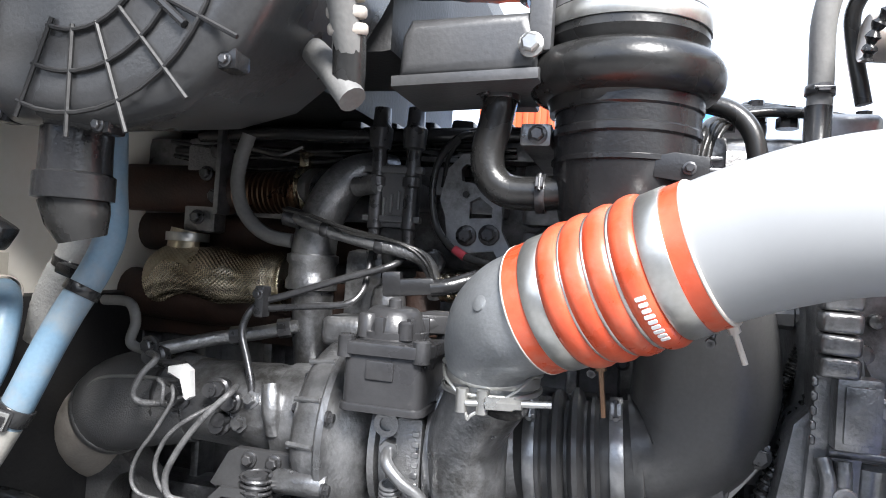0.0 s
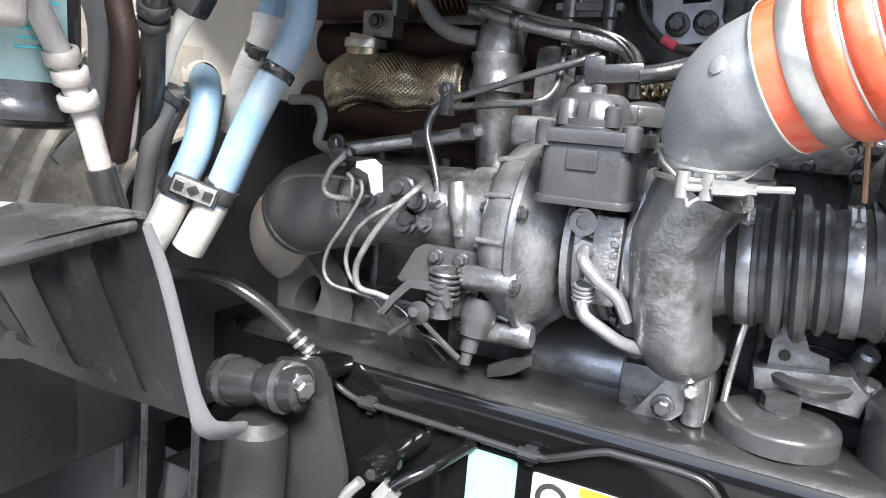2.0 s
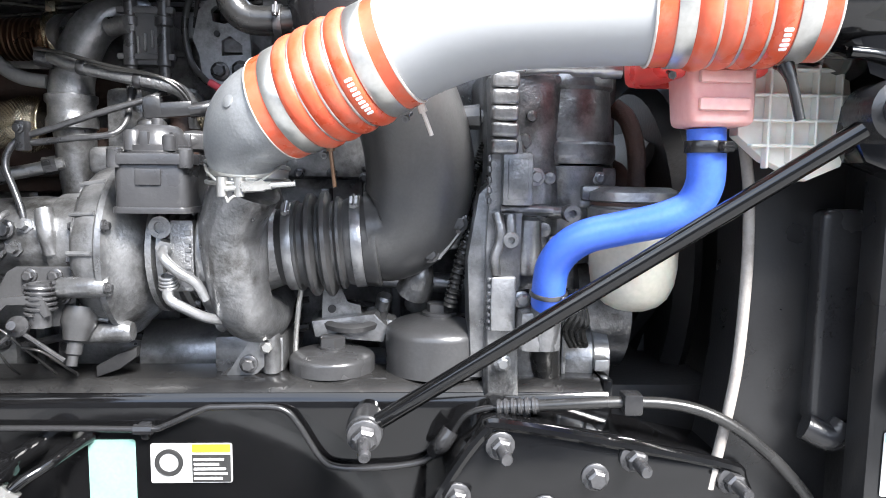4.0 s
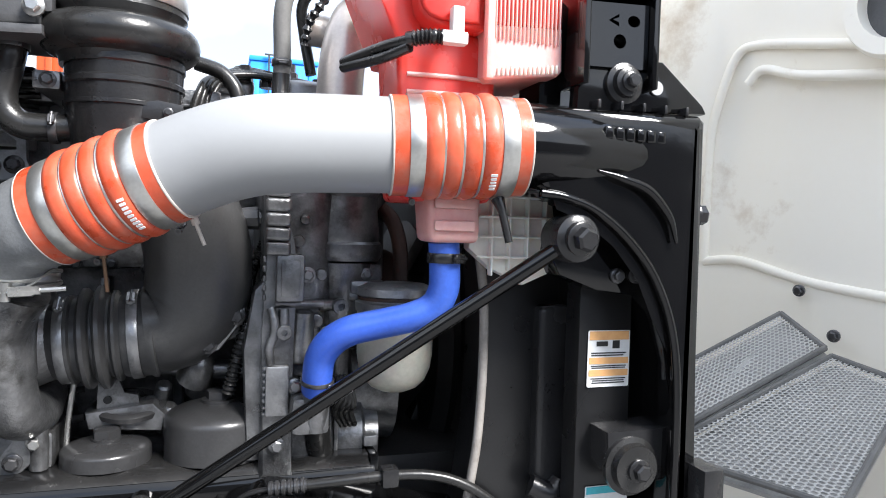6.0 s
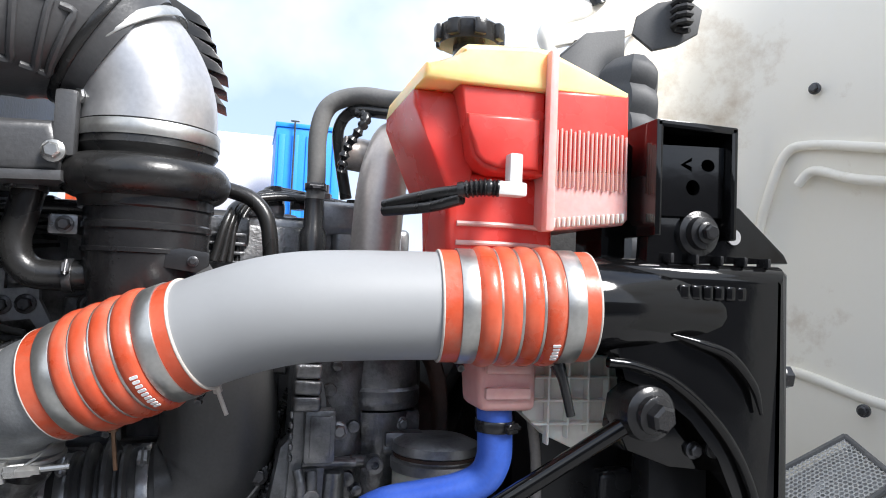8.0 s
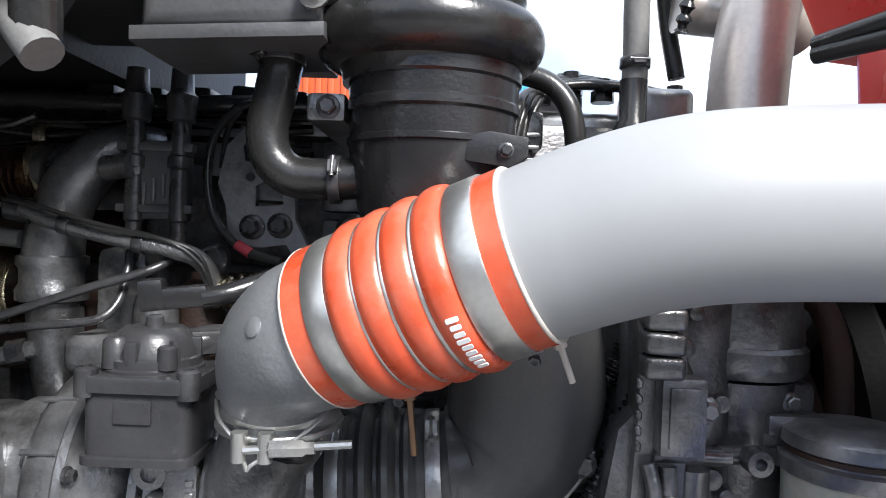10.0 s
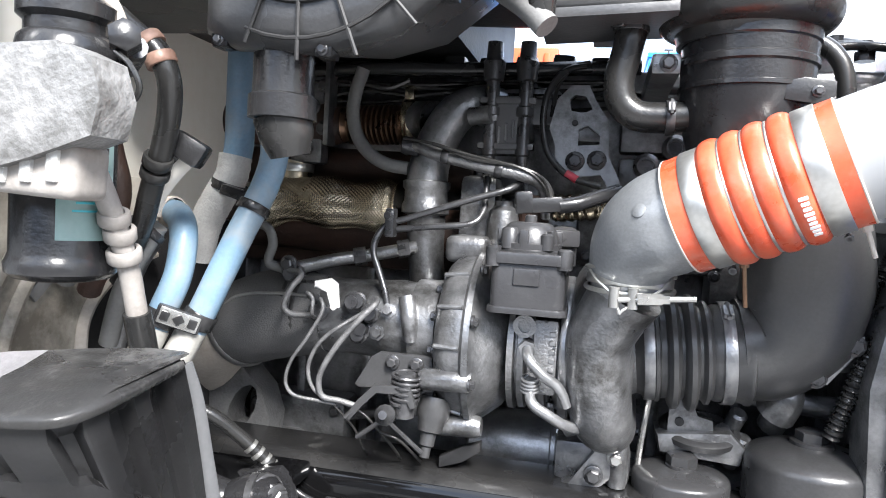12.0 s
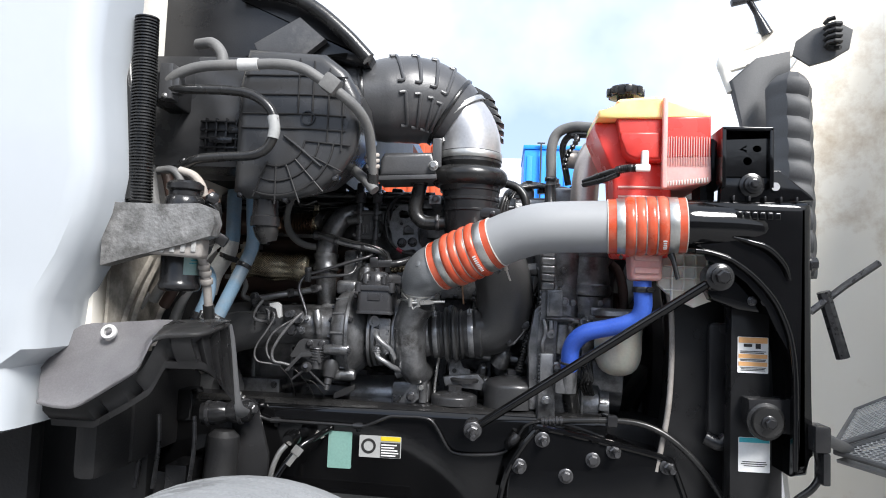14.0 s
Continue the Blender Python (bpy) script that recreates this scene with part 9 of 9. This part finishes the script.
for i, (p, tz) in enumerate(zip(front, topz)):
    k = i / (len(front) - 1)
    slope = 0.022 + 0.026 * smooth_step(0.285, 0.385, p.y)
    lo = min(tz - 0.045, float(np.interp(p.y + slope, [0.31, 0.36, 0.44], [1.155, 1.12, 1.068])))
    mid_ = lo + 0.012
    d_ = max(min(0.012, 0.030 * max(0.0, 1 - ((p - Vector(g)).length / 0.0105) ** 2)) for g in grooves)
    way = (front[min(i + 1, len(front) - 1)] - front[max(i - 1, 0)]).normalized()
    dx, dy = -way.y * d_, way.x * d_
    rows_.append([bm.verts.new(v) for v in ((p.x, p.y - 0.004, tz), (p.x, p.y, tz - 0.006), (p.x + dx, p.y + 0.002 + dy, tz - 0.016), (p.x + 0.004 + dx, p.y + slope * 0.8 + dy, mid_ + (tz - 0.03 - mid_) * 0.15), (p.x + 0.005, p.y + slope * 0.9, mid_), (p.x + 0.005, p.y + slope, lo))])
for a, b in zip(rows_, rows_[1:]):
    for i in range(5):
        bm.faces.new((a[i], b[i], b[i + 1], a[i + 1]))
bmesh.ops.solidify(bm, geom=bm.faces[:], thickness=0.006)
part("ribbed_wall", bm, SPLASHPL, fen)
bm = B()
tube(bm, [(-0.421, 0.392, 1.232), (-0.418, 0.404, 1.20), (-0.4155, 0.417, 1.15), (-0.413, 0.430, 1.095), (-0.412, 0.440, 1.068), (-0.412, 0.455, 1.056), (-0.412, 0.478, 1.048)], [0.0045, 0.005, 0.005, 0.006, 0.009, 0.012, 0.012], 10, 5, squash=0.4)
part("edge_flange", bm, GASKET, fen, "worn pale edge flange")
bm = B()
ringband(bm, (-0.608, 0.298, 1.214), (0.1, -1, 0.35), 0.008, 0.010, 0.006, 24)
part("grommet", bm, WHITEPL, fen, "pale ring grommet")
bm = B()
prism(bm, [(0.36, 1.16), (0.54, 1.16), (0.545, 1.225), (0.555, 1.24), (0.572, 1.258), (0.617, 1.281), (0.66, 1.292), (0.66, 1.38), (0.36, 1.38)], (-0.656, 0, 0), (0, 1, 0), (0, 0, 1), 0.006, 0.002)
part("rear_upright", bm, CREAMDIRTY, fen, "grimy cream upright panel")
bm = B()
tube(bm, [(-0.647, 0.541, 1.17), (-0.647, 0.545, 1.222), (-0.647, 0.572, 1.256), (-0.647, 0.617, 1.279), (-0.647, 0.66, 1.29)], 0.007, 8, squash=0.6)
part("opening_flange", bm, TAN, fen, "pale worn opening flange")
for y in (0.405, 0.440):
    bm = B()
    tube(bm, [(-0.648, y, 1.17), (-0.648, y + 0.01, 1.23), (-0.648, y + 0.05, 1.30), (-0.648, y + 0.10, 1.36)], 0.007, 8, squash=0.6)
    part("rib", bm, CREAMDIRTY, fen)
bm = B()
box(bm, (-0.647, 0.490, 1.268), (0.004, 0.040, 0.014), (40, 0, 0), 0.001)
part("upright_tag", bm, RUBBER_GREY, fen)
